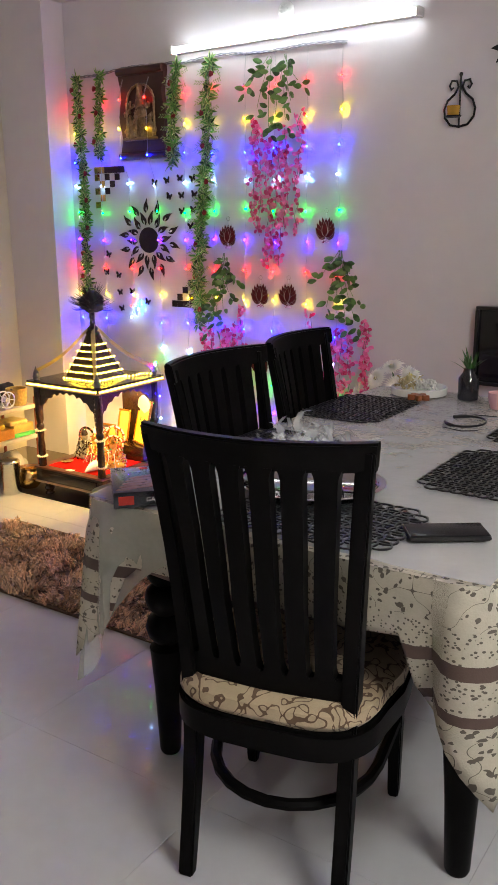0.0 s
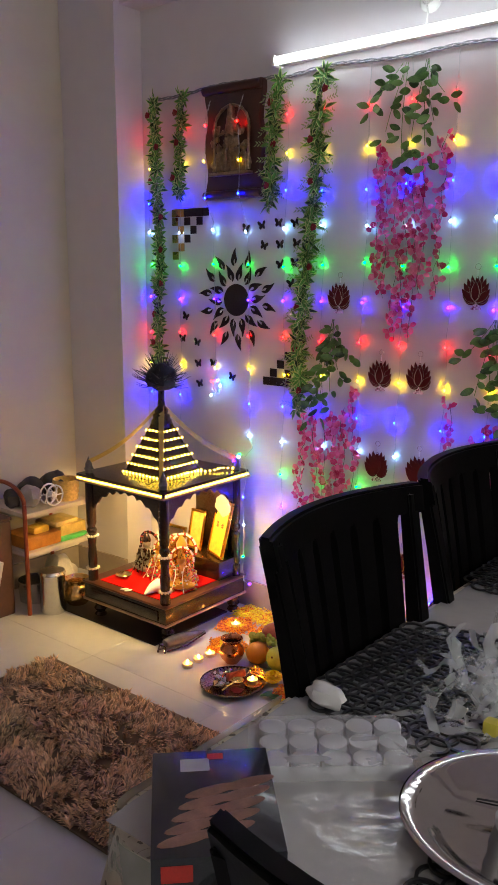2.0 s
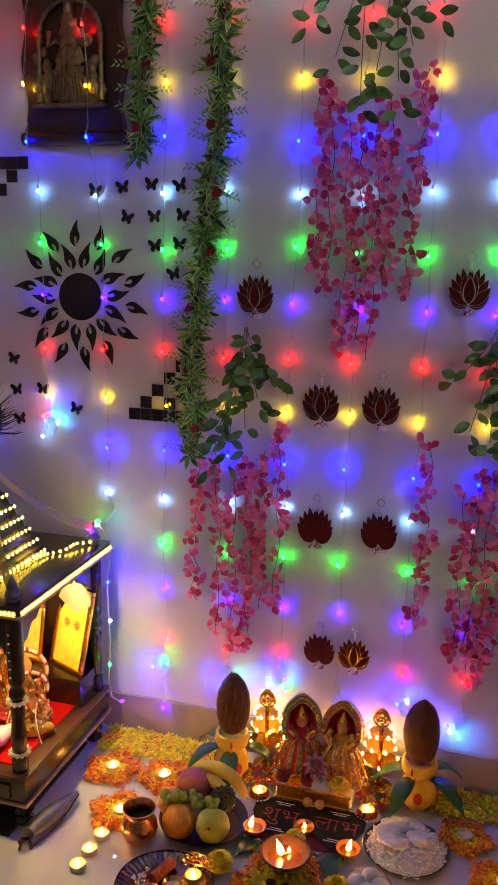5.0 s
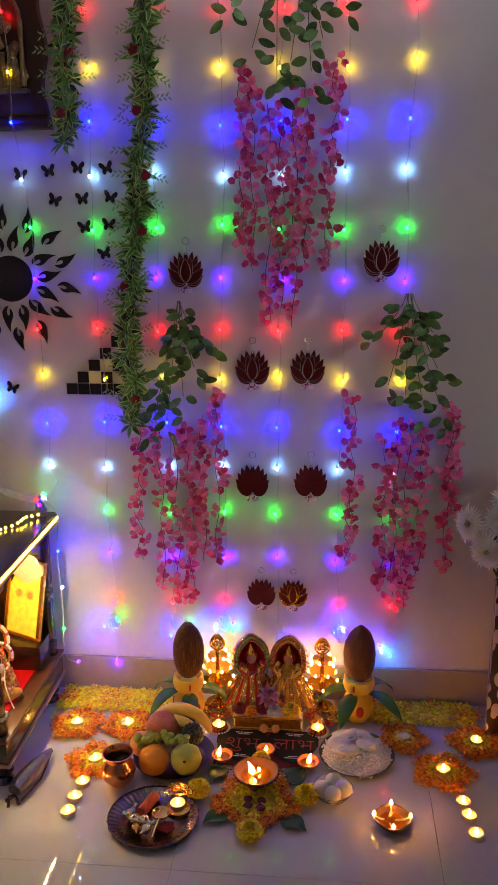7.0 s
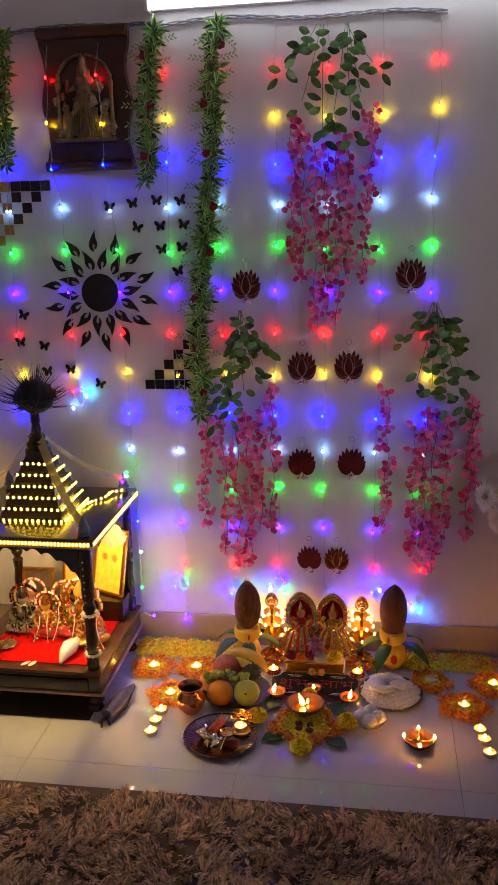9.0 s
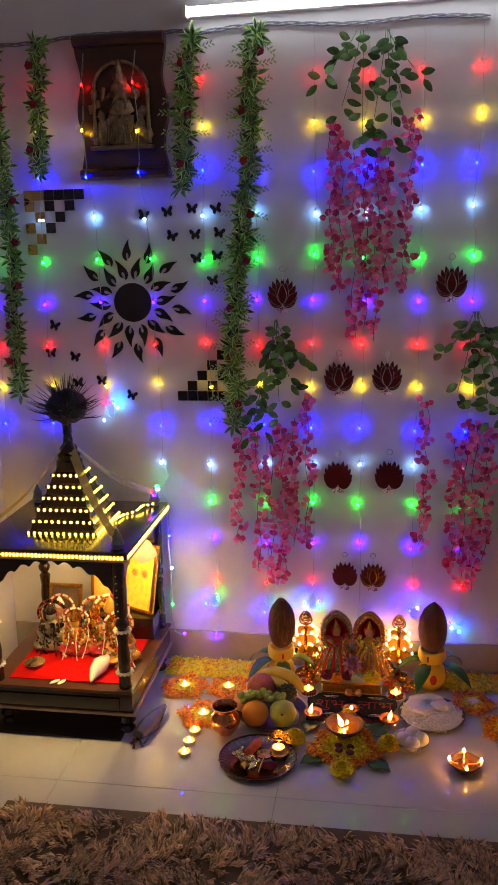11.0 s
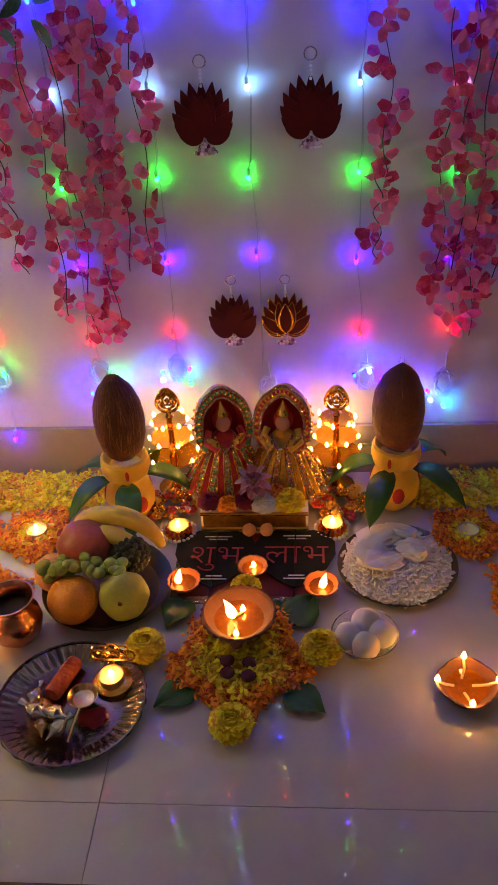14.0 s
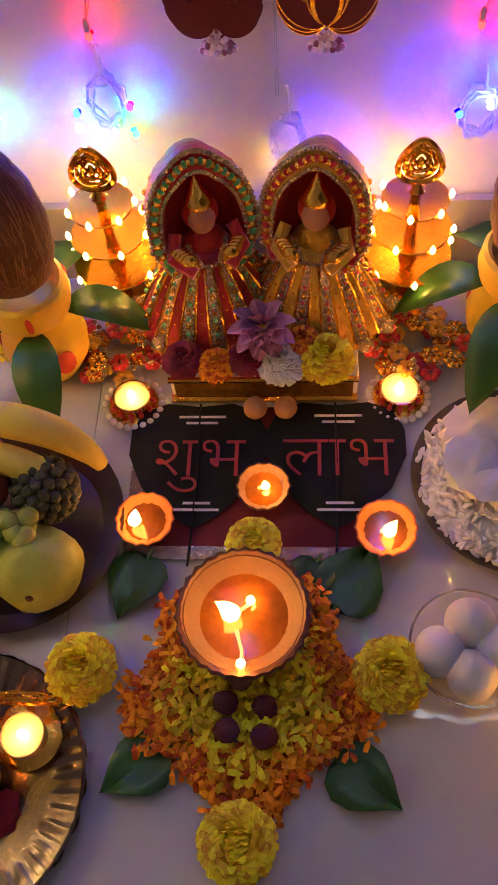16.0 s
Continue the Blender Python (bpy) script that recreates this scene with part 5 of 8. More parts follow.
def floor_vase():
    t = thing("floor_vase", "tall square vase with pebble pattern holding white chrysanthemums", "vase")
    m = mat("pebble_print", (0.6, 0.5, 0.52), 0.35, var=0.15, scale=20)
    nt = m.node_tree
    b = nt.nodes["Principled BSDF"]
    base = b.inputs["Base Color"].links[0].from_socket
    tc = [n for n in nt.nodes if n.bl_idname == "ShaderNodeTexCoord"][0]
    mp = nt.nodes.new("ShaderNodeMapping")
    mp.inputs["Scale"].default_value = (1, 1, 0.6)
    nt.links.new(tc.outputs["Object"], mp.inputs[0])
    v = nt.nodes.new("ShaderNodeTexVoronoi")
    v.inputs["Scale"].default_value = 34
    nt.links.new(mp.outputs[0], v.inputs["Vector"])
    g = nt.nodes.new("ShaderNodeMath")
    g.operation = "GREATER_THAN"
    g.inputs[1].default_value = 0.45
    nt.links.new(v.outputs["Distance"], g.inputs[0])
    mx = nt.nodes.new("ShaderNodeMix")
    mx.data_type = "RGBA"
    nt.links.new(g.outputs[0], mx.inputs[0])
    nt.links.new(base, mx.inputs[6])
    mx.inputs[7].default_value = (0.03, 0.015, 0.02, 1)
    nt.links.new(mx.outputs[2], b.inputs["Base Color"])
    bm = B()
    vs = lathe(bm, [(0.062, 0), (0.064, 0.004), (0.066, 0.12), (0.058, 0.3), (0.064, 0.485), (0.061, 0.485), (0.056, 0.3), (0.058, 0.02), (0.0, 0.02)], 4)
    bmesh.ops.transform(bm, matrix=at(0.676, -0.13, 0) @ rot(rz=36), verts=vs)
    part("vase_body", bm, m, t)
    rng = random.Random(8)
    YELLOWP_DULL = mat("flower_eye", (0.5, 0.42, 0.1), 0.7, var=0.3, scale=80)
    PET = mat("white_petal", (0.92, 0.89, 0.8), 0.6, var=0.05, sub=0.2)
    for (dx, dy, z) in ((-0.13, -0.03, 0.645), (-0.085, -0.06, 0.58), (-0.045, -0.03, 0.655), (-0.035, -0.05, 0.72), (0.0, -0.07, 0.62), (0.04, -0.02, 0.69), (0.06, -0.05, 0.6), (0.0, 0.02, 0.76), (0.08, 0.02, 0.73)):
        c = Vector((0.676 + dx, -0.13 + dy, z))
        out = Vector((dx - 0.02, dy - 0.06, (z - 0.6) * 0.5)).normalized()
        fd, s, u = frame_of(out)
        vs, fs = [], []
        for ring in range(5):
            for k in range(30):
                a = k * 2 * math.pi / 30 + ring * 0.14
                d = (s * math.cos(a) + u * math.sin(a)) * (1 - 0.15 * ring) + fd * (0.15 + 0.3 * ring)
                d = d.normalized()
                ss = d.cross(fd).normalized()
                uu = ss.cross(d)
                leaf_quads(vs, fs, c + d * 0.003, d, ss, uu, (0.054 - 0.008 * ring) * rng.uniform(0.85, 1.1), 0.0105, 0.3)
        fl = soup("chrysanthemum", vs, fs, PET, t, "white chrysanthemum")
        bm = B()
        ball(bm, c + out * 0.012, 0.008, 10, 7)
        part("flower_eye", bm, YELLOWP_DULL, fl)
        bm = B()
        sweep(bm, [c, c - out * 0.03 + Vector((0, 0, -0.05)), (0.676, -0.13, 0.4)], 0.0025, 5)
        part("stalk", bm, DARKLEAF, fl)
    vs, fs = [], []
    for k in range(40):
        a = rng.uniform(0, 6.28)
        p = Vector((0.676 + 0.03 * math.cos(a), -0.13 + 0.03 * math.sin(a), rng.uniform(0.47, 0.66)))
        d, s, u = frame_of(Vector((math.cos(a), math.sin(a), rng.uniform(-0.2, 0.8))))
        leaf_quads(vs, fs, p, d, s, u, rng.uniform(0.04, 0.06), 0.022)
    soup("leaves", vs, fs, DARKLEAF, t)["kind"] = "stuff"


floor_vase()


def shag_rug():
    x0, x1, y0, y1 = -0.9, 0.575, -1.435, -0.855
    t = thing("shag_rug", "brown shaggy rug lying on the tiled floor", "rug")
    bm = B()
    box(bm, ((x0 + x1) / 2, (y0 + y1) / 2, 0.005), (x1 - x0, y1 - y0, 0.01), 0.004)
    part("backing", bm, mat("rug_backing", (0.12, 0.08, 0.05), 0.9), t)
    rs = np.random.RandomState(4)
    tufts, each = 3200, 11
    n = tufts * each
    tx, ty = rs.uniform(x0 + 0.004, x1 - 0.004, tufts), rs.uniform(y0 + 0.004, y1 - 0.03, tufts)
    tl = np.array([noise.noise((a * 5, b * 5, 0)) for a, b in zip(tx, ty)]) * 6 + rs.normal(0, 0.7, tufts)
    tt = rs.uniform(0.55, 1.2, tufts)
    tall = rs.uniform(0.022, 0.038, tufts)
    bx, by = np.repeat(tx, each) + rs.normal(0, 0.0035, n), np.repeat(ty, each) + rs.normal(0, 0.0035, n)
    lean = np.repeat(tl, each) + rs.normal(0, 0.45, n)
    L = np.repeat(tall, each) * rs.uniform(0.75, 1.1, n)
    tilt = np.clip(np.repeat(tt, each) + rs.normal(0, 0.22, n), 0.2, 1.35)
    dx, dy, dz = np.cos(lean) * np.sin(tilt), np.sin(lean) * np.sin(tilt), np.cos(tilt)
    w = rs.uniform(0.0017, 0.0032, n)
    sx, sy = -np.sin(lean) * w, np.cos(lean) * w
    z0 = 0.008
    V = np.empty((n, 5, 3))
    V[:, 0] = np.stack([bx + sx, by + sy, np.full(n, z0)], 1)
    V[:, 1] = np.stack([bx - sx, by - sy, np.full(n, z0)], 1)
    mx, my, mz = bx + dx * L * 0.55, by + dy * L * 0.55, z0 + dz * L * 0.7
    V[:, 2] = np.stack([mx - sx, my - sy, mz], 1)
    V[:, 3] = np.stack([mx + sx, my + sy, mz], 1)
    V[:, 4] = np.stack([bx + dx * L * 1.05, by + dy * L * 1.05, z0 + dz * L * 0.92], 1)
    fs = []
    for i in range(n):
        k = 5 * i
        fs += [(k, k + 1, k + 2, k + 3), (k + 3, k + 2, k + 4)]
    pile = mat("rug_pile", (0.3, 0.17, 0.09), 0.6, var=0.4, scale=5, rnd=0.7, col2=(0.72, 0.47, 0.27), sheen=0.3)
    soup("rug_pile", V.reshape(-1, 3), fs, pile, t, "long brown twisted pile")["kind"] = "stuff"


shag_rug()

# ---- offerings on the floor ----
YELLOWP = mat("yellow_petal", (0.92, 0.52, 0.0), 0.6, var=0.2, scale=60, rnd=0.8, col2=(1.0, 0.78, 0.02))
ORANGEP = mat("orange_petal", (0.8, 0.1, 0.0), 0.6, var=0.3, scale=60, rnd=0.9, col2=(1.0, 0.31, 0.0))
MAROONP = mat("maroon_petal", (0.2, 0.004, 0.03), 0.55, var=0.3, scale=60, rnd=0.4)
WAX = mat("candle_wax", (0.85, 0.72, 0.45), 0.4, var=0.05, sub=0.3)
CLAY = mat("orange_clay", (0.5, 0.14, 0.03), 0.55, var=0.2, scale=30, bump=0.2, bscale=120)
BROWNCLAY = mat("brown_clay", (0.1, 0.034, 0.018), 0.6, var=0.25, scale=30, bump=0.2, bscale=120)
YELLOWPOT = mat("yellow_painted_clay", (0.78, 0.52, 0.05), 0.5, var=0.12, scale=20, bump=0.1, bscale=90)
HUSK = mat("coconut_husk", (0.11, 0.03, 0.013), 0.6, var=0.5, scale=25, bump=0.6, bscale=110)
REDPAINT = mat("vermilion_paint", (0.5, 0.03, 0.02), 0.6, var=0.2, scale=40)
PEARL = mat("pearl_white", (0.8, 0.74, 0.66), 0.2, var=0.06)
DEEPGOLD = mat("deep_gold", (0.56, 0.27, 0.025), 0.2, 1.0, var=0.25, scale=30, bump=0.1, bscale=160)
FLAMEHI = glow("flame_bright", (1, 0.42, 0.07), 20)


def petal_pile(name, spots, material, parent, n, seed, size=0.013, high=0.008):
    """Loose curled petals scattered over discs (x, y, radius outside, radius inside) or boxes (x0, x1, y0, y1, None)."""
    rs = np.random.RandomState(seed)
    vs, fs = [], []
    for k in range(n):
        s = spots[rs.randint(len(spots))]
        if len(s) == 5:
            x, y = rs.uniform(s[0], s[1]), rs.uniform(s[2], s[3])
        else:
            r = math.sqrt(rs.uniform((s[3] / s[2]) ** 2, 1)) * s[2]
            a = rs.uniform(0, 2 * math.pi)
            r *= 1 + 0.13 * math.sin(5 * a + seed) + rs.normal(0, 0.05)
            x, y = s[0] + r * math.cos(a), s[1] + r * math.sin(a)
        z = 0.001 + high * rs.uniform(0, 1) ** 1.2
        p = Vector((x, y, z))
        a, el = rs.uniform(0, 6.28), rs.uniform(-0.15, 0.42)
        d = Vector((math.cos(a) * math.cos(el), math.sin(a) * math.cos(el), math.sin(el)))
        w = Vector((-math.sin(a), math.cos(a), rs.uniform(-0.8, 0.8))) * size * 0.22
        u = Vector((0, 0, 1))
        L = size * rs.uniform(0.7, 1.3)
        b = len(vs)
        vs += [p, p + d * L * 0.5 + w + u * 0.0015, p + d * L * 0.5 - w + u * 0.0015, p + d * L + w * 0.8 - u * 0.001, p + d * L - w * 0.8 - u * 0.001]
        fs += [(b, b + 1, b + 2), (b + 1, b + 3, b + 4, b + 2)]
    for i, v in enumerate(vs):
        if v.z < 0.0006:
            vs[i] = Vector((v.x, v.y, 0.0006))
    ob = soup(name, vs, fs, material, parent)
    ob["kind"] = "stuff"
    return ob


def flame_mesh(r, h, material, lean=0.0):
    bm = B()
    vs = lathe(bm, [(0.0, 0), (r * 0.55, h * 0.06), (r, h * 0.25), (r * 0.85, h * 0.45), (r * 0.5, h * 0.7), (r * 0.2, h * 0.88), (0.0, h)], 8)
    for v in vs:
        v.co.x += lean * (v.co.z / h) ** 2
    return mesh_of("flame", bm, material)


SMALLFLAME = flame_mesh(0.0042, 0.015, FLAME)
MIDFLAME = flame_mesh(0.0068, 0.034, FLAMEHI, 0.006)
BIGFLAME = flame_mesh(0.009, 0.04, FLAMEHI, -0.012)
bm_ = B()
lathe(bm_, [(0.0, 0), (0.0185, 0), (0.019, 0.001), (0.0192, 0.014), (0.0182, 0.014), (0.018, 0.009)], 20)
CUP = mesh_of("metal_cup", bm_, mat("tin_cup", (0.78, 0.66, 0.46), 0.3, 1.0, var=0.1))
bm_ = B()
lathe(bm_, [(0.0179, 0.004), (0.0179, 0.0105), (0.012, 0.01), (0.0, 0.0095)], 20)
WAXM = mesh_of("wax", bm_, WAX)


def tea_light(x, y, z=0.0, lit=True, group="tea lights"):
    t = thing("tea_light", "lit tea light candle in a metal cup" if lit else "burnt-out tea light candle in a metal cup", "candle", group, m=at(x, y, z))
    piece("metal_cup", CUP, t, at(0, 0, 0))
    piece("wax", WAXM, t, at(0, 0, 0))
    if lit:
        piece("flame", SMALLFLAME, t, at(0, 0, 0.0115))
    return t


for x, y in ((-0.471, -0.582), (-0.47, -0.525), (-0.466, -0.468), (0.52, -0.462), (0.527, -0.511), (0.534, -0.575)):
    tea_light(x, y)


def petal_ring(x, y, r, seed, lit=True):
    t = thing("petal_ring", "ring of orange and yellow marigold petals round a tea light", "flower petals", "petal rings")
    petal_pile("orange_petals", [(x, y, r * 0.95, r * 0.5)], ORANGEP, t, 1500, seed, 0.0105, 0.014)
    petal_pile("yellow_petals", [(x, y, r * 0.56, r * 0.2)], YELLOWP, t, 620, seed + 1, 0.0105, 0.012)
    tea_light(x, y, 0.004, lit)


for k, (x, y, r, lit) in enumerate(((-0.557, -0.212, 0.076, True), (-0.408, -0.204, 0.068, True), (-0.458, -0.375, 0.076, True), (0.39, -0.205, 0.064, False), (0.592, -0.206, 0.076, True), (0.484, -0.343, 0.079, True))):
    petal_ring(x, y, r, 100 + 3 * k, lit)


def petal_strip(x0, x1, y0, y1, spots, seed):
    t = thing("petal_strip", "band of yellow flower petals with orange patches along the wall", "flower petals", "petal bands")
    petal_pile("yellow_petals", [(x0, x1, y0, y1, None)], YELLOWP, t, 3600, seed, 0.0115, 0.016)
    petal_pile("orange_petals", spots, ORANGEP, t, 520, seed + 1, 0.012, 0.018)


petal_strip(-0.645, -0.3, -0.135, -0.025, [(-0.62, -0.08, 0.03, 0.0), (-0.49, -0.075, 0.045, 0.0), (-0.34, -0.07, 0.035, 0.0)], 140)
petal_strip(0.3, 0.6, -0.13, -0.025, [(0.4, -0.05, 0.03, 0.0), (0.585, -0.075, 0.04, 0.0), (0.49, -0.05, 0.025, 0.0)], 150)


def rangoli():
    t = thing("petal_rangoli", "floor pattern of orange and yellow marigold petals", "flower petals")
    petal_pile("orange_petals", [(-0.005, -0.5, 0.098, 0.066)], ORANGEP, t, 2200, 160, 0.0115, 0.016)
    petal_pile("orange_petals", [(-0.005, -0.578, 0.04, 0.0), (-0.085, -0.51, 0.03, 0.0), (0.08, -0.51, 0.03, 0.0)], ORANGEP, t, 640, 163, 0.0115, 0.014)
    petal_pile("yellow_petals", [(-0.005, -0.505, 0.07, 0.0)], YELLOWP, t, 1500, 161, 0.0125, 0.02)
    for x, y in ((-0.022, -0.517), (0.012, -0.52), (-0.02, -0.541), (0.012, -0.546)):
        bm = B()
        ball(bm, (x, y, 0.024), (0.0118, 0.011, 0.006), 10, 6, wob=0.4)
        part("rose_petal", bm, mat("dark_rose_petal", (0.07, 0.002, 0.014), 0.5, var=0.3, scale=60), t, "dark maroon rose petal")


rangoli()


def marigold(x, y, z, r, seed, material=None, label="yellow marigold flower head", group="marigold heads"):
    t = thing("marigold", label, "flower", group)
    rng = random.Random(seed)
    vs, fs = [], []
    c = Vector((x, y, z))
    for ring in range(9):
        el = ring / 8 * 1.5
        n = max(5, int(34 * math.cos(el) + 5))
        for k in range(n):
            a = 2 * math.pi * k / n + ring * 0.3 + rng.uniform(-0.08, 0.08)
            e = el + rng.uniform(-0.1, 0.1)
            d = Vector((math.cos(a) * math.cos(e), math.sin(a) * math.cos(e), math.sin(e) * 0.75))
            dd, s, u = frame_of(d)
            L = r * rng.uniform(0.38, 0.5)
            p = c + d * r * 0.58
            b = len(vs)
            w = r * 0.13
            vs += [p - s * w * 0.4, p + s * w * 0.4, p + dd * L * 0.7 + s * w + u * 0.002, p + dd * L * 0.7 - s * w + u * 0.002, p + dd * L + s * w * 0.6, p + dd * L + u * -0.001, p + dd * L - s * w * 0.6]
            fs += [(b, b + 1, b + 2, b + 3), (b + 3, b + 2, b + 4, b + 5, b + 6)]
    part_ob = soup("petals", vs, fs, material or YELLOWP, t)
    part_ob["kind"] = "stuff"
    bm = B()
    ball(bm, c, r * 0.6, 10, 8)
    part("flower_core", bm, material or YELLOWP, t)
    return t


for k, (x, y, z, r) in enumerate(((-0.154, -0.49, 0.02, 0.032), (0.122, -0.49, 0.02, 0.033), (-0.008, -0.628, 0.018, 0.032), (-0.002, -0.372, 0.032, 0.026))):
    marigold(x, y, z, r, 170 + k)


def betel_leaf(x, y, a, L, z=0.004):
    """A heart-shaped glossy leaf lying flat, its tip along a."""
    t = thing("betel_leaf", "glossy green heart-shaped betel leaf lying on the floor", "leaf", "betel leaves", m=at(x, y, z, 0, 0, a))
    bm = B()
    o = [(-0.42, 0.0), (-0.5, 0.16), (-0.44, 0.34), (-0.25, 0.45), (0.0, 0.42), (0.22, 0.28), (0.4, 0.12), (0.56, 0.0)]
    rows = []
    for px, py in o:
        rows.append([bm.verts.new((px * L, py * L * f, 0.0012 + 0.006 * abs(f) * (1 if py else 0) * math.sin(px * 3 + 1) ** 2 + 0.003 * abs(f))) for f in (1, 0.5, 0, -0.5, -1)])
    for r0, r1 in zip(rows, rows[1:]):
        for j in range(4):
            if len({v for v in (r0[j], r0[j + 1], r1[j + 1], r1[j])}) == 4:
                bm.faces.new((r0[j], r0[j + 1], r1[j + 1], r1[j]))
    bmesh.ops.remove_doubles(bm, verts=bm.verts[:], dist=0.0002)
    ob = part("blade", bm, DARKLEAF, t)
    so = ob.modifiers.new("thickness", "SOLIDIFY")
    so.thickness = 0.0008
    bm = B()
    sweep(bm, [(-0.42 * L, 0, 0.003), (-0.62 * L, 0.03 * L, 0.003)], 0.0013, 5)
    part("stalk", bm, LEAF, t)


for x, y, a, L in ((-0.118, -0.405, 250, 0.065), (0.092, -0.395, 60, 0.075), (-0.1, -0.572, 215, 0.062), (0.098, -0.578, -35, 0.064), (0.05, -0.4, 250, 0.05)):
    betel_leaf(x, y, a, L)


def oil_lamp(x, y, r, h, material, flames, label, lobes=0, z=0.0, oil=True):
    t = thing("oil_lamp", label, "oil lamp", "clay oil lamps", m=at(x, y, z))
    bm = B()
    lathe(bm, [(0.0, 0), (r * 0.5, 0), (r * 0.62, h * 0.15), (r * 0.95, h * 0.75), (r, h), (r * 0.93, h), (r * 0.8, h * 0.72), (r * 0.45, h * 0.3), (0.0, h * 0.25)], 32, lobes=lobes, lobe=0.09 if lobes else 0)
    part("bowl", bm, material, t)
    if oil:
        bm = B()
        lathe(bm, [(r * 0.6, h * 0.5), (r * 0.735, h * 0.6), (0.0, h * 0.6)], 24)
        part("oil", bm, mat("lamp_oil", (0.17, 0.055, 0.003), 0.06, var=0.5, scale=18), t)
    for fx, fy, kind in flames:
        bm = B()
        lip = math.hypot(fx, fy) > 0.6 * r
        top = h * (1.0 if lip else 0.72)
        sweep(bm, [(fx * 0.3 - 0.006, fy * 0.3, h * 0.66), (fx * 0.7, fy * 0.7, h * 0.74), (fx, fy, top)], 0.0022, 5)
        part("wick", bm, mat("cotton_wick", (0.7, 0.5, 0.25), 0.8), t)
        piece("flame", kind, t, at(fx, fy, top))
    return t


oil_lamp(-0.111, -0.342, 0.03, 0.018, CLAY, [(-0.009, -0.004, MIDFLAME)], "small scalloped orange clay lamp with a flame", 14, 0.006)
oil_lamp(0.124, -0.35, 0.031, 0.018, CLAY, [(0.002, -0.006, MIDFLAME)], "small scalloped orange clay lamp with a flame", 14, 0.006)
oil_lamp(0.005, -0.305, 0.028, 0.016, BROWNCLAY, [(0.002, 0.0, SMALLFLAME)], "small scalloped brown clay lamp", 14, 0.006)
big = oil_lamp(-0.008, -0.445, 0.057, 0.03, BROWNCLAY, [(-0.01, -0.002, BIGFLAME), (0.006, 0.012, SMALLFLAME), (0.0, -0.047, SMALLFLAME)], "large brown clay oil lamp with bright flames on flower petals", 0, 0.022)
bm_ = B()
sweep(bm_, [((0.0565 + 0.0015 * (k % 2)) * math.cos(2 * math.pi * k / 60), (0.0565 + 0.0015 * (k % 2)) * math.sin(2 * math.pi * k / 60), 0.03) for k in range(60)], [0.0042 if k % 2 else 0.0028 for k in range(60)], 6, True)
part("rope_rim", bm_, BROWNCLAY, big, "dark twisted rim")
bm_ = B()
ball(bm_, (0.0, -0.056, 0.024), (0.011, 0.012, 0.007), 12, 8)
part("spout", bm_, BROWNCLAY, big)
bm_ = B()
lathe(bm_, [(0.0, -0.022), (0.03, -0.022), (0.02, -0.01), (0.028, 0.001)], 20)
part("lamp_foot", bm_, BROWNCLAY, big)
oil_lamp(0.335, -0.555, 0.047, 0.028, BROWNCLAY, [(-0.044, 0, SMALLFLAME), (0.044, 0.0, SMALLFLAME), (0, 0.043, SMALLFLAME), (0, -0.043, SMALLFLAME)], "four-wick brown clay lamp burning at its rim", 4)


def kalash(x, y, turn, seed):
    t = thing("ritual_pot", "yellow painted pot with red marks, mango leaves and a coconut", "ritual pot", "ritual pots", m=at(x, y, 0, 0, 0, turn))
    bm = B()
    lathe(bm, [(0.0, 0), (0.026, 0), (0.03, 0.004), (0.044, 0.03), (0.047, 0.05), (0.041, 0.075), (0.03, 0.09), (0.029, 0.098), (0.0, 0.098)], 24)
    body = part("pot_body", bm, YELLOWPOT, t)
    bm = B()
    lathe(bm, [(0.03, 0.096), (0.042, 0.104), (0.046, 0.12), (0.044, 0.138), (0.04, 0.142), (0.036, 0.14), (0.03, 0.12)], 24)
    part("pot_rim", bm, YELLOWPOT, t)
    for a in (20, 140, 265):
        bm = B()
        ball(bm, (0.0445 * math.cos(radians(a)), 0.0445 * math.sin(radians(a)), 0.122), (0.004, 0.004, 0.011), 8, 6, m=rot(0, 0, a))
        part("red_mark", bm, REDPAINT, t, "vermilion dab")
    for a in (-70, 30, 160):
        bm = B()
        vs = ball(bm, (0, 0, 0), (0.003, 0.012, 0.018), 10, 6)
        bmesh.ops.transform(bm, matrix=rot(0, 0, a) @ at(0.0455, 0, 0.05), verts=vs)
        part("red_mark", bm, REDPAINT, t, "vermilion dab")
    rng = random.Random(seed)
    for a in (-15, 55, 130, 195, 262):
        bm = B()
        L = rng.uniform(0.105, 0.13)
        rows = []
        for i in range(9):
            f = i / 8
            w = 0.024 * math.sin(math.pi * min(1, f * 0.93 + 0.07)) ** 0.7
            r = 0.036 + L * f * 0.82
            z = 0.1 + 0.014 * math.sin(f * 2.6) - 0.062 * f ** 1.8
            rows.append([bm.verts.new((r, w, z)), bm.verts.new((r, 0, z - 0.005)), bm.verts.new((r, -w, z))])
        for r0, r1 in zip(rows, rows[1:]):
            for j in range(2):
                bm.faces.new((r0[j], r0[j + 1], r1[j + 1], r1[j]))
        bmesh.ops.transform(bm, matrix=rot(0, 0, a), verts=bm.verts[:])
        ob = part("mango_leaf", bm, DARKLEAF, t, "dark green mango leaf")
        so = ob.modifiers.new("thickness", "SOLIDIFY")
        so.thickness = 0.0008
    return t


kalash(-0.236, -0.138, 20, 1)
kalash(0.264, -0.108, -15, 2)


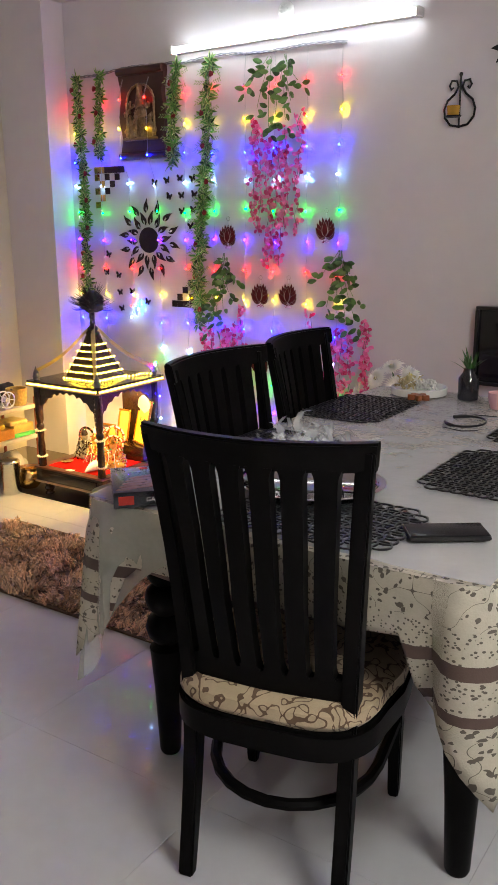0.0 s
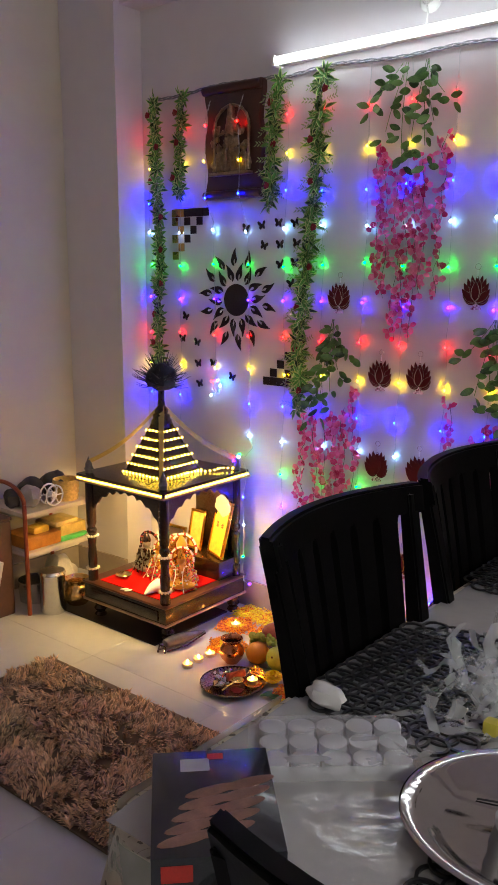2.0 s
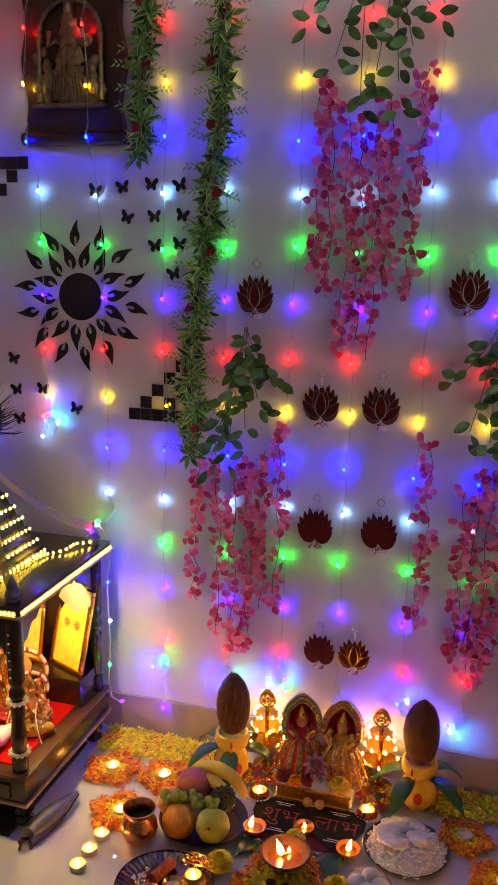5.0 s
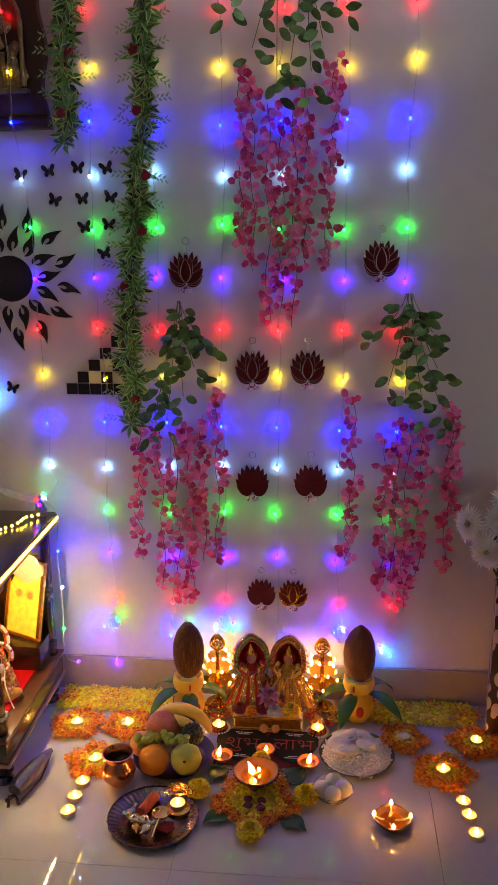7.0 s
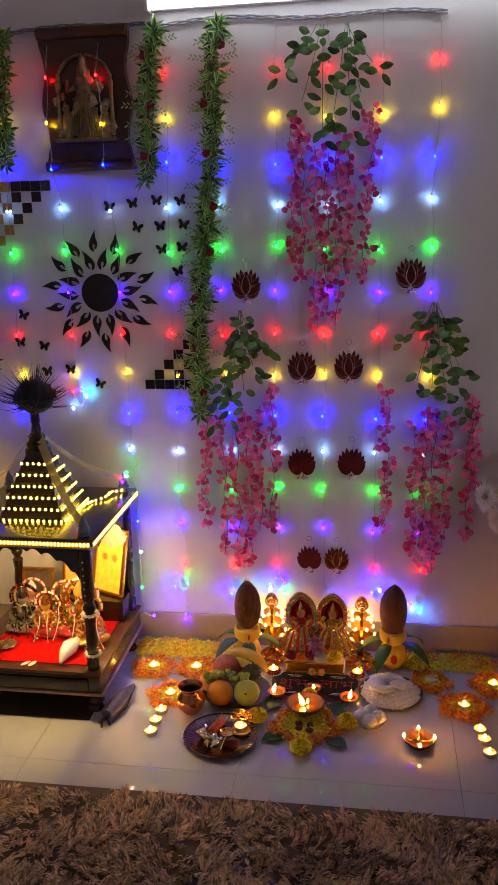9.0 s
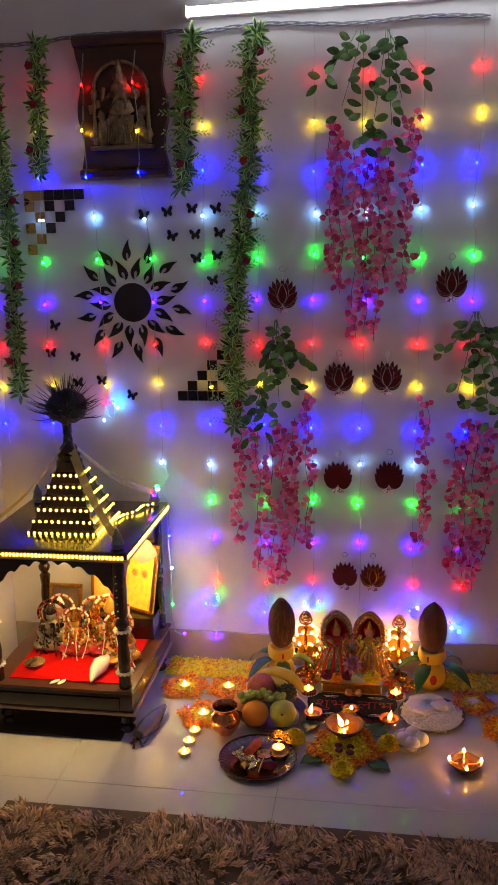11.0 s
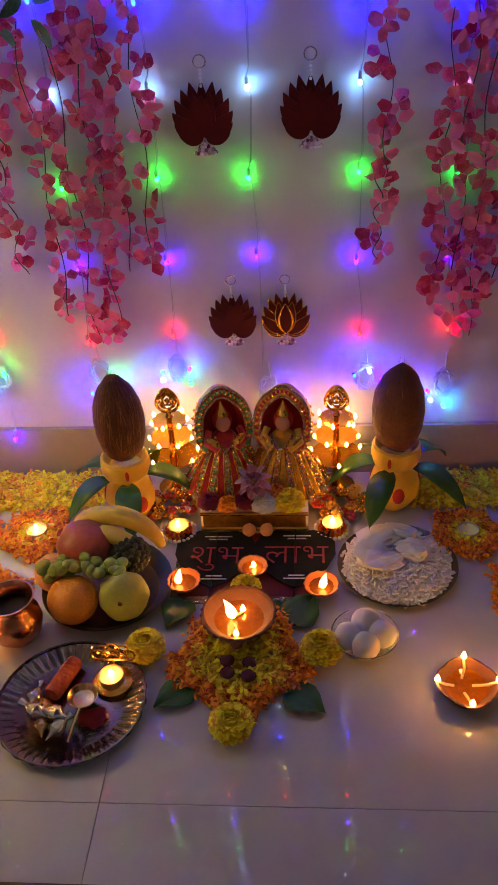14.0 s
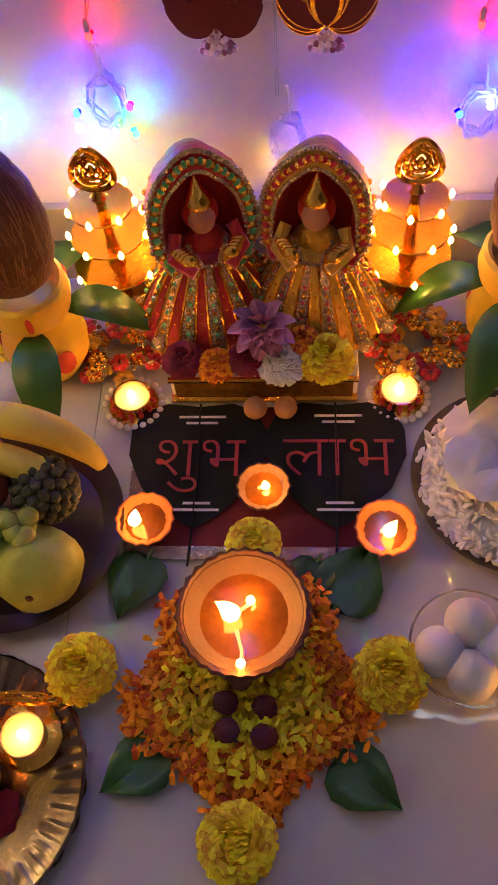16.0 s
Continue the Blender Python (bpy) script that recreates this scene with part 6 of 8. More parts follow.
def coconut(x, y, z, seed, tip):
    t = thing("coconut", "brown husked coconut standing in a ritual pot", "coconut", "coconuts", m=at(x, y, z))
    bm = B()
    seg, prof = 36, [(0.0, 0), (0.02, 0.004), (0.034, 0.02), (0.042, 0.05), (0.044, 0.085), (0.04, 0.118), (0.03, 0.146), (0.018, 0.162), (0.007 if tip else 0.014, 0.172 if tip else 0.168), (0.0, 0.178 if tip else 0.17)]
    vs = lathe(bm, prof, seg)
    for v in vs:
        a = math.atan2(v.co.y, v.co.x)
        k = 1 + (0.13 if tip else 0.07) * abs(math.cos(1.5 * a + seed)) ** 3 + 0.03 * noise.noise((a * 6, v.co.z * 20, seed))
        v.co.x *= k
        v.co.y *= k
    part("husk", bm, HUSK, t)
    rng = random.Random(seed)
    vs, fs = [], []
    for k in range(60 if tip else 520):
        a = rng.uniform(0, 6.28)
        z0 = rng.uniform(0.01, 0.15)
        L = rng.uniform(0.02, 0.05)
        def rad(zz):
            zz = min(max(zz, 0), 0.17)
            for (r0, h0), (r1, h1) in zip(prof, prof[1:]):
                if h0 <= zz <= h1:
                    return (r0 + (r1 - r0) * (zz - h0) / max(1e-6, h1 - h0)) * (1 + (0.13 if tip else 0.07) * abs(math.cos(1.5 * a + seed)) ** 3) + 0.0007
            return 0.005
        b = len(vs)
        da = 0.012
        for f in (0, 0.5, 1):
            zz = z0 + L * f
            r = rad(zz) + (0.002 * f * (rng.random() < 0.3))
            aa = a + 0.15 * f * math.sin(k)
            vs += [Vector((r * math.cos(aa - da), r * math.sin(aa - da), zz)), Vector((r * math.cos(aa + da), r * math.sin(aa + da), zz))]
        fs += [(b, b + 1, b + 3, b + 2), (b + 2, b + 3, b + 5, b + 4)]
    if not tip:
        for k in range(40):
            a = rng.uniform(0, 6.28)
            b = len(vs)
            r = 0.013
            vs += [Vector((r * math.cos(a), r * math.sin(a), 0.158)), Vector((r * math.cos(a + 0.2), r * math.sin(a + 0.2), 0.158)), Vector((0.009 * math.cos(a * 3), 0.009 * math.sin(a * 3), 0.172 + rng.uniform(0, 0.014)))]
            fs += [(b, b + 1, b + 2)]
    soup("husk_fibre", vs, fs, mat("husk_fibre", (0.14, 0.055, 0.028), 0.8, var=0.3, rnd=0.7, col2=(0.22, 0.1, 0.05)), t)["kind"] = "stuff"


coconut(-0.234, -0.14, 0.138, 3, False)
coconut(0.266, -0.11, 0.132, 5, True)


def multi(name, pieces, label, category, group="", m=None):
    """One statue: a single mesh whose regions carry different materials."""
    me = bpy.data.meshes.new(name)
    allb = B()
    for i, (bm, material) in enumerate(pieces):
        for f in bm.faces:
            f.material_index = i
        tmp = bpy.data.meshes.new("tmp")
        bmesh.ops.recalc_face_normals(bm, faces=bm.faces[:])
        bm.to_mesh(tmp)
        bm.free()
        allb.from_mesh(tmp)
        bpy.data.meshes.remove(tmp)
        me.materials.append(material)
    allb.to_mesh(me)
    allb.free()
    me.shade_smooth()
    me.set_sharp_from_angle(angle=radians(40))
    ob = new(name, me)
    if m is not None:
        ob.matrix_basis = m
    return tagged(ob, label, category, group)


SILK_RED = mat("red_silk", (0.45, 0.01, 0.018), 0.42, var=0.3, scale=60, sheen=0.2, bump=0.4, bscale=260)
SILK_GOLD = mat("gold_silk", (0.6, 0.33, 0.035), 0.36, 0.4, var=0.35, scale=60, sheen=0.2, bump=0.5, bscale=260)
TRIM = mat("sequin_trim", (0.62, 0.5, 0.34), 0.22, 0.85, var=0.55, scale=260, bump=0.9, bscale=520)
HOODIN = mat("dark_red_lining", (0.42, 0.008, 0.012), 0.7, var=0.3)
FACE = mat("painted_clay_face", (0.42, 0.19, 0.14), 0.5, var=0.15)
GREENTRIM = mat("green_trim", (0.1, 0.35, 0.14), 0.4, var=0.3)


def dressed_idol(x, y, z, silk, turn):
    """A hooded, wide-skirted doll of an idol: plain shapes only."""
    skirt, trim, hood, lining, face, dots, gold = B(), B(), B(), B(), B(), B(), B()
    seg = 48

    def hem(f, a):
        r = (0.017 + 0.047 * f ** 0.75) * (1 + 0.08 * f * abs(math.sin(6 * a)))
        return Vector((r * math.cos(a) * 1.12, r * math.sin(a) * 0.98, 0.09 * (1 - f ** 1.15)))

    rings = [[skirt.verts.new(hem(i / 8, 2 * math.pi * k / seg)) for k in range(seg)] for i in range(9)]
    for a, b in zip(rings, rings[1:]):
        for i in range(seg):
            skirt.faces.new((a[i], a[(i + 1) % seg], b[(i + 1) % seg], b[i]))
    skirt.faces.new(rings[0])
    skirt.faces.new(rings[-1])
    ball(skirt, (0, 0.004, 0.088), (0.023, 0.015, 0.022), 14, 10)
    # brocade bands down the skirt, piped on both sides, ending in round hem motifs
    for k in range(14):
        a = 2 * math.pi * (k + 0.25) / 14
        strip_mesh(trim, [hem(0.1 + 0.88 * i / 12, a - 0.095) * 1.02 for i in range(13)], [hem(0.1 + 0.88 * i / 12, a + 0.095) * 1.02 for i in range(13)], 0.0012, (math.cos(a), math.sin(a), 0.5))
        for sg in (-1, 1):
            sweep(gold, [hem(0.1 + 0.88 * i / 12, a + sg * 0.12) * 1.02 for i in range(13)], [0.0008 + 0.0009 * (i % 2) for i in range(13)], 5)
        for i in range(3, 13):
            ball(dots if i % 2 else gold, hem(0.1 + 0.88 * i / 12, a) * 1.035, 0.0016 + 0.0001 * i, 6, 4)
        p = hem(1.0, a) * 1.02 + Vector((0, 0, 0.006))
        ball(trim, p, (0.0088, 0.0088, 0.0075), 10, 6)
        ball(dots, p * 1.05, (0.0052, 0.0052, 0.0052), 9, 6)
        b = a + math.pi / 14
        for i in range(4, 13, 2):
            ball(gold, hem(0.1 + 0.88 * i / 12, b) * 1.01, 0.0014, 5, 4)
    for s in (-1, 1):
        arm = [(s * 0.026, -0.004, 0.115), (s * 0.033, -0.02, 0.1), (s * 0.016, -0.036, 0.092)]
        sweep(skirt, arm, 0.0062, 8)
        for f in (0.45, 0.6, 0.75, 0.9):
            p = Vector(arm[1]).lerp(Vector(arm[2]), f)
            ball(gold, p, (0.0074, 0.0035, 0.0074), 8, 6)
    # hood: a pointed arch with a jewelled border, rounded shut behind, its sides falling as a shawl
    side = [(0.034, 0.078), (0.041, 0.088), (0.0455, 0.1)]
    arch = [(0.045 * math.cos(radians(t)), 0.112 + 0.064 * math.sin(radians(t)) ** 0.85 + 0.005 * max(0, math.sin(radians(t)) - 0.9) * 10) for t in range(0, 181, 9)]
    outer = side + arch + [(-u, v) for u, v in side[::-1]]
    inner = [(u * 0.76, 0.108 + (v - 0.112) * 0.78 if v > 0.112 else v) for u, v in outer]
    n = len(outer)
    cz = 0.105
    rows = [[hood.verts.new((u * k, yy, cz + (v - cz) * k + dz)) for u, v in outer] for k, yy, dz in ((1, -0.018, 0), (1.0, -0.006, 0), (0.93, 0.012, 0), (0.78, 0.026, -0.002), (0.5, 0.036, -0.006), (0.15, 0.04, -0.01))]
    front = [hood.verts.new((u, -0.021, v)) for u, v in inner]
    for a, b in zip([front] + rows, rows):
        for i in range(n - 1):
            hood.faces.new((a[i], a[i + 1], b[i + 1], b[i]))
    hood.faces.new(rows[-1])
    li = [lining.verts.new((u, -0.0205, v)) for u, v in inner]
    lb = [lining.verts.new((u * 0.8, 0.012, v - 0.002)) for u, v in inner]
    for i in range(n - 1):
        lining.faces.new((li[i], li[i + 1], lb[i + 1], lb[i]))
    lining.faces.new(lb)
    fine = []
    for (a, b), (c, d) in zip(zip(outer, outer[1:]), zip(inner, inner[1:])):
        for f in (0.0, 0.5):
            fine.append(((a[0] + (b[0] - a[0]) * f, a[1] + (b[1] - a[1]) * f), (c[0] + (d[0] - c[0]) * f, c[1] + (d[1] - c[1]) * f)))
    for k, (p, q) in enumerate(fine):
        for w, (tgt, r) in ((0.05, (trim, 0.0026)), (0.5, (gold if k % 2 else dots, 0.0036)), (0.95, (trim, 0.0022))):
            ball(tgt, (p[0] + (q[0] - p[0]) * w, -0.0205, p[1] + (q[1] - p[1]) * w), (r, 0.0022, r), 6, 4)
    for k in range(26):
        a = math.pi * (k % 13) / 12
        kk, yy = ((0.97, 0.006) if k < 13 else (0.86, 0.02))
        ball(gold, (0.0465 * kk * math.cos(a), yy, cz + 0.005 + 0.058 * kk * math.sin(a) ** 0.85), 0.003, 6, 4)
    ball(lining, (0, -0.008, 0.122), (0.0155, 0.012, 0.0175), 14, 10)
    ball(face, (0, -0.015, 0.119), (0.0115, 0.0105, 0.0135), 14, 10)
    lathe(gold, [(0.0115, 0.129), (0.012, 0.134), (0.0075, 0.142), (0.003, 0.15), (0.0, 0.156)], 12, at(0, -0.013, 0.001))
    for r0 in (0.016, 0.023):
        for k in range(11):
            a = math.pi * (1.05 + 0.9 * k / 10)
            ball(gold if r0 > 0.02 else trim, (r0 * math.cos(a), -0.024, 0.104 + 1.2 * r0 * math.sin(a)), 0.0026, 6, 4)
    tilt = at(0, 0.01, 0.1) @ rot(-14) @ Matrix.Scale(1.1, 4) @ at(0, 0, -0.1)
    for q in (hood, lining, face, trim, dots, gold):
        bmesh.ops.transform(q, matrix=tilt, verts=[v for v in q.verts if v.co.z > 0.09 or q is hood or q is lining])
    multi("dressed_idol", [(skirt, silk), (trim, TRIM), (hood, silk), (lining, HOODIN), (face, FACE), (dots, GREENTRIM if silk is SILK_RED else SILK_RED), (gold, GOLD)], "small idol dressed in %s silk with sequin trim and hood" % ("red" if silk is SILK_RED else "golden"), "idol", "dressed idols", at(x, y, z, 0, 0, turn) @ Matrix.Diagonal((1.08, 1.05, 1.08, 1)))


bm_ = B()
box(bm_, (0.002, -0.125, 0.022), (0.2, 0.125, 0.044), 0.004)
PLAT = thing("idol_platform", "low white platform with golden edge under the idols", "platform")
part("platform_top", bm_, WHITE, PLAT)
bm_ = B()
box(bm_, (0.002, -0.189, 0.023), (0.19, 0.003, 0.03), 0.001)
part("front_braid", bm_, mat("dark_gold_brocade", (0.22, 0.1, 0.015), 0.4, 0.6, var=0.5, scale=120, bump=0.6, bscale=300), PLAT, "dark golden brocade front")
bm_ = B()
sweep(bm_, [(-0.098, -0.1895, 0.006), (0.102, -0.1895, 0.006)], 0.005, 8)
sweep(bm_, [(-0.098, -0.1895, 0.04), (0.102, -0.1895, 0.04)], 0.0035, 8)
part("golden_edge", bm_, GOLD, PLAT, "golden braid edge")
dressed_idol(-0.053, -0.095, 0.045, SILK_RED, 16)
dressed_idol(0.057, -0.095, 0.045, SILK_GOLD, -8)

for k, (x, y, z, r, m_, lab) in enumerate(((-0.08, -0.178, 0.058, 0.022, MAROONP, "dark maroon rose head"), (-0.046, -0.184, 0.056, 0.02, ORANGEP, "orange marigold flower head"), (-0.012, -0.178, 0.06, 0.022, MAROONP, "dark maroon rose head"), (0.022, -0.184, 0.058, 0.026, WHITE, "white chrysanthemum flower head"), (0.068, -0.18, 0.06, 0.029, YELLOWP, "yellow marigold flower head"), (0.044, -0.164, 0.07, 0.018, ORANGEP, "orange marigold flower head"))):
    marigold(x, y, z, r, 180 + k, m_, lab, "offered flower heads")


def lotus_flower():
    t = thing("lotus_flower", "pale purple lotus flower resting between the idols", "flower")
    P = mat("purple_petal", (0.26, 0.07, 0.24), 0.5, var=0.25, scale=60, rnd=0.5, col2=(0.56, 0.26, 0.46))
    vs, fs = [], []
    c = Vector((0.004, -0.166, 0.098))
    out = Vector((0, -0.8, 0.5)).normalized()
    fd, s, u = frame_of(out)
    for ring, n in enumerate((9, 8, 6)):
        for k in range(n):
            a = 2 * math.pi * k / n + ring * 0.4
            d = ((s * math.cos(a) + u * math.sin(a)) * (1 - 0.3 * ring) + fd * (0.25 + 0.4 * ring)).normalized()
            d, ss, uu = frame_of(d)
            oval_leaf(vs, fs, c, d, ss, uu, 0.036 - 0.005 * ring, 0.02, 0.3)
    soup("petals", vs, fs, P, t)
    bm = B()
    ball(bm, c + out * 0.006, 0.006, 8, 6)
    part("seed_head", bm, YELLOWP, t)
    bm = B()
    sweep(bm, [c, c - out * 0.02, (0.0, -0.135, 0.05)], 0.0025, 5)
    part("stalk", bm, LEAF, t)


lotus_flower()


def tiered_lamp(x, y, seed):
    t = thing("tiered_lamp", "golden three-tier ornamental lamp ringed with small lit bulbs", "lamp", "golden tiered lamps", m=at(x, y, 0))
    bm = B()
    lathe(bm, [(0.0, 0), (0.036, 0), (0.037, 0.004), (0.02, 0.014), (0.008, 0.022), (0.006, 0.06), (0.01, 0.075), (0.006, 0.085), (0.005, 0.165), (0.009, 0.172), (0.004, 0.18), (0.0, 0.182)], 24)
    part("stem", bm, DEEPGOLD, t)
    for z, r in ((0.07, 0.047), (0.112, 0.041), (0.15, 0.034)):
        bm = B()
        lathe(bm, [(0.006, z), (r * 0.6, z + 0.003), (r, z + 0.011), (r * 0.97, z + 0.012), (r * 0.55, z + 0.006), (0.006, z + 0.005)], 30)
        part("tray", bm, DEEPGOLD, t)
        bm = B()
        n = 7
        for k in range(n):
            a = 2 * math.pi * k / n + z * 30
            lathe(bm, [(0.0012, -0.002), (0.0028, 0.001), (0.0028, 0.004), (0.0, 0.0095)], 6, at(r * 1.03 * math.cos(a), r * 1.03 * math.sin(a), z + 0.012))
        part("bulb_ring", bm, glow("led_gold", (1, 0.52, 0.1), 37), t, "ring of warm glowing bulbs")["kind"] = "stuff"
    bm = B()
    o = []
    for k in range(24):
        a = 2 * math.pi * k / 24
        o.append((0.02 * math.sin(a) * (1 - 0.35 * math.cos(a)), 0, 0.206 + 0.025 * math.cos(a)))
    sweep(bm, o, 0.0032, 6, True)
    for s in (-1, 1):
        sweep(bm, [(s * 0.002, 0, 0.185), (s * 0.011, 0, 0.195), (s * 0.004, 0, 0.205), (s * 0.01, 0, 0.214), (0, 0, 0.222)], 0.0022, 5)
    ball(bm, (0, 0, 0.204), (0.004, 0.003, 0.008), 8, 6)
    for g in (0.72, 0.45):
        sweep(bm, [(x * g, 0, 0.206 + (z - 0.206) * g) for x, y, z in o], 0.0022, 5, True)
    for k in range(10):
        a = 2 * math.pi * k / 10
        ball(bm, (0.0135 * math.sin(a), 0, 0.206 + 0.0185 * math.cos(a)), (0.0032, 0.0022, 0.0032), 6, 5)
    part("pierced_finial", bm, DEEPGOLD, t, "pierced golden leaf finial")


tiered_lamp(-0.16, -0.056, 1)
tiered_lamp(0.156, -0.056, 2)


def ornament_garland(cx, cy, seed):
    t = thing("ornament_garland", "coil of golden and red fabric flowers and beads", "garland", "bead garlands")
    rng = random.Random(seed)
    for k in range(22):
        a = 2 * math.pi * k / 11 + rng.uniform(-0.2, 0.2)
        r = 0.03 if k < 11 else 0.052
        c = Vector((cx + r * math.cos(a), cy + 0.75 * r * math.sin(a), 0.012 + 0.008 * (k % 2)))
        bm = B()
        for j in range(6):
            b = j * math.pi / 3
            ball(bm, c + Vector((0.007 * math.cos(b), 0.007 * math.sin(b), 0)), (0.0055, 0.0055, 0.0045), 7, 5)
        part("fabric_flower", bm, (SILK_GOLD, SILK_RED, GOLD)[(k * 7 + seed) % 3], t)
    bm = B()
    for k in range(60):
        a = k * 0.35
        r = 0.042 + 0.014 * math.sin(k * 1.7)
        ball(bm, (cx + r * math.cos(a), cy + 0.75 * r * math.sin(a), 0.02 + 0.006 * math.sin(k * 2.1)), 0.0032, 6, 4)
    part("bead_chain", bm, TRIM, t)["kind"] = "stuff"


ornament_garland(-0.165, -0.13, 1)
ornament_garland(0.168, -0.125, 2)


def pearl_holder(x, y):
    t = thing("candle_holder", "round candle holder edged with pearls holding a lit candle", "candle holder", "pearl candle holders", m=at(x, y, 0))
    bm = B()
    lathe(bm, [(0.0, 0), (0.026, 0), (0.028, 0.003), (0.021, 0.005), (0.0212, 0.02), (0.02, 0.02), (0.02, 0.006), (0.0, 0.006)], 24)
    part("metal_base", bm, GOLD, t)
    bm = B()
    ball(bm, (0, 0, 0), 0.0043, 8, 6)
    pm = mesh_of("pearl", bm, PEARL)
    for k in range(22):
        a = 2 * math.pi * k / 22
        piece("pearl", pm, t, at(0.031 * math.cos(a), 0.031 * math.sin(a), 0.005))
    bm = B()
    for k in range(12):
        a = 2 * math.pi * k / 12
        ball(bm, (0.0225 * math.cos(a), 0.0225 * math.sin(a), 0.012), (0.003, 0.003, 0.005), 6, 5)
    part("stone_ring", bm, REDPAINT, t, "red stones")["kind"] = "stuff"


for x, y in ((-0.14, -0.196), (0.146, -0.188)):
    pearl_holder(x, y)
    tea_light(x, y, 0.0065)


def text_board():
    """Two dark leaf-shaped boards with red lettering on a red cloth edged in silver."""
    t = thing("offering_cloth", "red cloth with a silver sequin border on the floor", "cloth")
    bm = B()
    box(bm, (-0.008, -0.288, 0.0015), (0.25, 0.176, 0.003), 0.001)
    part("cloth_sheet", bm, mat("dark_red_cloth", (0.16, 0.01, 0.012), 0.75, var=0.2), t)
    SEQ = mat("silver_sequins", (0.6, 0.58, 0.66), 0.2, 0.9, var=0.5, scale=260, bump=0.9, bscale=500)
    for c, s in (((-0.008, -0.37, 0.004), (0.25, 0.014, 0.002)), ((-0.127, -0.288, 0.004), (0.014, 0.15, 0.002)), ((0.111, -0.288, 0.004), (0.014, 0.15, 0.002))):
        bm = B()
        box(bm, c, s, 0.0008)
        part("sequin_border", bm, SEQ, t, "silver sequin border")
    BOARD = mat("dark_leaf_board", (0.012, 0.013, 0.01), 0.65, spec=0.15, var=0.4, scale=30, bump=0.2, bscale=80)
    CHALK = mat("white_chalk_paint", (0.7, 0.68, 0.72), 0.7, var=0.2, scale=80)
    for k, (cx, word) in enumerate(((-0.066, "\u0936\u0941\u092d"), (0.078, "\u0932\u093e\u092d"))):
        b = thing("leaf_board", "dark leaf with red painted word and white stripes", "painted leaf", "painted leaves")
        bm = B()
        o = [(0.0, -0.345), (0.025, -0.33), (0.055, -0.3), (0.072, -0.262), (0.072, -0.232), (0.06, -0.208), (0.035, -0.198), (0.0, -0.202), (-0.035, -0.198), (-0.06, -0.208), (-0.072, -0.232), (-0.072, -0.262), (-0.055, -0.3), (-0.025, -0.33)]
        plate2d(bm, [(cx + x, y) for x, y in o], 0.0015, at(0, 0, 0.0055 + 0.0018 * k))
        part("blade", bm, BOARD, b, smooth=False)
        bm = B()
        sweep(bm, [(cx, -0.2, 0.0085 + 0.0018 * k), (cx + 0.001, -0.27, 0.0085 + 0.0018 * k), (cx, -0.345, 0.008), (cx - 0.002, -0.385, 0.007)], 0.0014, 5)
        part("midrib", bm, BOARD, b)
        for y, w in ((-0.216, 0.05), (-0.2235, 0.034), (-0.318, 0.028), (-0.3255, 0.046)):
            bm = B()
            box(bm, (cx + 0.003, y, 0.0088 + 0.0018 * k), (w, 0.0028, 0.0008), 0.0003)
            part("chalk_stripe", bm, CHALK, b, "white painted stripe")
        cu = bpy.data.curves.new("word", "FONT")
        cu.body = word
        cu.size = 0.07
        cu.align_x = "CENTER"
        cu.extrude = 0.0004
        cu.offset = -0.0009
        tmp = bpy.data.objects.new("word", cu)
        scene.collection.objects.link(tmp)
        dg = bpy.context.evaluated_depsgraph_get()
        me = bpy.data.meshes.new_from_object(tmp.evaluated_get(dg))
        bpy.data.objects.remove(tmp)
        me.materials.clear()
        me.materials.append(mat("red_lettering", (0.36, 0.03, 0.025), 0.6, var=0.2, scale=60))
        ob = new("painted_word", me)
        ob.parent = b
        ob["label"] = "red painted word"
        ob.matrix_basis = at(cx + 0.002, -0.288, 0.0092 + 0.0018 * k)
    for x in (-0.006, 0.026):
        nb = thing("betel_nut", "small round brown betel nut", "nut", "betel nuts")
        bm = B()
        ball(bm, (x, -0.213, 0.0225), (0.0125, 0.0125, 0.012), 14, 10, wob=0.1)
        part("nut", bm, mat("betel_nut", (0.4, 0.2, 0.1), 0.6, var=0.3, scale=40, bump=0.2), nb)


text_board()


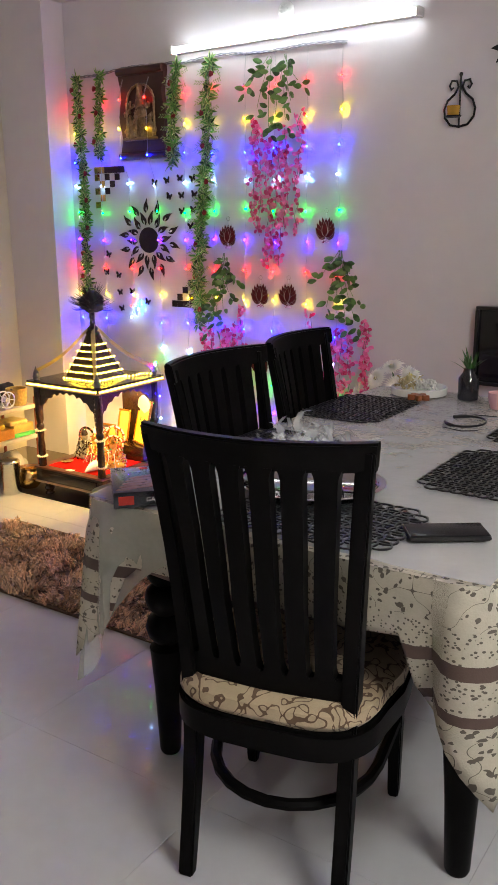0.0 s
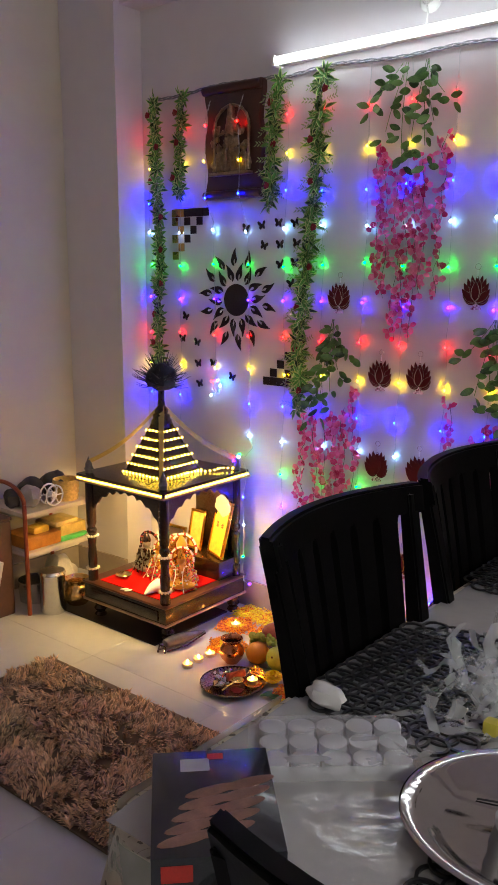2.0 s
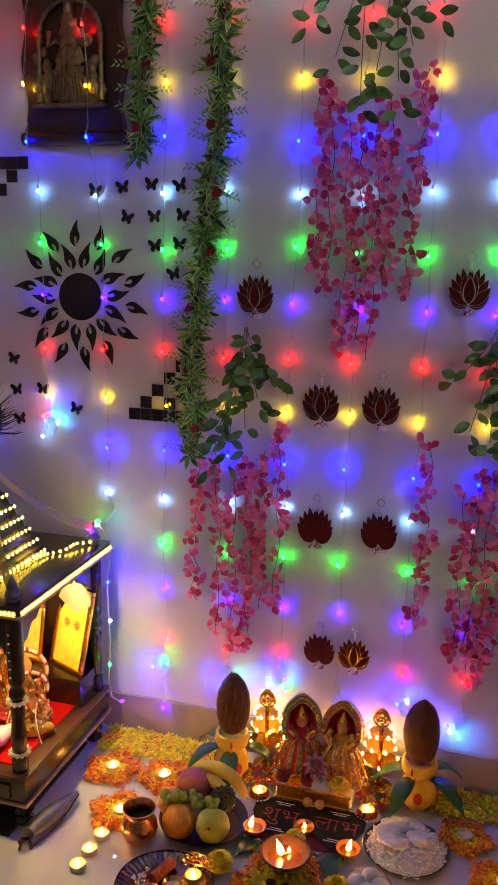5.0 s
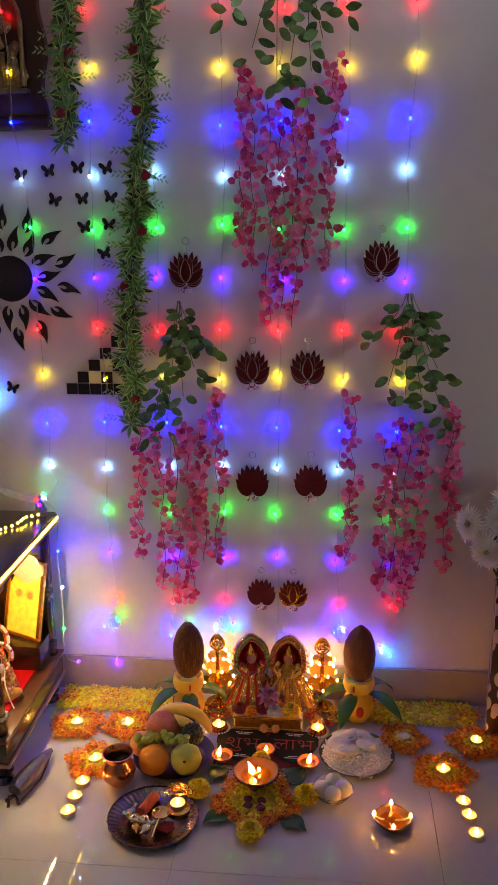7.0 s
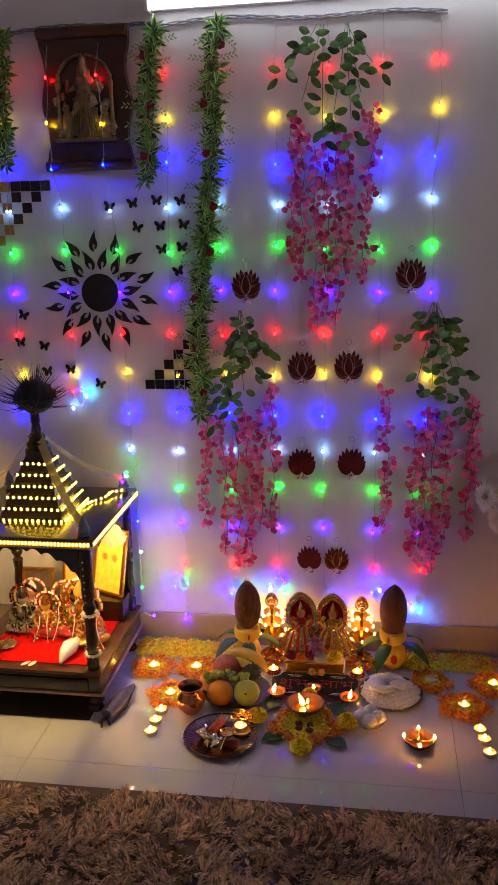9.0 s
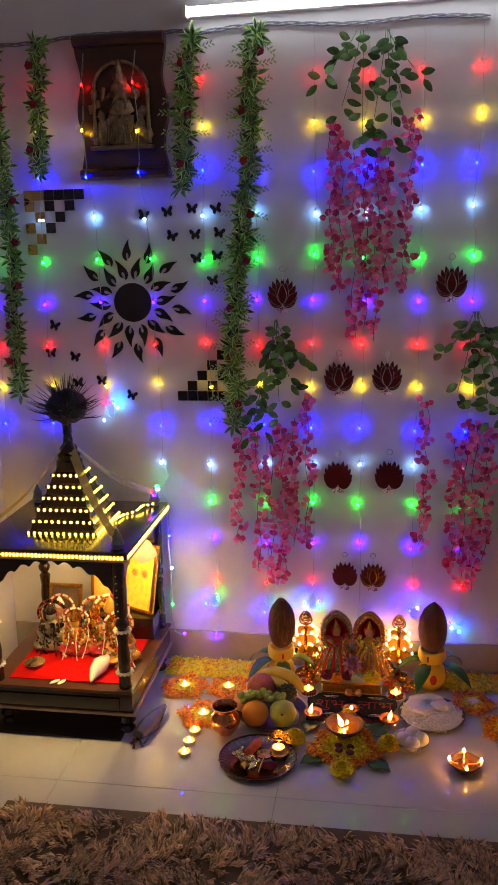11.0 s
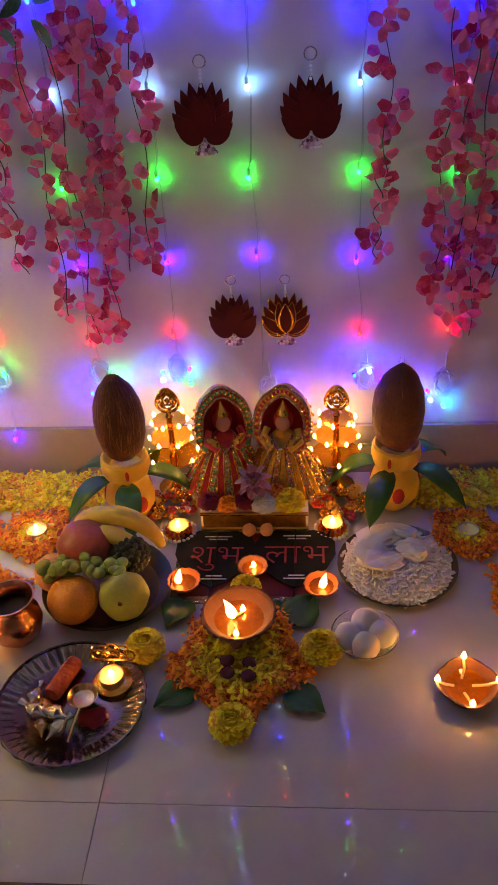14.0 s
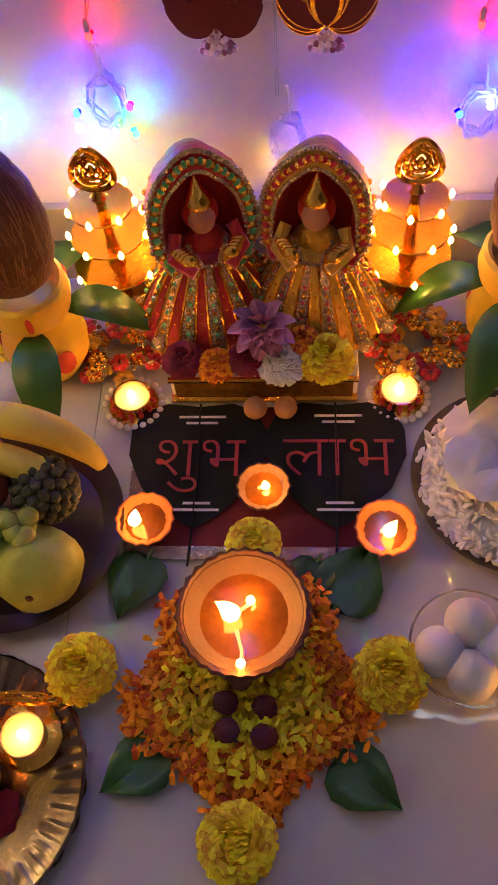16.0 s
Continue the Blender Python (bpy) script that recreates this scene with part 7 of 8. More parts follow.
def rice_plate():
    t = thing("rice_plate", "steel plate of white puffed rice", "plate")
    cx, cy, R = 0.256, -0.29, 0.103
    bm = B()
    lathe(bm, [(0.0, 0), (R * 0.85, 0), (R, 0.012), (R * 1.01, 0.013), (R * 0.97, 0.011), (R * 0.84, 0.003), (0.0, 0.003)], 40, at(cx, cy, 0))
    part("plate", bm, mat("dark_steel", (0.12, 0.11, 0.11), 0.28, 0.9, var=0.3), t)
    rs = np.random.RandomState(9)
    base = B()
    ball(base, (0, 0, 0), (0.0066, 0.0026, 0.0025), 6, 4)
    pv = [v.co.copy() for v in base.verts]
    base.verts.index_update()
    pf = [[v.index for v in f.verts] for f in base.faces]
    base.free()
    vs, fs = [], []
    for k in range(1000):
        r, a = R * 0.95 * math.sqrt(rs.uniform()), rs.uniform(0, 6.28)
        z = 0.006 + 0.02 * (1 - (r / R) ** 2) + rs.uniform(-0.003, 0.004)
        m = Matrix.Translation((cx + r * math.cos(a), cy + r * math.sin(a), z)) @ rot(rs.uniform(-35, 35), rs.uniform(-35, 35), rs.uniform(0, 360))
        b = len(vs)
        vs += [m @ v for v in pv]
        fs += [[b + i for i in f] for f in pf]
    soup("puffed_rice", vs, fs, mat("puffed_rice", (0.84, 0.82, 0.8), 0.7, var=0.08, rnd=0.3), t, "white puffed rice grains", True)["kind"] = "stuff"
    bm = B()
    lathe(bm, [(R * 0.93, 0.006), (R * 0.6, 0.016), (0, 0.022)], 24, at(cx, cy, 0))
    part("rice_bed", bm, mat("puffed_rice", (0.84, 0.82, 0.8), 0.7), t)
    SUG = mat("sugar_candy", (0.8, 0.78, 0.76), 0.6, var=0.05, sub=0.3, bump=0.1, bscale=60)
    for k, (dx, dy, z, a, b, c, rz) in enumerate(((-0.03, 0.05, 0.042, 0.042, 0.03, 0.011, 25), (0.01, 0.062, 0.04, 0.036, 0.02, 0.01, -10), (-0.042, 0.008, 0.042, 0.034, 0.03, 0.011, 60), (-0.02, -0.016, 0.044, 0.036, 0.022, 0.011, 15), (0.03, 0.012, 0.044, 0.03, 0.024, 0.012, -35))):
        sg = thing("sugar_candy", "irregular lump of white sugar candy on puffed rice", "sweet", "sugar candy lumps")
        bm = B()
        ball(bm, (0, 0, 0), (a, b, c), 16, 10, wob=0.45)
        bmesh.ops.transform(bm, matrix=at(cx + dx, cy + dy, z - 0.012, 8 * (k % 3) - 8, 6 * (k % 2), rz), verts=bm.verts[:])
        part("lump", bm, SUG, sg)


rice_plate()


def sweet_bowl():
    t = thing("glass_bowl", "cut glass bowl on the floor", "bowl")
    cx, cy = 0.19, -0.468
    bm = B()
    lathe(bm, [(0.0, 0), (0.026, 0), (0.03, 0.003), (0.047, 0.022), (0.053, 0.034), (0.0505, 0.034), (0.044, 0.022), (0.028, 0.006), (0.0, 0.005)], 36, at(cx, cy, 0), lobes=36, lobe=0.03)
    part("bowl", bm, mat("clear_glass", (0.95, 0.95, 0.95), 0.06, var=0.01, trans=0.92), t).visible_shadow = False
    for k, (dx, dy, z) in enumerate(((0.002, 0.021, 0.036), (-0.026, -0.004, 0.031), (0.026, -0.001, 0.032), (0.0, -0.024, 0.031))):
        s = thing("sweet_ball", "soft white spongy round sweet in a glass bowl", "sweet", "white sweet balls")
        bm = B()
        ball(bm, (cx + dx, cy + dy, z), (0.0225, 0.0225, 0.021), 20, 14, wob=0.06)
        part("ball", bm, mat("sponge_sweet", (0.82, 0.8, 0.74), 0.45, var=0.04, scale=30, sub=0.3, bump=0.1, bscale=150), s)


sweet_bowl()


def fruit_platter():
    t = thing("fruit_plate", "dark steel plate holding fruit", "plate")
    cx, cy, R = -0.243, -0.348, 0.112
    bm = B()
    lathe(bm, [(0.0, 0), (R * 0.8, 0), (R * 0.97, 0.02), (R, 0.023), (R * 0.96, 0.021), (R * 0.78, 0.004), (0.0, 0.004)], 40, at(cx, cy, 0))
    part("plate", bm, mat("dark_steel", (0.12, 0.11, 0.11), 0.28, 0.9), t)

    def fruit(name, label, cat, bms, group=""):
        f = thing(name, label, cat, group)
        for n, bm, m in bms:
            part(n, bm, m, f)
        return f

    bm = B()
    ball(bm, (-0.285, -0.412, 0.046), (0.042, 0.042, 0.04), 24, 16, wob=0.02)
    fruit("orange", "ripe orange on a fruit plate", "orange", [("peel", bm, mat("orange_peel", (0.75, 0.28, 0.02), 0.45, var=0.12, scale=20, bump=0.35, bscale=260))])
    bm = B()
    ball(bm, (-0.2, -0.404, 0.048), (0.042, 0.04, 0.042), 24, 16, wob=0.1)
    b2 = B()
    ball(b2, (-0.198, -0.44, 0.065), (0.004, 0.003, 0.004), 8, 6)
    fruit("guava", "pale green guava on a fruit plate", "guava", [("skin", bm, mat("guava_skin", (0.36, 0.4, 0.07), 0.45, var=0.25, scale=18, bump=0.15, bscale=60)), ("blossom_end", b2, HUSK)])
    bm = B()
    ball(bm, (-0.275, -0.326, 0.088), (0.049, 0.046, 0.043), 28, 18, wob=0.06)
    b2 = B()
    lathe(b2, [(0.006, 0.04), (0.008, 0.052), (0.006, 0.054), (0.0, 0.046)], 8, at(-0.275, -0.326, 0.088, 0, -75, -20))
    fruit("pomegranate", "red pomegranate on a fruit plate", "pomegranate", [("skin", bm, mat("pomegranate_skin", (0.26, 0.025, 0.03), 0.35, var=0.4, scale=14, col2=(0.4, 0.09, 0.05))), ("crown", b2, mat("pomegranate_skin", (0.26, 0.025, 0.03)))])
    bm = B()
    ball(bm, (-0.33, -0.352, 0.05), (0.034, 0.034, 0.032), 20, 14, wob=0.05)
    fruit("apple", "red and pink apple on a fruit plate", "apple", [("skin", bm, mat("apple_skin", (0.4, 0.06, 0.05), 0.3, var=0.4, scale=12, col2=(0.6, 0.3, 0.12)))])
    for k, (ox, oz, oy, s) in enumerate(((0.0, 0.0, 0.0, 1.0), (-0.012, -0.006, -0.03, 0.86))):
        bm = B()
        pts, rr = [], []
        for i in range(15):
            f = i / 14
            a = math.pi * (0.92 - 0.84 * f)
            pts.append((-0.228 + ox + 0.082 * s * math.cos(a), -0.272 + oy - 0.035 * f, 0.052 + oz + 0.072 * s * math.sin(a)))
            rr.append(0.0175 * s * (math.sin(math.pi * min(0.97, max(0.04, f))) ** 0.35))
        sweep(bm, pts, rr, 10)
        fruit("banana", "yellow banana behind the other fruit", "banana", [("skin", bm, mat("banana_skin", (0.7, 0.5, 0.08), 0.45, var=0.15, scale=16, bump=0.1))], "bananas")
    bm = B()
    c = Vector((-0.196, -0.338, 0.078))
    ball(bm, c, 0.027, 14, 10)
    for i in range(90):
        z = 1 - 2 * (i + 0.5) / 90
        a = i * 2.39996
        r = math.sqrt(1 - z * z)
        d = Vector((r * math.cos(a), r * math.sin(a), z))
        ball(bm, c + d * 0.028, 0.0062, 7, 5)
    fruit("custard_apple", "dark green knobbly custard apple on a fruit plate", "custard apple", [("knobbly_skin", bm, mat("custard_skin", (0.045, 0.05, 0.03), 0.6, var=0.4, scale=40, bump=0.3, bscale=120))])
    g = thing("grape_bunch", "bunch of pale green grapes on a fruit plate", "grapes")
    bm = B()
    ball(bm, (0, 0, 0), (0.0098, 0.0098, 0.0122), 12, 9)
    gm = mesh_of("grape", bm, mat("grape_skin", (0.3, 0.36, 0.08), 0.2, var=0.2, scale=30, rnd=0.3, sub=0.25))
    rng = random.Random(11)
    for k in range(34):
        f = k / 34
        x = -0.335 + 0.135 * f + rng.uniform(-0.008, 0.008)
        y = -0.385 + rng.uniform(-0.013, 0.015)
        z = 0.077 + 0.012 * math.sin(f * 3) + rng.uniform(-0.01, 0.012) + 0.004
        piece("grape", gm, g, at(x, y, z, rng.uniform(0, 90), rng.uniform(0, 90), rng.uniform(0, 90)))
    bm = B()
    sweep(bm, [(-0.33, -0.38, 0.085), (-0.27, -0.378, 0.094), (-0.21, -0.375, 0.09)], 0.0018, 5)
    part("stalk", bm, DARKLEAF, g)


fruit_platter()


def lota():
    t = thing("copper_pot", "round copper water pot with flared rim", "pot", m=at(-0.372, -0.452, 0))
    bm = B()
    lathe(bm, [(0.0, 0), (0.024, 0), (0.026, 0.004), (0.04, 0.02), (0.045, 0.038), (0.042, 0.056), (0.032, 0.07), (0.031, 0.078), (0.04, 0.09), (0.041, 0.092), (0.038, 0.092), (0.029, 0.079), (0.029, 0.07), (0.039, 0.055), (0.042, 0.038), (0.036, 0.02), (0.0, 0.006)], 32)
    part("pot_body", bm, COPPER, t)
    bm = B()
    lathe(bm, [(0.034, 0.06), (0.034, 0.062), (0.0, 0.062)], 24)
    part("water", bm, mat("dark_water", (0.02, 0.02, 0.02), 0.03, var=0.05), t)


lota()


def worship_plate():
    t = thing("worship_plate", "round engraved steel plate with fluted beaded rim", "plate")
    cx, cy, R = -0.252, -0.588, 0.112
    bm = B()
    seg, prof = 192, [(0.0, 0.004), (R * 0.7, 0.004), (R * 0.74, 0.006), (R * 0.78, 0.007), (R * 0.86, 0.011), (R * 0.93, 0.014), (R, 0.016), (R * 1.01, 0.015), (R * 0.94, 0.011), (R * 0.8, 0.0), (0.0, 0.0)]
    vs = lathe(bm, prof, seg)
    for v in vs:
        r, a = math.hypot(v.co.x, v.co.y), math.atan2(v.co.y, v.co.x)
        if R * 0.77 < r < R * 0.95:
            v.co.z += 0.001 * math.cos(48 * a)
        if r > R * 0.96:
            k = 1 + 0.012 * math.cos(24 * a)
            v.co.x *= k
            v.co.y *= k
    bmesh.ops.transform(bm, matrix=at(cx, cy, 0), verts=bm.verts[:])
    part("plate", bm, SILVER, t)
    bm = B()
    n = 110
    sweep(bm, [(cx + R * 0.995 * math.cos(2 * math.pi * k / n), cy + R * 0.995 * math.sin(2 * math.pi * k / n), 0.0175) for k in range(n)], [0.0022 if k % 2 else 0.0012 for k in range(n)], 5, True)
    part("beaded_rim", bm, SILVER, t)
    # filigree candle stand
    f = thing("filigree_candle_stand", "round brass candle stand with pierced golden back", "candle holder")
    x, y = -0.197, -0.546
    bm = B()
    lathe(bm, [(0.0, 0), (0.03, 0), (0.031, 0.006), (0.027, 0.009), (0.0, 0.009)], 28, at(x, y, 0.0045))
    part("stand_base", bm, GOLD, f)
    bm = B()
    c = Vector((x, y + 0.022, 0.032))
    for k in range(5):
        a = radians(20 + 35 * k)
        o = c + Vector((0.024 * math.cos(a), 0.002, 0.022 * math.sin(a)))
        sweep(bm, [o + Vector((0.011 * math.cos(b), 0, 0.011 * math.sin(b))) for b in [2 * math.pi * j / 14 for j in range(14)]], 0.0017, 5, True)
    for rr in (0.012, 0.022):
        sweep(bm, [c + Vector((rr * math.cos(b), 0, rr * math.sin(b))) for b in [math.pi * j / 12 for j in range(13)]], 0.0016, 5)
    sweep(bm, [c + Vector((-0.03, 0, 0)), c + Vector((0.03, 0, 0))], 0.0018, 5)
    sweep(bm, [c, c + Vector((0, 0, -0.02))], 0.003, 5)
    part("pierced_back", bm, GOLD, f, "pierced golden back plate")
    tea_light(x, y - 0.003, 0.0138)
    # thread roll
    s = thing("thread_roll", "roll of red and yellow sacred thread", "thread")
    bm = B()
    d = Vector((0.35, 1, 0)).normalized()
    c = Vector((-0.272, -0.548, 0.017))
    prof = [(0.0, -0.034), (0.012, -0.034)] + [(0.0125 + 0.0012 * (k % 2), -0.032 + 0.064 * k / 20) for k in range(21)] + [(0.012, 0.034), (0.0, 0.034)]
    lathe(bm, prof, 18, Matrix.Translation(c) @ d.to_track_quat("Z", "Y").to_matrix().to_4x4())
    part("roll", bm, mat("sacred_thread", (0.34, 0.015, 0.015), 0.7, var=0.35, scale=120, col2=(0.5, 0.1, 0.03)), s)
    # small vessels and a spoon
    v = thing("brass_spoon", "small brass ritual spoon on a steel plate", "spoon")
    bm = B()
    lathe(bm, [(0.0, 0.004), (0.018, 0.007), (0.023, 0.016), (0.022, 0.0165), (0.016, 0.008), (0.0, 0.006)], 22, at(-0.232, -0.588, 0.012))
    part("spoon_bowl", bm, BRASS, v)
    bm = B()
    sweep(bm, [(-0.232, -0.61, 0.026), (-0.236, -0.635, 0.022), (-0.24, -0.66, 0.014)], 0.003, 6)
    part("spoon_handle", bm, BRASS, v)
    for k, (x, y, a, L) in enumerate(((-0.29, -0.6, 35, 0.022), (-0.305, -0.585, -10, 0.018), (-0.27, -0.62, 70, 0.02), (-0.285, -0.632, 15, 0.018), (-0.256, -0.64, -30, 0.02), (-0.3, -0.615, 60, 0.02))):
        o = thing("silver_trinket", "small silver ritual object on a steel plate", "trinket", "silver trinkets")
        bm = B()
        lathe(bm, [(0.0, -L * 1.4), (0.007, -L * 1.2), (0.0035, -L * 0.7), (0.012, 0), (0.0125, L * 0.5), (0.0045, L * 0.8), (0.0, L * 1.4)], 14, at(x, y, 0.018 + 0.006 * (k % 3), 90, 0, a))
        part("cast_body", bm, STEEL if k % 3 else BRASS, o)
    o = thing("kumkum_heap", "small heap of dark red powder on a steel plate", "powder")
    bm = B()
    ball(bm, (-0.215, -0.61, 0.003), (0.022, 0.02, 0.006), 14, 8, wob=0.4)
    part("powder", bm, mat("red_powder", (0.2, 0.01, 0.015), 0.9, var=0.3, scale=80, bump=0.4, bscale=300), o)


worship_plate()


def incense_stand():
    t = thing("incense_holder", "dark grey metal fish-shaped incense holder on the floor", "incense holder", m=at(-0.604, -0.46, 0, 0, 0, 78))
    bm = B()
    prof = [(0.0, -0.09), (0.018, -0.086), (0.024, -0.06), (0.026, -0.03), (0.022, 0.02), (0.014, 0.06), (0.006, 0.09), (0.0, 0.1)]
    vs = lathe(bm, prof, 16, at(0, 0, 0.03, 0, 90, 0))
    for v in vs:
        v.co.z = 0.03 + (v.co.z - 0.03) * 0.8
    part("fish_body", bm, mat("grey_iron", (0.1, 0.1, 0.13), 0.45, 0.6, var=0.4, scale=40, bump=0.3, bscale=90), t)
    bm = B()
    sweep(bm, [(-0.1, 0.02, 0.004), (-0.085, 0.0, 0.014), (-0.1, -0.02, 0.004)], 0.005, 6)
    sweep(bm, [(-0.09, -0.02, 0.006), (0.0, -0.024, 0.008), (0.1, 0, 0.02)], 0.003, 6)
    sweep(bm, [(-0.085, 0.0, 0.014), (-0.11, 0.0, 0.03), (-0.118, 0.0, 0.004)], 0.0045, 6)
    part("stand_leg", bm, SILVER, t)


incense_stand()

# ---- inside the shrine ----


def shrine_statues():
    cx, cy = (MX0 + MX1) / 2, (MY0 + MY1) / 2
    z = 0.1615

    def seated(x, y, s, mats, seed, turn=0, zz=0.0):
        """A seated figurine in plain shapes, with garland and crown."""
        rng = random.Random(seed)
        body, dress, orn, gold_ = B(), B(), B(), B()
        ball(dress, (0, 0, 0.012), (0.032, 0.026, 0.014), 14, 8, wob=0.3)
        ball(body, (0, 0.002, 0.038), (0.015, 0.012, 0.02), 12, 8)
        ball(body, (0, 0, 0.066), (0.0095, 0.009, 0.011), 12, 8)
        for sg in (-1, 1):
            sweep(body, [(sg * 0.013, 0, 0.05), (sg * 0.024, -0.006, 0.036), (sg * 0.015, -0.018, 0.028)], 0.0045, 6)
            ball(dress, (sg * 0.018, -0.012, 0.012), (0.017, 0.01, 0.009), 10, 6)
        lathe(orn, [(0.0095, 0.071), (0.0105, 0.076), (0.005, 0.088), (0.0, 0.095)], 10)
        for k in range(14):
            a = math.pi * (0.9 + 1.2 * k / 13)
            ball(orn, (0.015 * math.cos(a), -0.012, 0.046 + 0.018 * math.sin(a)), 0.0032, 6, 5)
        sweep(gold_, [(0.023 * math.cos(q * math.pi / 12), 0.012, 0.066 + 0.023 * math.sin(q * math.pi / 12)) for q in range(24)], 0.0022, 6, True)
        red, green, pearl = B(), B(), B()
        tone = (orn, red, gold_, pearl, orn, dress, green) if seed > 1 else (orn, orn, body, pearl)
        for k in range(170):
            a, h = rng.uniform(math.pi * 0.9, math.pi * 2.1), rng.uniform(0.0, 0.058)
            r = 0.034 - 0.3 * h + 0.0015
            ball(tone[k % len(tone)], (r * math.cos(a), 0.8 * r * math.sin(a), h), rng.uniform(0.0014, 0.003), 6, 4)
        for k in range(26):
            a = math.pi * (-0.1 + 1.2 * k / 25)
            ball((pearl, red)[k % 4 == 0], (0.027 * math.cos(a), 0.01, 0.066 + 0.027 * math.sin(a)), 0.0026, 6, 4)
        for sg in (-1, 1):
            sweep(pearl, [(sg * 0.01, -0.014, 0.055), (sg * 0.008, -0.022, 0.035), (sg * 0.012, -0.034, 0.014), (sg * 0.016, -0.042, 0.003)], [0.0006 + 0.0005 * (q % 2) for q in range(4)], 6)
        multi("figurine", [(body, mats[0]), (dress, mats[1]), (orn, mats[2]), (red, SILK_RED), (green, GREENTRIM), (pearl, PEARL if seed > 1 else SILVER), (gold_, GOLD)], mats[3], "figurine", "shrine figurines", at(x, y, z + zz, 0, 0, turn) @ Matrix.Scale(s, 4))

    GREYM = mat("grey_metal", (0.34, 0.32, 0.26), 0.4, 0.7, var=0.4, scale=50, bump=0.4, bscale=160)
    seated(-0.985, -0.28, 1.75, (GREYM, GREYM, SILVER, "grey metal seated figurine on red cloth"), 1, 8)
    seated(-0.895, -0.3, 1.6, (SILK_GOLD, SILK_RED, GOLD, "figurine dressed in red and gold on red cloth"), 2, 0)
    seated(-0.835, -0.27, 1.9, (GOLD, SILK_GOLD, GOLD, "golden seated figurine with beads on red cloth"), 3, 5)
    seated(-0.775, -0.29, 2.1, (GOLD, SILK_RED, SILK_GOLD, "golden figurine with red robe and pearl strings"), 4, 12)
    seated(-0.73, -0.34, 1.75, (mat("ochre_clay", (0.5, 0.22, 0.05), 0.5, var=0.25), SILK_GOLD, GOLD, "ochre seated figurine with pearl strings"), 5, 30)
    seated(-0.985, -0.2, 1.6, (mat("pink_clay", (0.6, 0.26, 0.2), 0.5), SILK_GOLD, WHITE, "gold-robed figurine at the back of the shrine"), 6, 0, 0.0)
    for x, y, w, h, rz, col, lab in ((-0.735, -0.135, 0.14, 0.24, -24, (0.85, 0.6, 0.07), "golden framed yellow picture leaning in the shrine"), (-0.86, -0.125, 0.085, 0.17, 0, (0.7, 0.42, 0.08), "golden framed picture at the back of the shrine"), (-1.005, -0.115, 0.12, 0.15, 0, (0.1, 0.06, 0.04), "dark framed picture at the back of the shrine")):
        p = thing("framed_picture", lab, "picture", "shrine pictures", m=at(x, y, z - 0.0005 if col[0] < 0.5 else 0.2385, -13, 0, rz))
        bm = B()
        box(bm, (0, 0, h / 2), (w - 0.02, 0.006, h - 0.02), 0.001)
        part("picture_face", bm, mat("picture_%d" % int(col[0] * 100), col, 0.4, var=0.35, scale=50), p)
        for c, s in (((0, -0.001, 0.006), (w, 0.012, 0.012)), ((0, -0.001, h - 0.006), (w, 0.012, 0.012)), ((-w / 2 + 0.006, -0.001, h / 2), (0.012, 0.012, h - 0.026)), ((w / 2 - 0.006, -0.001, h / 2), (0.012, 0.012, h - 0.026))):
            bm = B()
            box(bm, c, s, 0.002)
            part("frame_bar", bm, GOLD, p, "golden frame bar")
        if col[0] > 0.72:
            bm = B()
            for sx in (-1, 1):
                for k in range(8):
                    a = k * math.pi / 4
                    box(bm, (0, 0.009, 0), (0.003, 0.012, 0.0012), 0, at(sx * 0.022, -0.0042, h * 0.55) @ rot(90, 0, 0) @ rot(0, 0, math.degrees(a)))
            part("printed_rosette", bm, REDPAINT, p, "orange printed rosettes")
    # shell-shaped silver crest
    t = thing("shell_crest", "pale scalloped shell ornament at the back of the shrine", "ornament")
    bm = B()
    o = [(0.0, 0.0)]
    for k in range(37):
        a = math.pi * k / 36
        r = 0.06 * (1 + 0.1 * abs(math.sin(a * 4.5)))
        o.append((r * math.cos(a), 0.03 + r * math.sin(a)))
    plate2d(bm, o, 0.006, at(-0.715, -0.1, 0.4, 90, 0, -20))
    part("shell_plate", bm, mat("pale_silver", (0.7, 0.64, 0.5), 0.35, 0.4, var=0.2, bump=0.3, bscale=80), t)
    bm = B()
    box(bm, (-0.712, -0.095, 0.28), (0.03, 0.006, 0.245))
    part("stem", bm, MANDIRWOOD, t)
    # conch
    t = thing("conch_shell", "white conch shell on red cloth", "shell", m=at(-0.775, -0.44, 0.1635, 0, 0, 20))
    bm = B()
    pts = [(0.03, 0.045, 0.03), (0.022, 0.03, 0.028), (0.008, 0.01, 0.026), (-0.006, -0.012, 0.02), (-0.016, -0.035, 0.012), (-0.022, -0.052, 0.006)]
    sweep(bm, pts, [0.004, 0.02, 0.0265, 0.0205, 0.011, 0.003], 16)
    for k in range(3):
        ball(bm, (0.031 + 0.004 * k, 0.044 + 0.008 * k, 0.031), 0.011 - 0.003 * k, 10, 7)
    part("shell", bm, WHITE, t)
    t = thing("brass_dish", "small shallow brass dish on red cloth", "dish", m=at(-1.0, -0.4, 0.1615))
    bm = B()
    lathe(bm, [(0.0, 0), (0.02, 0), (0.034, 0.011), (0.033, 0.012), (0.019, 0.003), (0.0, 0.003)], 26)
    part("dish", bm, BRASS, t)
    t = thing("toy_sandals", "pair of tiny white sandals on the shrine floor", "sandals")
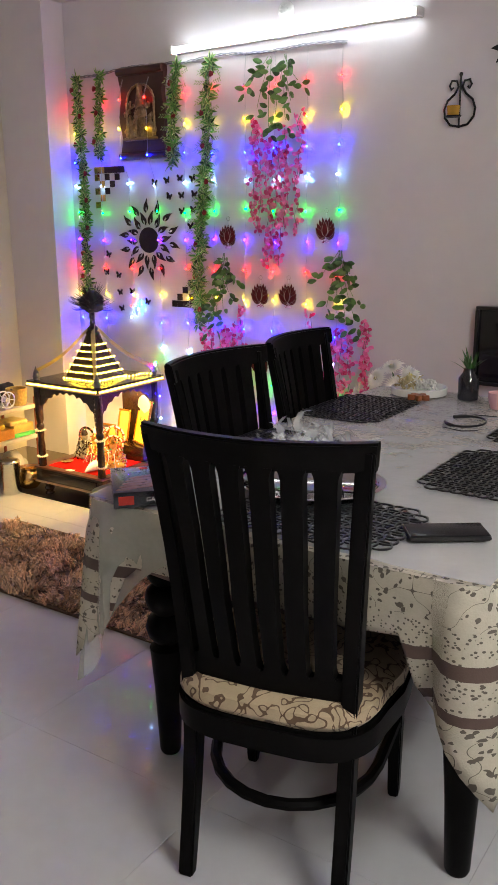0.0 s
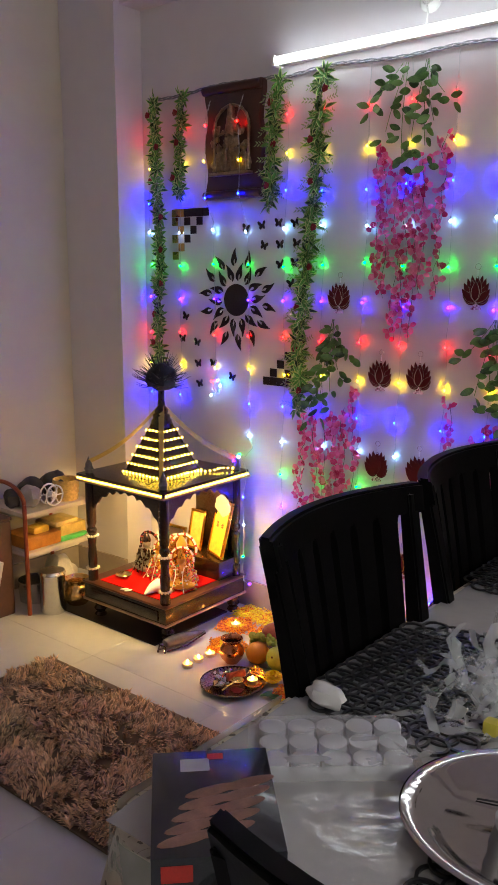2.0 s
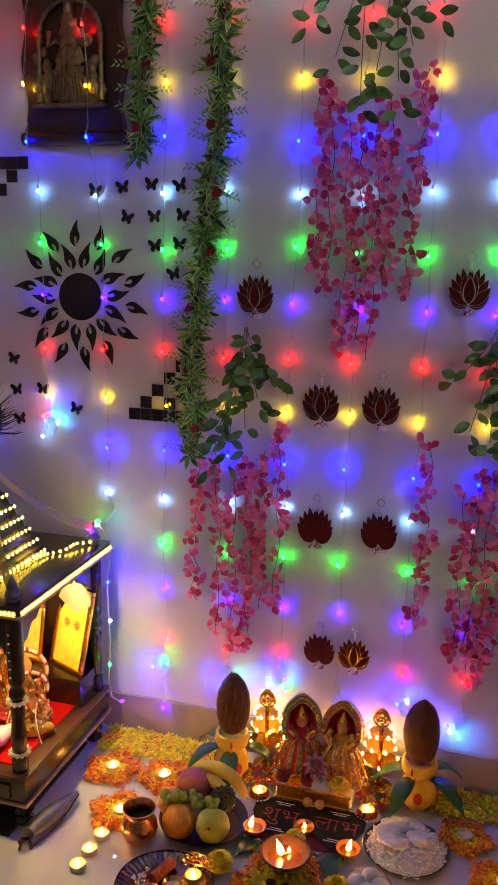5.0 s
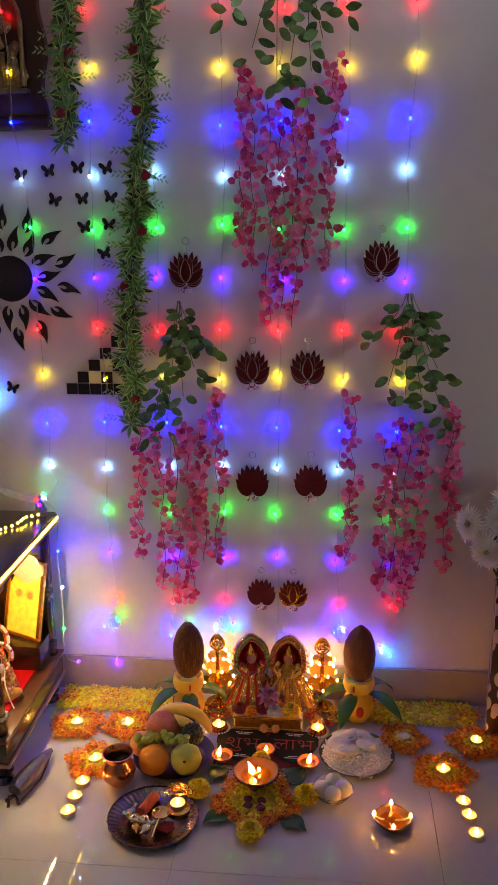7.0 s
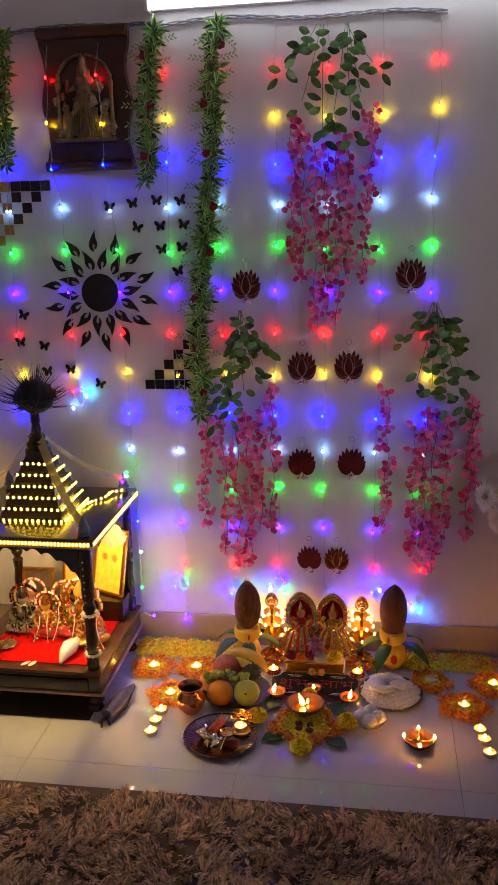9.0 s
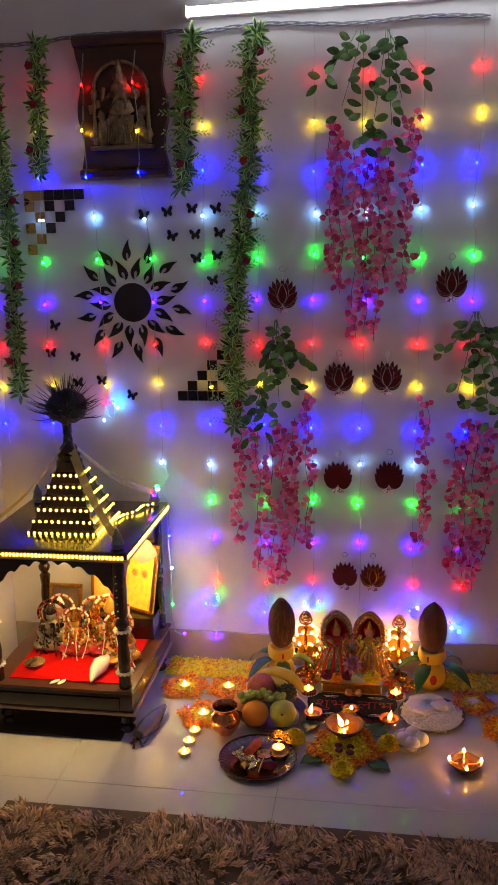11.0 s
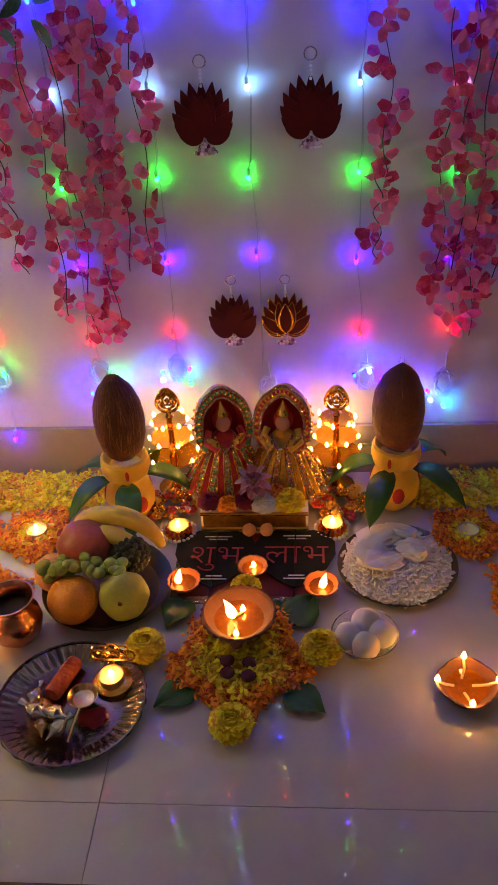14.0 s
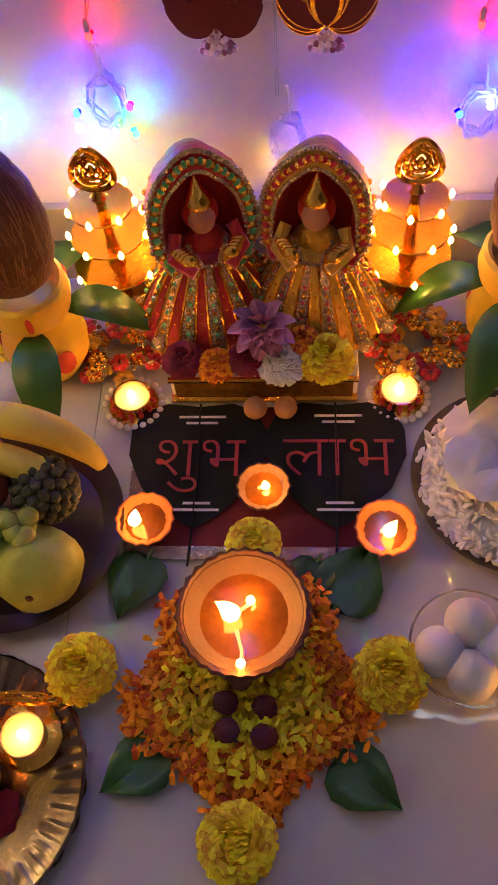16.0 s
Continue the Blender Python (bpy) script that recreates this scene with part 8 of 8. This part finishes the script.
    for s in (-1, 1):
        bm = B()
        vs = ball(bm, (0, 0, 0), (0.018, 0.008, 0.003), 14, 6)
        bmesh.ops.transform(bm, matrix=at(-0.885 + s * 0.011, -0.492, 0.161, 0, 0, 60 + s * 8), verts=bm.verts[:])
        sole = part("sole", bm, WHITE, t)
    t = thing("hanging_bell", "small brass bell hanging under the shrine roof", "bell", m=at(-0.935, -0.3, 0.52))
    bm = B()
    lathe(bm, [(0.022, -0.02), (0.02, -0.015), (0.015, 0.005), (0.01, 0.015), (0.003, 0.02), (0.0015, 0.055)], 18)
    part("bell_cup", bm, BRASS, t)


shrine_statues()
bm_ = B()
box(bm_, (-0.98, -0.33, 0.003), (0.6, 0.42, 0.006), 0.002)
tagged(part("floor_mat", bm_, mat("dark_mat", (0.02, 0.016, 0.014), 0.5, var=0.3), None), "dark thin mat under the wooden shrine", "mat")


# ---- rack beside the shrine ----
def utensil_rack():
    t = thing("metal_rack", "low red metal rack with two pale shelves by the wall", "rack")
    REDM = mat("red_metal", (0.3, 0.07, 0.03), 0.35, 0.3, var=0.25)
    x0, x1, y0, y1 = -1.56, -1.29, -0.66, -0.33
    for x in (x0, x1):
        for y in (y0, y1):
            bm = B()
            sweep(bm, [(x, y, 0), (x, y, 0.3), (x, y, 0.47)], 0.009, 8)
            part("upright", bm, REDM, t)
    for y in (y0,):
        bm = B()
        xs = [(x0 + (x1 - x0) * (0.5 - 0.5 * math.cos(math.pi * k / 14)), y, 0.47 + 0.075 * math.sin(math.pi * k / 14)) for k in range(15)]
        sweep(bm, xs, 0.009, 8)
        part("end_hoop", bm, REDM, t)
    for z in (0.255, 0.42):
        bm = B()
        box(bm, ((x0 + x1) / 2, (y0 + y1) / 2, z), (x1 - x0 + 0.012, y1 - y0, 0.022), 0.004)
        part("shelf_board", bm, mat("pale_shelf", (0.6, 0.52, 0.44), 0.4, var=0.1), t)
    for k, (x, y, z, sx, sy, sz, col) in enumerate(((-1.38, -0.56, 0.269, 0.17, 0.17, 0.055, (0.5, 0.2, 0.03)), (-1.35, -0.56, 0.324, 0.07, 0.08, 0.03, (0.75, 0.45, 0.05)), (-1.4, -0.4, 0.269, 0.18, 0.14, 0.065, (0.5, 0.34, 0.1)), (-1.36, -0.44, 0.334, 0.12, 0.12, 0.025, (0.6, 0.42, 0.14)), (-1.305, -0.41, 0.269, 0.03, 0.14, 0.02, (0.1, 0.5, 0.12)))):
        b = thing("packet", "%s packet lying on the rack" % ("green" if col[1] > col[0] else "yellow and orange"), "packet", "packets on the rack")
        bm = B()
        box(bm, (x, y, z + sz / 2 - 0.002), (sx, sy, sz), 0.012)
        part("wrapper", bm, mat("packet_%d" % k, col, 0.35, var=0.3, scale=25, bump=0.2, bscale=30), b)
    for k, (x, y, r) in enumerate(((-1.42, -0.615, 0.045), (-1.37, -0.575, 0.05), (-1.46, -0.5, 0.055), (-1.35, -0.4, 0.056), (-1.45, -0.39, 0.06))):
        b = thing("woven_basket" if k == 3 else "wrapped_bundle", "small %s on the top shelf" % ("woven golden basket" if k == 3 else "grey and brown wrapped bundle"), "basket" if k == 3 else "bundle", "things on the top shelf")
        bm = B()
        if k == 3:
            lathe(bm, [(0.0, 0), (r * 0.8, 0)] + [(r * (0.85 + 0.15 * j / 8) + 0.003 * (j % 2), 0.09 * j / 8) for j in range(9)] + [(r * 0.9, 0.088), (r * 0.7, 0.01), (0, 0.01)], 28, at(x, y, 0.4315))
        else:
            ball(bm, (x, y, 0.4315 + r * 0.85), (r, r, r * 0.9), 16, 10, wob=0.35)
        part("body", bm, mat("basket_weave", (0.5, 0.33, 0.1), 0.6, var=0.4, scale=90, bump=0.5, bscale=120) if k == 3 else mat("bundle_cloth_%d" % (k % 2), ((0.05, 0.045, 0.04), (0.32, 0.3, 0.3))[k % 2], 0.7, var=0.3, scale=20, bump=0.3), b)
    w = thing("wire_spool", "pale spoked spool lying on the top shelf", "spool")
    for sx in (-0.02, 0.02):
        bm = B()
        c = Vector((-1.315 + sx, -0.505, 0.478))
        sweep(bm, [c + Vector((0, 0.042 * math.cos(a), 0.042 * math.sin(a))) for a in [2 * math.pi * k / 24 for k in range(24)]], 0.004, 6, True)
        for k in range(6):
            a = k * math.pi / 3
            sweep(bm, [c, c + Vector((0, 0.042 * math.cos(a), 0.042 * math.sin(a)))], 0.0025, 5)
        part("rim", bm, WHITE, w)
    bm = B()
    sweep(bm, [(-1.335, -0.505, 0.478), (-1.295, -0.505, 0.478)], 0.014, 10)
    part("hub", bm, WHITE, w)


utensil_rack()


def pot(x, y, prof, material, name, label):
    t = thing(name, label, "pot", "", m=at(x, y, 0))
    bm = B()
    lathe(bm, prof, 28)
    part("body", bm, material, t)
    return t


p_ = pot(-1.25, -0.57, [(0.0, 0), (0.05, 0), (0.053, 0.006), (0.053, 0.16), (0.055, 0.166), (0.053, 0.168), (0.05, 0.16), (0.05, 0.03), (0.0, 0.03)], STEEL, "steel_canister", "round steel canister with lid on the floor")
bm_ = B()
lathe(bm_, [(0.054, 0.168), (0.056, 0.17), (0.051, 0.18), (0.02, 0.183), (0.0, 0.183)], 28)
part("lid", bm_, STEEL, p_, "steel lid")
pot(-1.235, -0.455, [(0.0, 0), (0.035, 0), (0.058, 0.025), (0.062, 0.05), (0.052, 0.08), (0.04, 0.095), (0.042, 0.105), (0.056, 0.115), (0.054, 0.117), (0.038, 0.104), (0.045, 0.08), (0.056, 0.05), (0.0, 0.02)], BRASS, "brass_pot", "round brass pot on the floor")
pot(-1.42, -0.53, [(0.0, 0), (0.07, 0), (0.075, 0.08), (0.078, 0.09), (0.074, 0.09), (0.07, 0.01), (0.0, 0.01)], STEEL, "steel_bowl", "wide steel bowl on the floor under the rack")
t_ = thing("cloth_sack", "pale crumpled cloth sack on the floor under the rack", "sack")
bm_ = B()
ball(bm_, (-1.42, -0.39, 0.075), (0.09, 0.06, 0.076), 18, 12, wob=0.4)
part("sack", bm_, mat("sack_cloth", (0.5, 0.46, 0.42), 0.8, var=0.2, scale=12, bump=0.4, bscale=25), t_)

t_ = thing("storage_box", "dark brown upright box standing on the floor by the rack", "box")
bm_ = B()
box(bm_, (-1.46, -0.745, 0.2), (0.22, 0.12, 0.4), 0.008)
part("box_body", bm_, mat("brown_board", (0.1, 0.045, 0.03), 0.5, var=0.3, scale=10), t_)
bm_ = B()
box(bm_, (-1.46, -0.745, 0.408), (0.226, 0.126, 0.014), 0.005)
part("box_lid", bm_, mat("brown_board", (0.1, 0.045, 0.03)), t_)
t_ = thing("printed_carton", "flat white and red printed carton leaning against a box", "carton", m=at(-1.405, -0.83, 0.001, -14, 0, 0))
bm_ = B()
box(bm_, (0, 0, 0.13), (0.2, 0.018, 0.26), 0.003)
part("carton", bm_, mat("white_card", (0.55, 0.5, 0.5), 0.45, var=0.1), t_)
for x in (-0.055, 0.0, 0.055):
    bm_ = B()
    box(bm_, (x, -0.0095, 0.17), (0.034, 0.001, 0.05), 0.0003)
    part("red_bar", bm_, REDPAINT, t_)

# ---- on the dining table ----


def placemat_mesh(nx, ny, p=0.03):
    vs, fs = [], []
    R, w, h, seg = p * 0.74, 0.0042, 0.0035, 18
    for i in range(nx):
        for j in range(ny):
            if (i in (0, nx - 1)) and (j in (0, ny - 1)):
                continue
            cx, cy = (i - (nx - 1) / 2) * p, (j - (ny - 1) / 2) * p
            b = len(vs)
            lift = 0.0006 * ((i + j) % 2)
            for k in range(seg):
                a = 2 * math.pi * k / seg
                c, s = math.cos(a), math.sin(a)
                wob = 0.0007 * math.cos(4 * a + math.pi * ((i + j) % 2))
                for r, z in ((R - w / 2, 0.0), (R - w / 2, h), (R + w / 2, h), (R + w / 2, 0.0)):
                    vs.append((cx + r * c, cy + r * s, max(0, z + lift + wob if z else 0)))
            for k in range(seg):
                for q in range(4):
                    fs.append((b + 4 * k + q, b + 4 * k + (q + 1) % 4, b + 4 * ((k + 1) % seg) + (q + 1) % 4, b + 4 * ((k + 1) % seg) + q))
    me = bpy.data.meshes.new("lattice")
    me.from_pydata(vs, [], fs)
    me.materials.append(mat("black_vinyl", (0.014, 0.014, 0.017), 0.35, var=0.3))
    me.shade_smooth()
    me.set_sharp_from_angle(angle=radians(40))
    return me


MATM = placemat_mesh(9, 13)
TS = TOP + 0.001
for x, y, a in ((0.915, -1.46, 0), (0.895, -0.85, 0), (1.525, -1.37, 0), (1.31, -1.872, 90), (1.525, -0.86, 0)):
    t_ = thing("placemat", "black openwork placemat of linked rings on the table", "placemat", "placemats", m=at(x, y, TS, 0, 0, a))
    piece("lattice", MATM, t_, at(0, 0, 0))


def phone():
    t = thing("mobile_phone", "black mobile phone lying on the table", "phone", m=at(1.575, -1.838, TS, 0, 0, 35))
    bm = B()
    box(bm, (0, 0, 0.0065), (0.162, 0.078, 0.011), 0.005)
    part("body", bm, BLACKPL, t)
    bm = B()
    box(bm, (0, 0, 0.0124), (0.156, 0.072, 0.001), 0.0003)
    part("screen", bm, mat("phone_glass", (0.012, 0.012, 0.014), 0.2, spec=0.15, var=0.1), t)


phone()


def snack_box():
    t = thing("snack_box", "dark printed cardboard snack box on the table corner", "box", m=at(0.885, -1.955, TS, 0, 0, 45))
    # local x runs towards the far right, y towards the far left
    bm = B()
    box(bm, (0, 0, 0.019), (0.145, 0.2, 0.036), 0.0015)
    part("carton", bm, mat("dark_card", (0.012, 0.013, 0.018), 0.22, var=0.3, scale=12, coat=0.5), t)
    FOOD = mat("printed_bars", (0.2, 0.1, 0.065), 0.5, var=0.4, scale=50)
    for k in range(5):
        for j in range(2):
            bm = B()
            vs = ball(bm, (0, 0, 0), (0.034, 0.0095, 0.0006), 14, 6)
            bmesh.ops.transform(bm, matrix=at(0.008 + 0.008 * k - 0.012 + j * 0.045 - 0.03, -0.07 + 0.021 * k + 0.012 * j, 0.0372, 0, 0, 18), verts=bm.verts[:])
            part("printed_bar", bm, FOOD, t)
    bm = B()
    box(bm, (-0.02, 0.068, 0.0373), (0.036, 0.026, 0.0006))
    part("logo_patch", bm, mat("logo_grey", (0.35, 0.34, 0.36), 0.4), t)
    bm = B()
    box(bm, (0.006, 0.085, 0.0373), (0.02, 0.012, 0.0006))
    part("logo_patch", bm, REDPAINT, t)
    bm = B()
    box(bm, (-0.045, -0.1004, 0.018), (0.034, 0.0006, 0.02))
    part("logo_patch", bm, REDPAINT, t)
    cu = bpy.data.curves.new("word", "FONT")
    cu.body = "GAJAK"
    cu.size = 0.014
    cu.align_x = "CENTER"
    cu.extrude = 0.0002
    tmp = bpy.data.objects.new("word", cu)
    scene.collection.objects.link(tmp)
    me = bpy.data.meshes.new_from_object(tmp.evaluated_get(bpy.context.evaluated_depsgraph_get()))
    bpy.data.objects.remove(tmp)
    me.materials.clear()
    me.materials.append(mat("pale_print", (0.5, 0.48, 0.44), 0.5))
    ob = new("printed_word", me)
    ob.parent = t
    ob.matrix_basis = at(0.02, -0.1008, 0.014, 90, 0, 0)


snack_box()


def candle_pack():
    t = thing("candle_pack", "clear plastic pack of white tea lights on the table", "candle pack", m=at(0.905, -1.735, TS, 0, 0, 40))
    bm = B()
    lathe(bm, [(0.0, 0), (0.0185, 0), (0.019, 0.014), (0.0175, 0.0145), (0.0, 0.0135)], 20)
    me = mesh_of("white_tea_light", bm, mat("white_wax", (0.52, 0.52, 0.55), 0.45, var=0.05))
    for i in range(5):
        for j in range(3):
            piece("white_tea_light", me, t, at((i - 2) * 0.0405, (j - 1) * 0.04, 0.001))
    bm = B()
    g = {}
    for i in range(25):
        for j in range(17):
            x, y = (i - 12) * 0.0096, (j - 8) * 0.009
            e = max(abs(i - 12) / 12, abs(j - 8) / 8)
            z = 0.018 + 0.004 * noise.noise((x * 40, y * 40, 2)) if e < 0.9 else 0.002 + 0.002 * noise.noise((x * 60, y * 60, 1))
            g[i, j] = bm.verts.new((x, y, max(0.001, z)))
    for i in range(24):
        for j in range(16):
            bm.faces.new((g[i, j], g[i + 1, j], g[i + 1, j + 1], g[i, j + 1]))
    part("plastic_film", bm, mat("film", (0.7, 0.7, 0.74), 0.1, var=0.02, alpha=0.34), t, "crinkled clear film").visible_shadow = False


candle_pack()


def steel_tray():
    t = thing("steel_tray", "shiny oval steel tray with used matches on the table", "tray", m=at(1.205, -1.735, TS + 0.005, 0, 0, 20) @ Matrix.Diagonal((1.0, 0.86, 1, 1)))
    bm = B()
    lathe(bm, [(0.0, 0), (0.12, 0), (0.13, 0.004), (0.15, 0.02), (0.172, 0.024), (0.175, 0.0225), (0.174, 0.021), (0.15, 0.017), (0.128, 0.0015), (0.0, 0.0015)], 56)
    part("tray", bm, mat("polished_steel", (0.5, 0.48, 0.46), 0.07, 1.0, var=0.08), t)
    for k, (x, y, a) in enumerate(((-0.08, 0.02, 20), (0.02, -0.03, 60), (0.05, 0.03, -10), (-0.03, -0.05, 130))):
        s = thing("match_stick", "burnt match stick lying in a steel tray", "match", "burnt matches")
        bm = B()
        sweep(bm, [(-0.02, 0, 0), (0, 0, 0.0008), (0.02, 0, 0)], 0.0014, 5)
        ball(bm, (0.021, 0, 0), 0.0022, 6, 5)
        bmesh.ops.transform(bm, matrix=at(1.205 + x, -1.735 + y, TS + 0.0085, 0, 0, a), verts=bm.verts[:])
        part("stick", bm, BLACKPL, s)
    for x, y in ((-0.045, -0.01), (0.03, 0.0)):
        s = thing("tea_light", "white unlit tea light in a steel tray", "candle", "unlit tea lights")
        bm = B()
        lathe(bm, [(0.0, 0), (0.0185, 0), (0.019, 0.014), (0.0, 0.0135)], 20, at(1.205 + x, -1.735 + y, TS + 0.0068))
        part("wax", bm, mat("white_wax", (0.52, 0.52, 0.55), 0.45), s)


steel_tray()


def plastic_heap():
    t = thing("plastic_heap", "heap of crumpled clear plastic strips on the table", "plastic wrap")
    rng = random.Random(77)
    vs, fs = [], []
    for k in range(150):
        c = Vector((1.02 + rng.gauss(0, 0.045), -1.44 + rng.gauss(0, 0.055), 0))
        h = max(0, 0.055 - (c - Vector((1.02, -1.44, 0))).length * 0.45)
        p = Vector((c.x, c.y, TS + 0.006 + rng.uniform(0, 1) * h))
        a = rng.uniform(0, 6.28)
        d = Vector((math.cos(a), math.sin(a), rng.uniform(-0.4, 0.5)))
        s = Vector((-math.sin(a), math.cos(a), rng.uniform(-0.8, 0.8))).normalized() * rng.uniform(0.004, 0.009)
        b = len(vs)
        n = 7
        for i in range(n):
            q = p + d * 0.012 * i + Vector((0, 0, 0.012 * math.sin(i * 1.3 + k)))
            d = (d + Vector((rng.uniform(-0.5, 0.5), rng.uniform(-0.5, 0.5), rng.uniform(-0.35, 0.3)))).normalized()
            q.z = max(q.z, TS + 0.005)
            vs += [q + s, q - s]
        for v in range(b, len(vs)):
            vs[v].z = max(vs[v].z, TS + 0.0045)
        for i in range(n - 1):
            fs.append((b + 2 * i, b + 2 * i + 1, b + 2 * i + 3, b + 2 * i + 2))
    m = mat("shiny_film", (0.85, 0.87, 0.88), 0.08, var=0.05, alpha=0.3)
    ob = soup("plastic_strip", vs, fs, m, t, "clear curled plastic strips", True)
    ob["kind"] = "stuff"
    ob.visible_shadow = False


plastic_heap()


def small_table_things():
    t = thing("camphor_pouch", "small white soft pouch on the table", "pouch")
    bm = B()
    ball(bm, (0.832, -1.645, TS + 0.0205), (0.032, 0.018, 0.018), 16, 10, wob=0.35)
    part("pouch", bm, WHITE, t)
    t = thing("glue_stick", "small white tube with yellow cap on the table", "tube")
    bm = B()
    sweep(bm, [(1.11, -1.56, TS + 0.011), (1.15, -1.545, TS + 0.011)], 0.008, 10)
    part("tube", bm, WHITE, t)
    bm = B()
    box(bm, (1.055, -1.56, TS + 0.013), (0.022, 0.022, 0.022), 0.006)
    part("cap", bm, mat("yellow_plastic", (0.6, 0.5, 0.06), 0.4), t)
    # round tray with dried flowers at the far end
    t = thing("white_tray", "round white rimmed tray at the far end of the table", "tray", m=at(0.965, -0.515, TS))
    bm = B()
    lathe(bm, [(0.0, 0), (0.095, 0), (0.1, 0.002), (0.101, 0.026), (0.097, 0.027), (0.095, 0.004), (0.0, 0.004)], 40)
    part("tray", bm, WHITE, t)
    t = thing("dried_flowers", "small bouquet of white and yellow dried flowers in a tray", "flowers")
    rng = random.Random(13)
    bm = B()
    for k in range(80):
        a, r = rng.uniform(0, 6.28), 0.04 * math.sqrt(rng.random())
        ball(bm, (0.985 + r * math.cos(a), -0.505 + r * math.sin(a), TS + 0.018 + rng.uniform(0, 0.03)), 0.0055, 6, 5)
    part("blossom_heads", bm, WHITE, t)["kind"] = "stuff"
    vs, fs = [], []
    for k in range(40):
        p = Vector((0.92 + rng.gauss(0, 0.018), -0.525 + rng.gauss(0, 0.018), TS + 0.01 + rng.uniform(0, 0.04)))
        d, s, u = frame_of(Vector((rng.uniform(-1, 1), rng.uniform(-1, 1), rng.uniform(0.1, 1))))
        leaf_quads(vs, fs, p, d, s, u, 0.035, 0.014)
    soup("dry_leaves", vs, fs, mat("dry_leaf", (0.5, 0.42, 0.22), 0.7, var=0.3, rnd=0.4), t)["kind"] = "stuff"
    t = thing("brown_ornament", "small reddish brown shaped wooden piece on the table", "ornament")
    bm = B()
    o = [(0.03 * (1 + 0.35 * math.cos(5 * a)) * math.cos(a), 0.024 * (1 + 0.35 * math.cos(5 * a)) * math.sin(a)) for a in [2 * math.pi * k / 30 for k in range(30)]]
    plate2d(bm, o, 0.018, at(1.015, -0.64, TS + 0.005))
    part("carved_piece", bm, mat("rust_wood", (0.3, 0.09, 0.03), 0.5, var=0.35, scale=40), t)
    t = thing("neckband_headset", "black neckband headset lying on the table", "headset")
    bm = B()
    pts = [(1.27 + 0.06 * math.cos(a), -0.875 + 0.075 * math.sin(a), TS + 0.005) for a in [radians(-150 + 300 * k / 24) for k in range(25)]]
    sweep(bm, pts, [0.0035 if 3 < k < 21 else 0.006 for k in range(25)], 8)
    part("band", bm, BLACKPL, t)
    bm = B()
    sweep(bm, [pts[0], (1.235, -0.98, TS + 0.004), (1.3, -1.0, TS + 0.004), (1.34, -0.97, TS + 0.004)], 0.0018, 5)
    part("lead", bm, BLACKPL, t)
    bm = B()
    sweep(bm, [pts[-1], (1.26, -0.77, TS + 0.004), (1.33, -0.76, TS + 0.004)], 0.0018, 5)
    part("lead", bm, BLACKPL, t)
    t = thing("glass_jar", "dark glass jar with green plant cutting on the table", "jar", m=at(1.15, -0.52, TS))
    bm = B()
    lathe(bm, [(0.0, 0), (0.034, 0), (0.036, 0.005), (0.036, 0.075), (0.022, 0.095), (0.018, 0.11), (0.016, 0.11), (0.02, 0.094), (0.033, 0.074), (0.033, 0.006), (0.0, 0.005)], 24)
    part("jar", bm, mat("smoky_glass", (0.03, 0.03, 0.035), 0.08, var=0.1, trans=0.3), t)
    vs, fs = [], []
    for k in range(16):
        a = k * 2.4
        d, s, u = frame_of(Vector((0.6 * math.cos(a), 0.6 * math.sin(a), rng.uniform(0.5, 1.6))))
        leaf_quads(vs, fs, Vector((0, 0, 0.09)), d, s, u, rng.uniform(0.06, 0.1), 0.011)
    soup("plant", vs, fs, DARKLEAF, t, "long thin green leaves")
    t = thing("pink_cup", "small pale pink cup on the table", "cup", m=at(1.29, -0.62, TS))
    bm = B()
    lathe(bm, [(0.0, 0), (0.024, 0), (0.034, 0.03), (0.035, 0.055), (0.032, 0.055), (0.03, 0.03), (0.0, 0.006)], 24)
    part("cup", bm, mat("pink_ceramic", (0.75, 0.42, 0.42), 0.3, var=0.05), t)


small_table_things()

# ---- floor tiles ----
bm_ = B()
box(bm_, (0, 0, -0.006), (0.6193, 0.6193, 0.012), 0.0008)
TILE_MESH = mesh_of("floor_tile", bm_, TILE, False)
floor = tagged(new("floor"), "glossy beige vitrified tile floor", "floor", kind="structure")
for i in range(9):
    for j in range(10):
        piece("floor_tile", TILE_MESH, floor, at(-0.18 + 0.62 * (i - 2) - 0.31, -0.742 + 0.62 * (2 - j) - 0.31, 0))
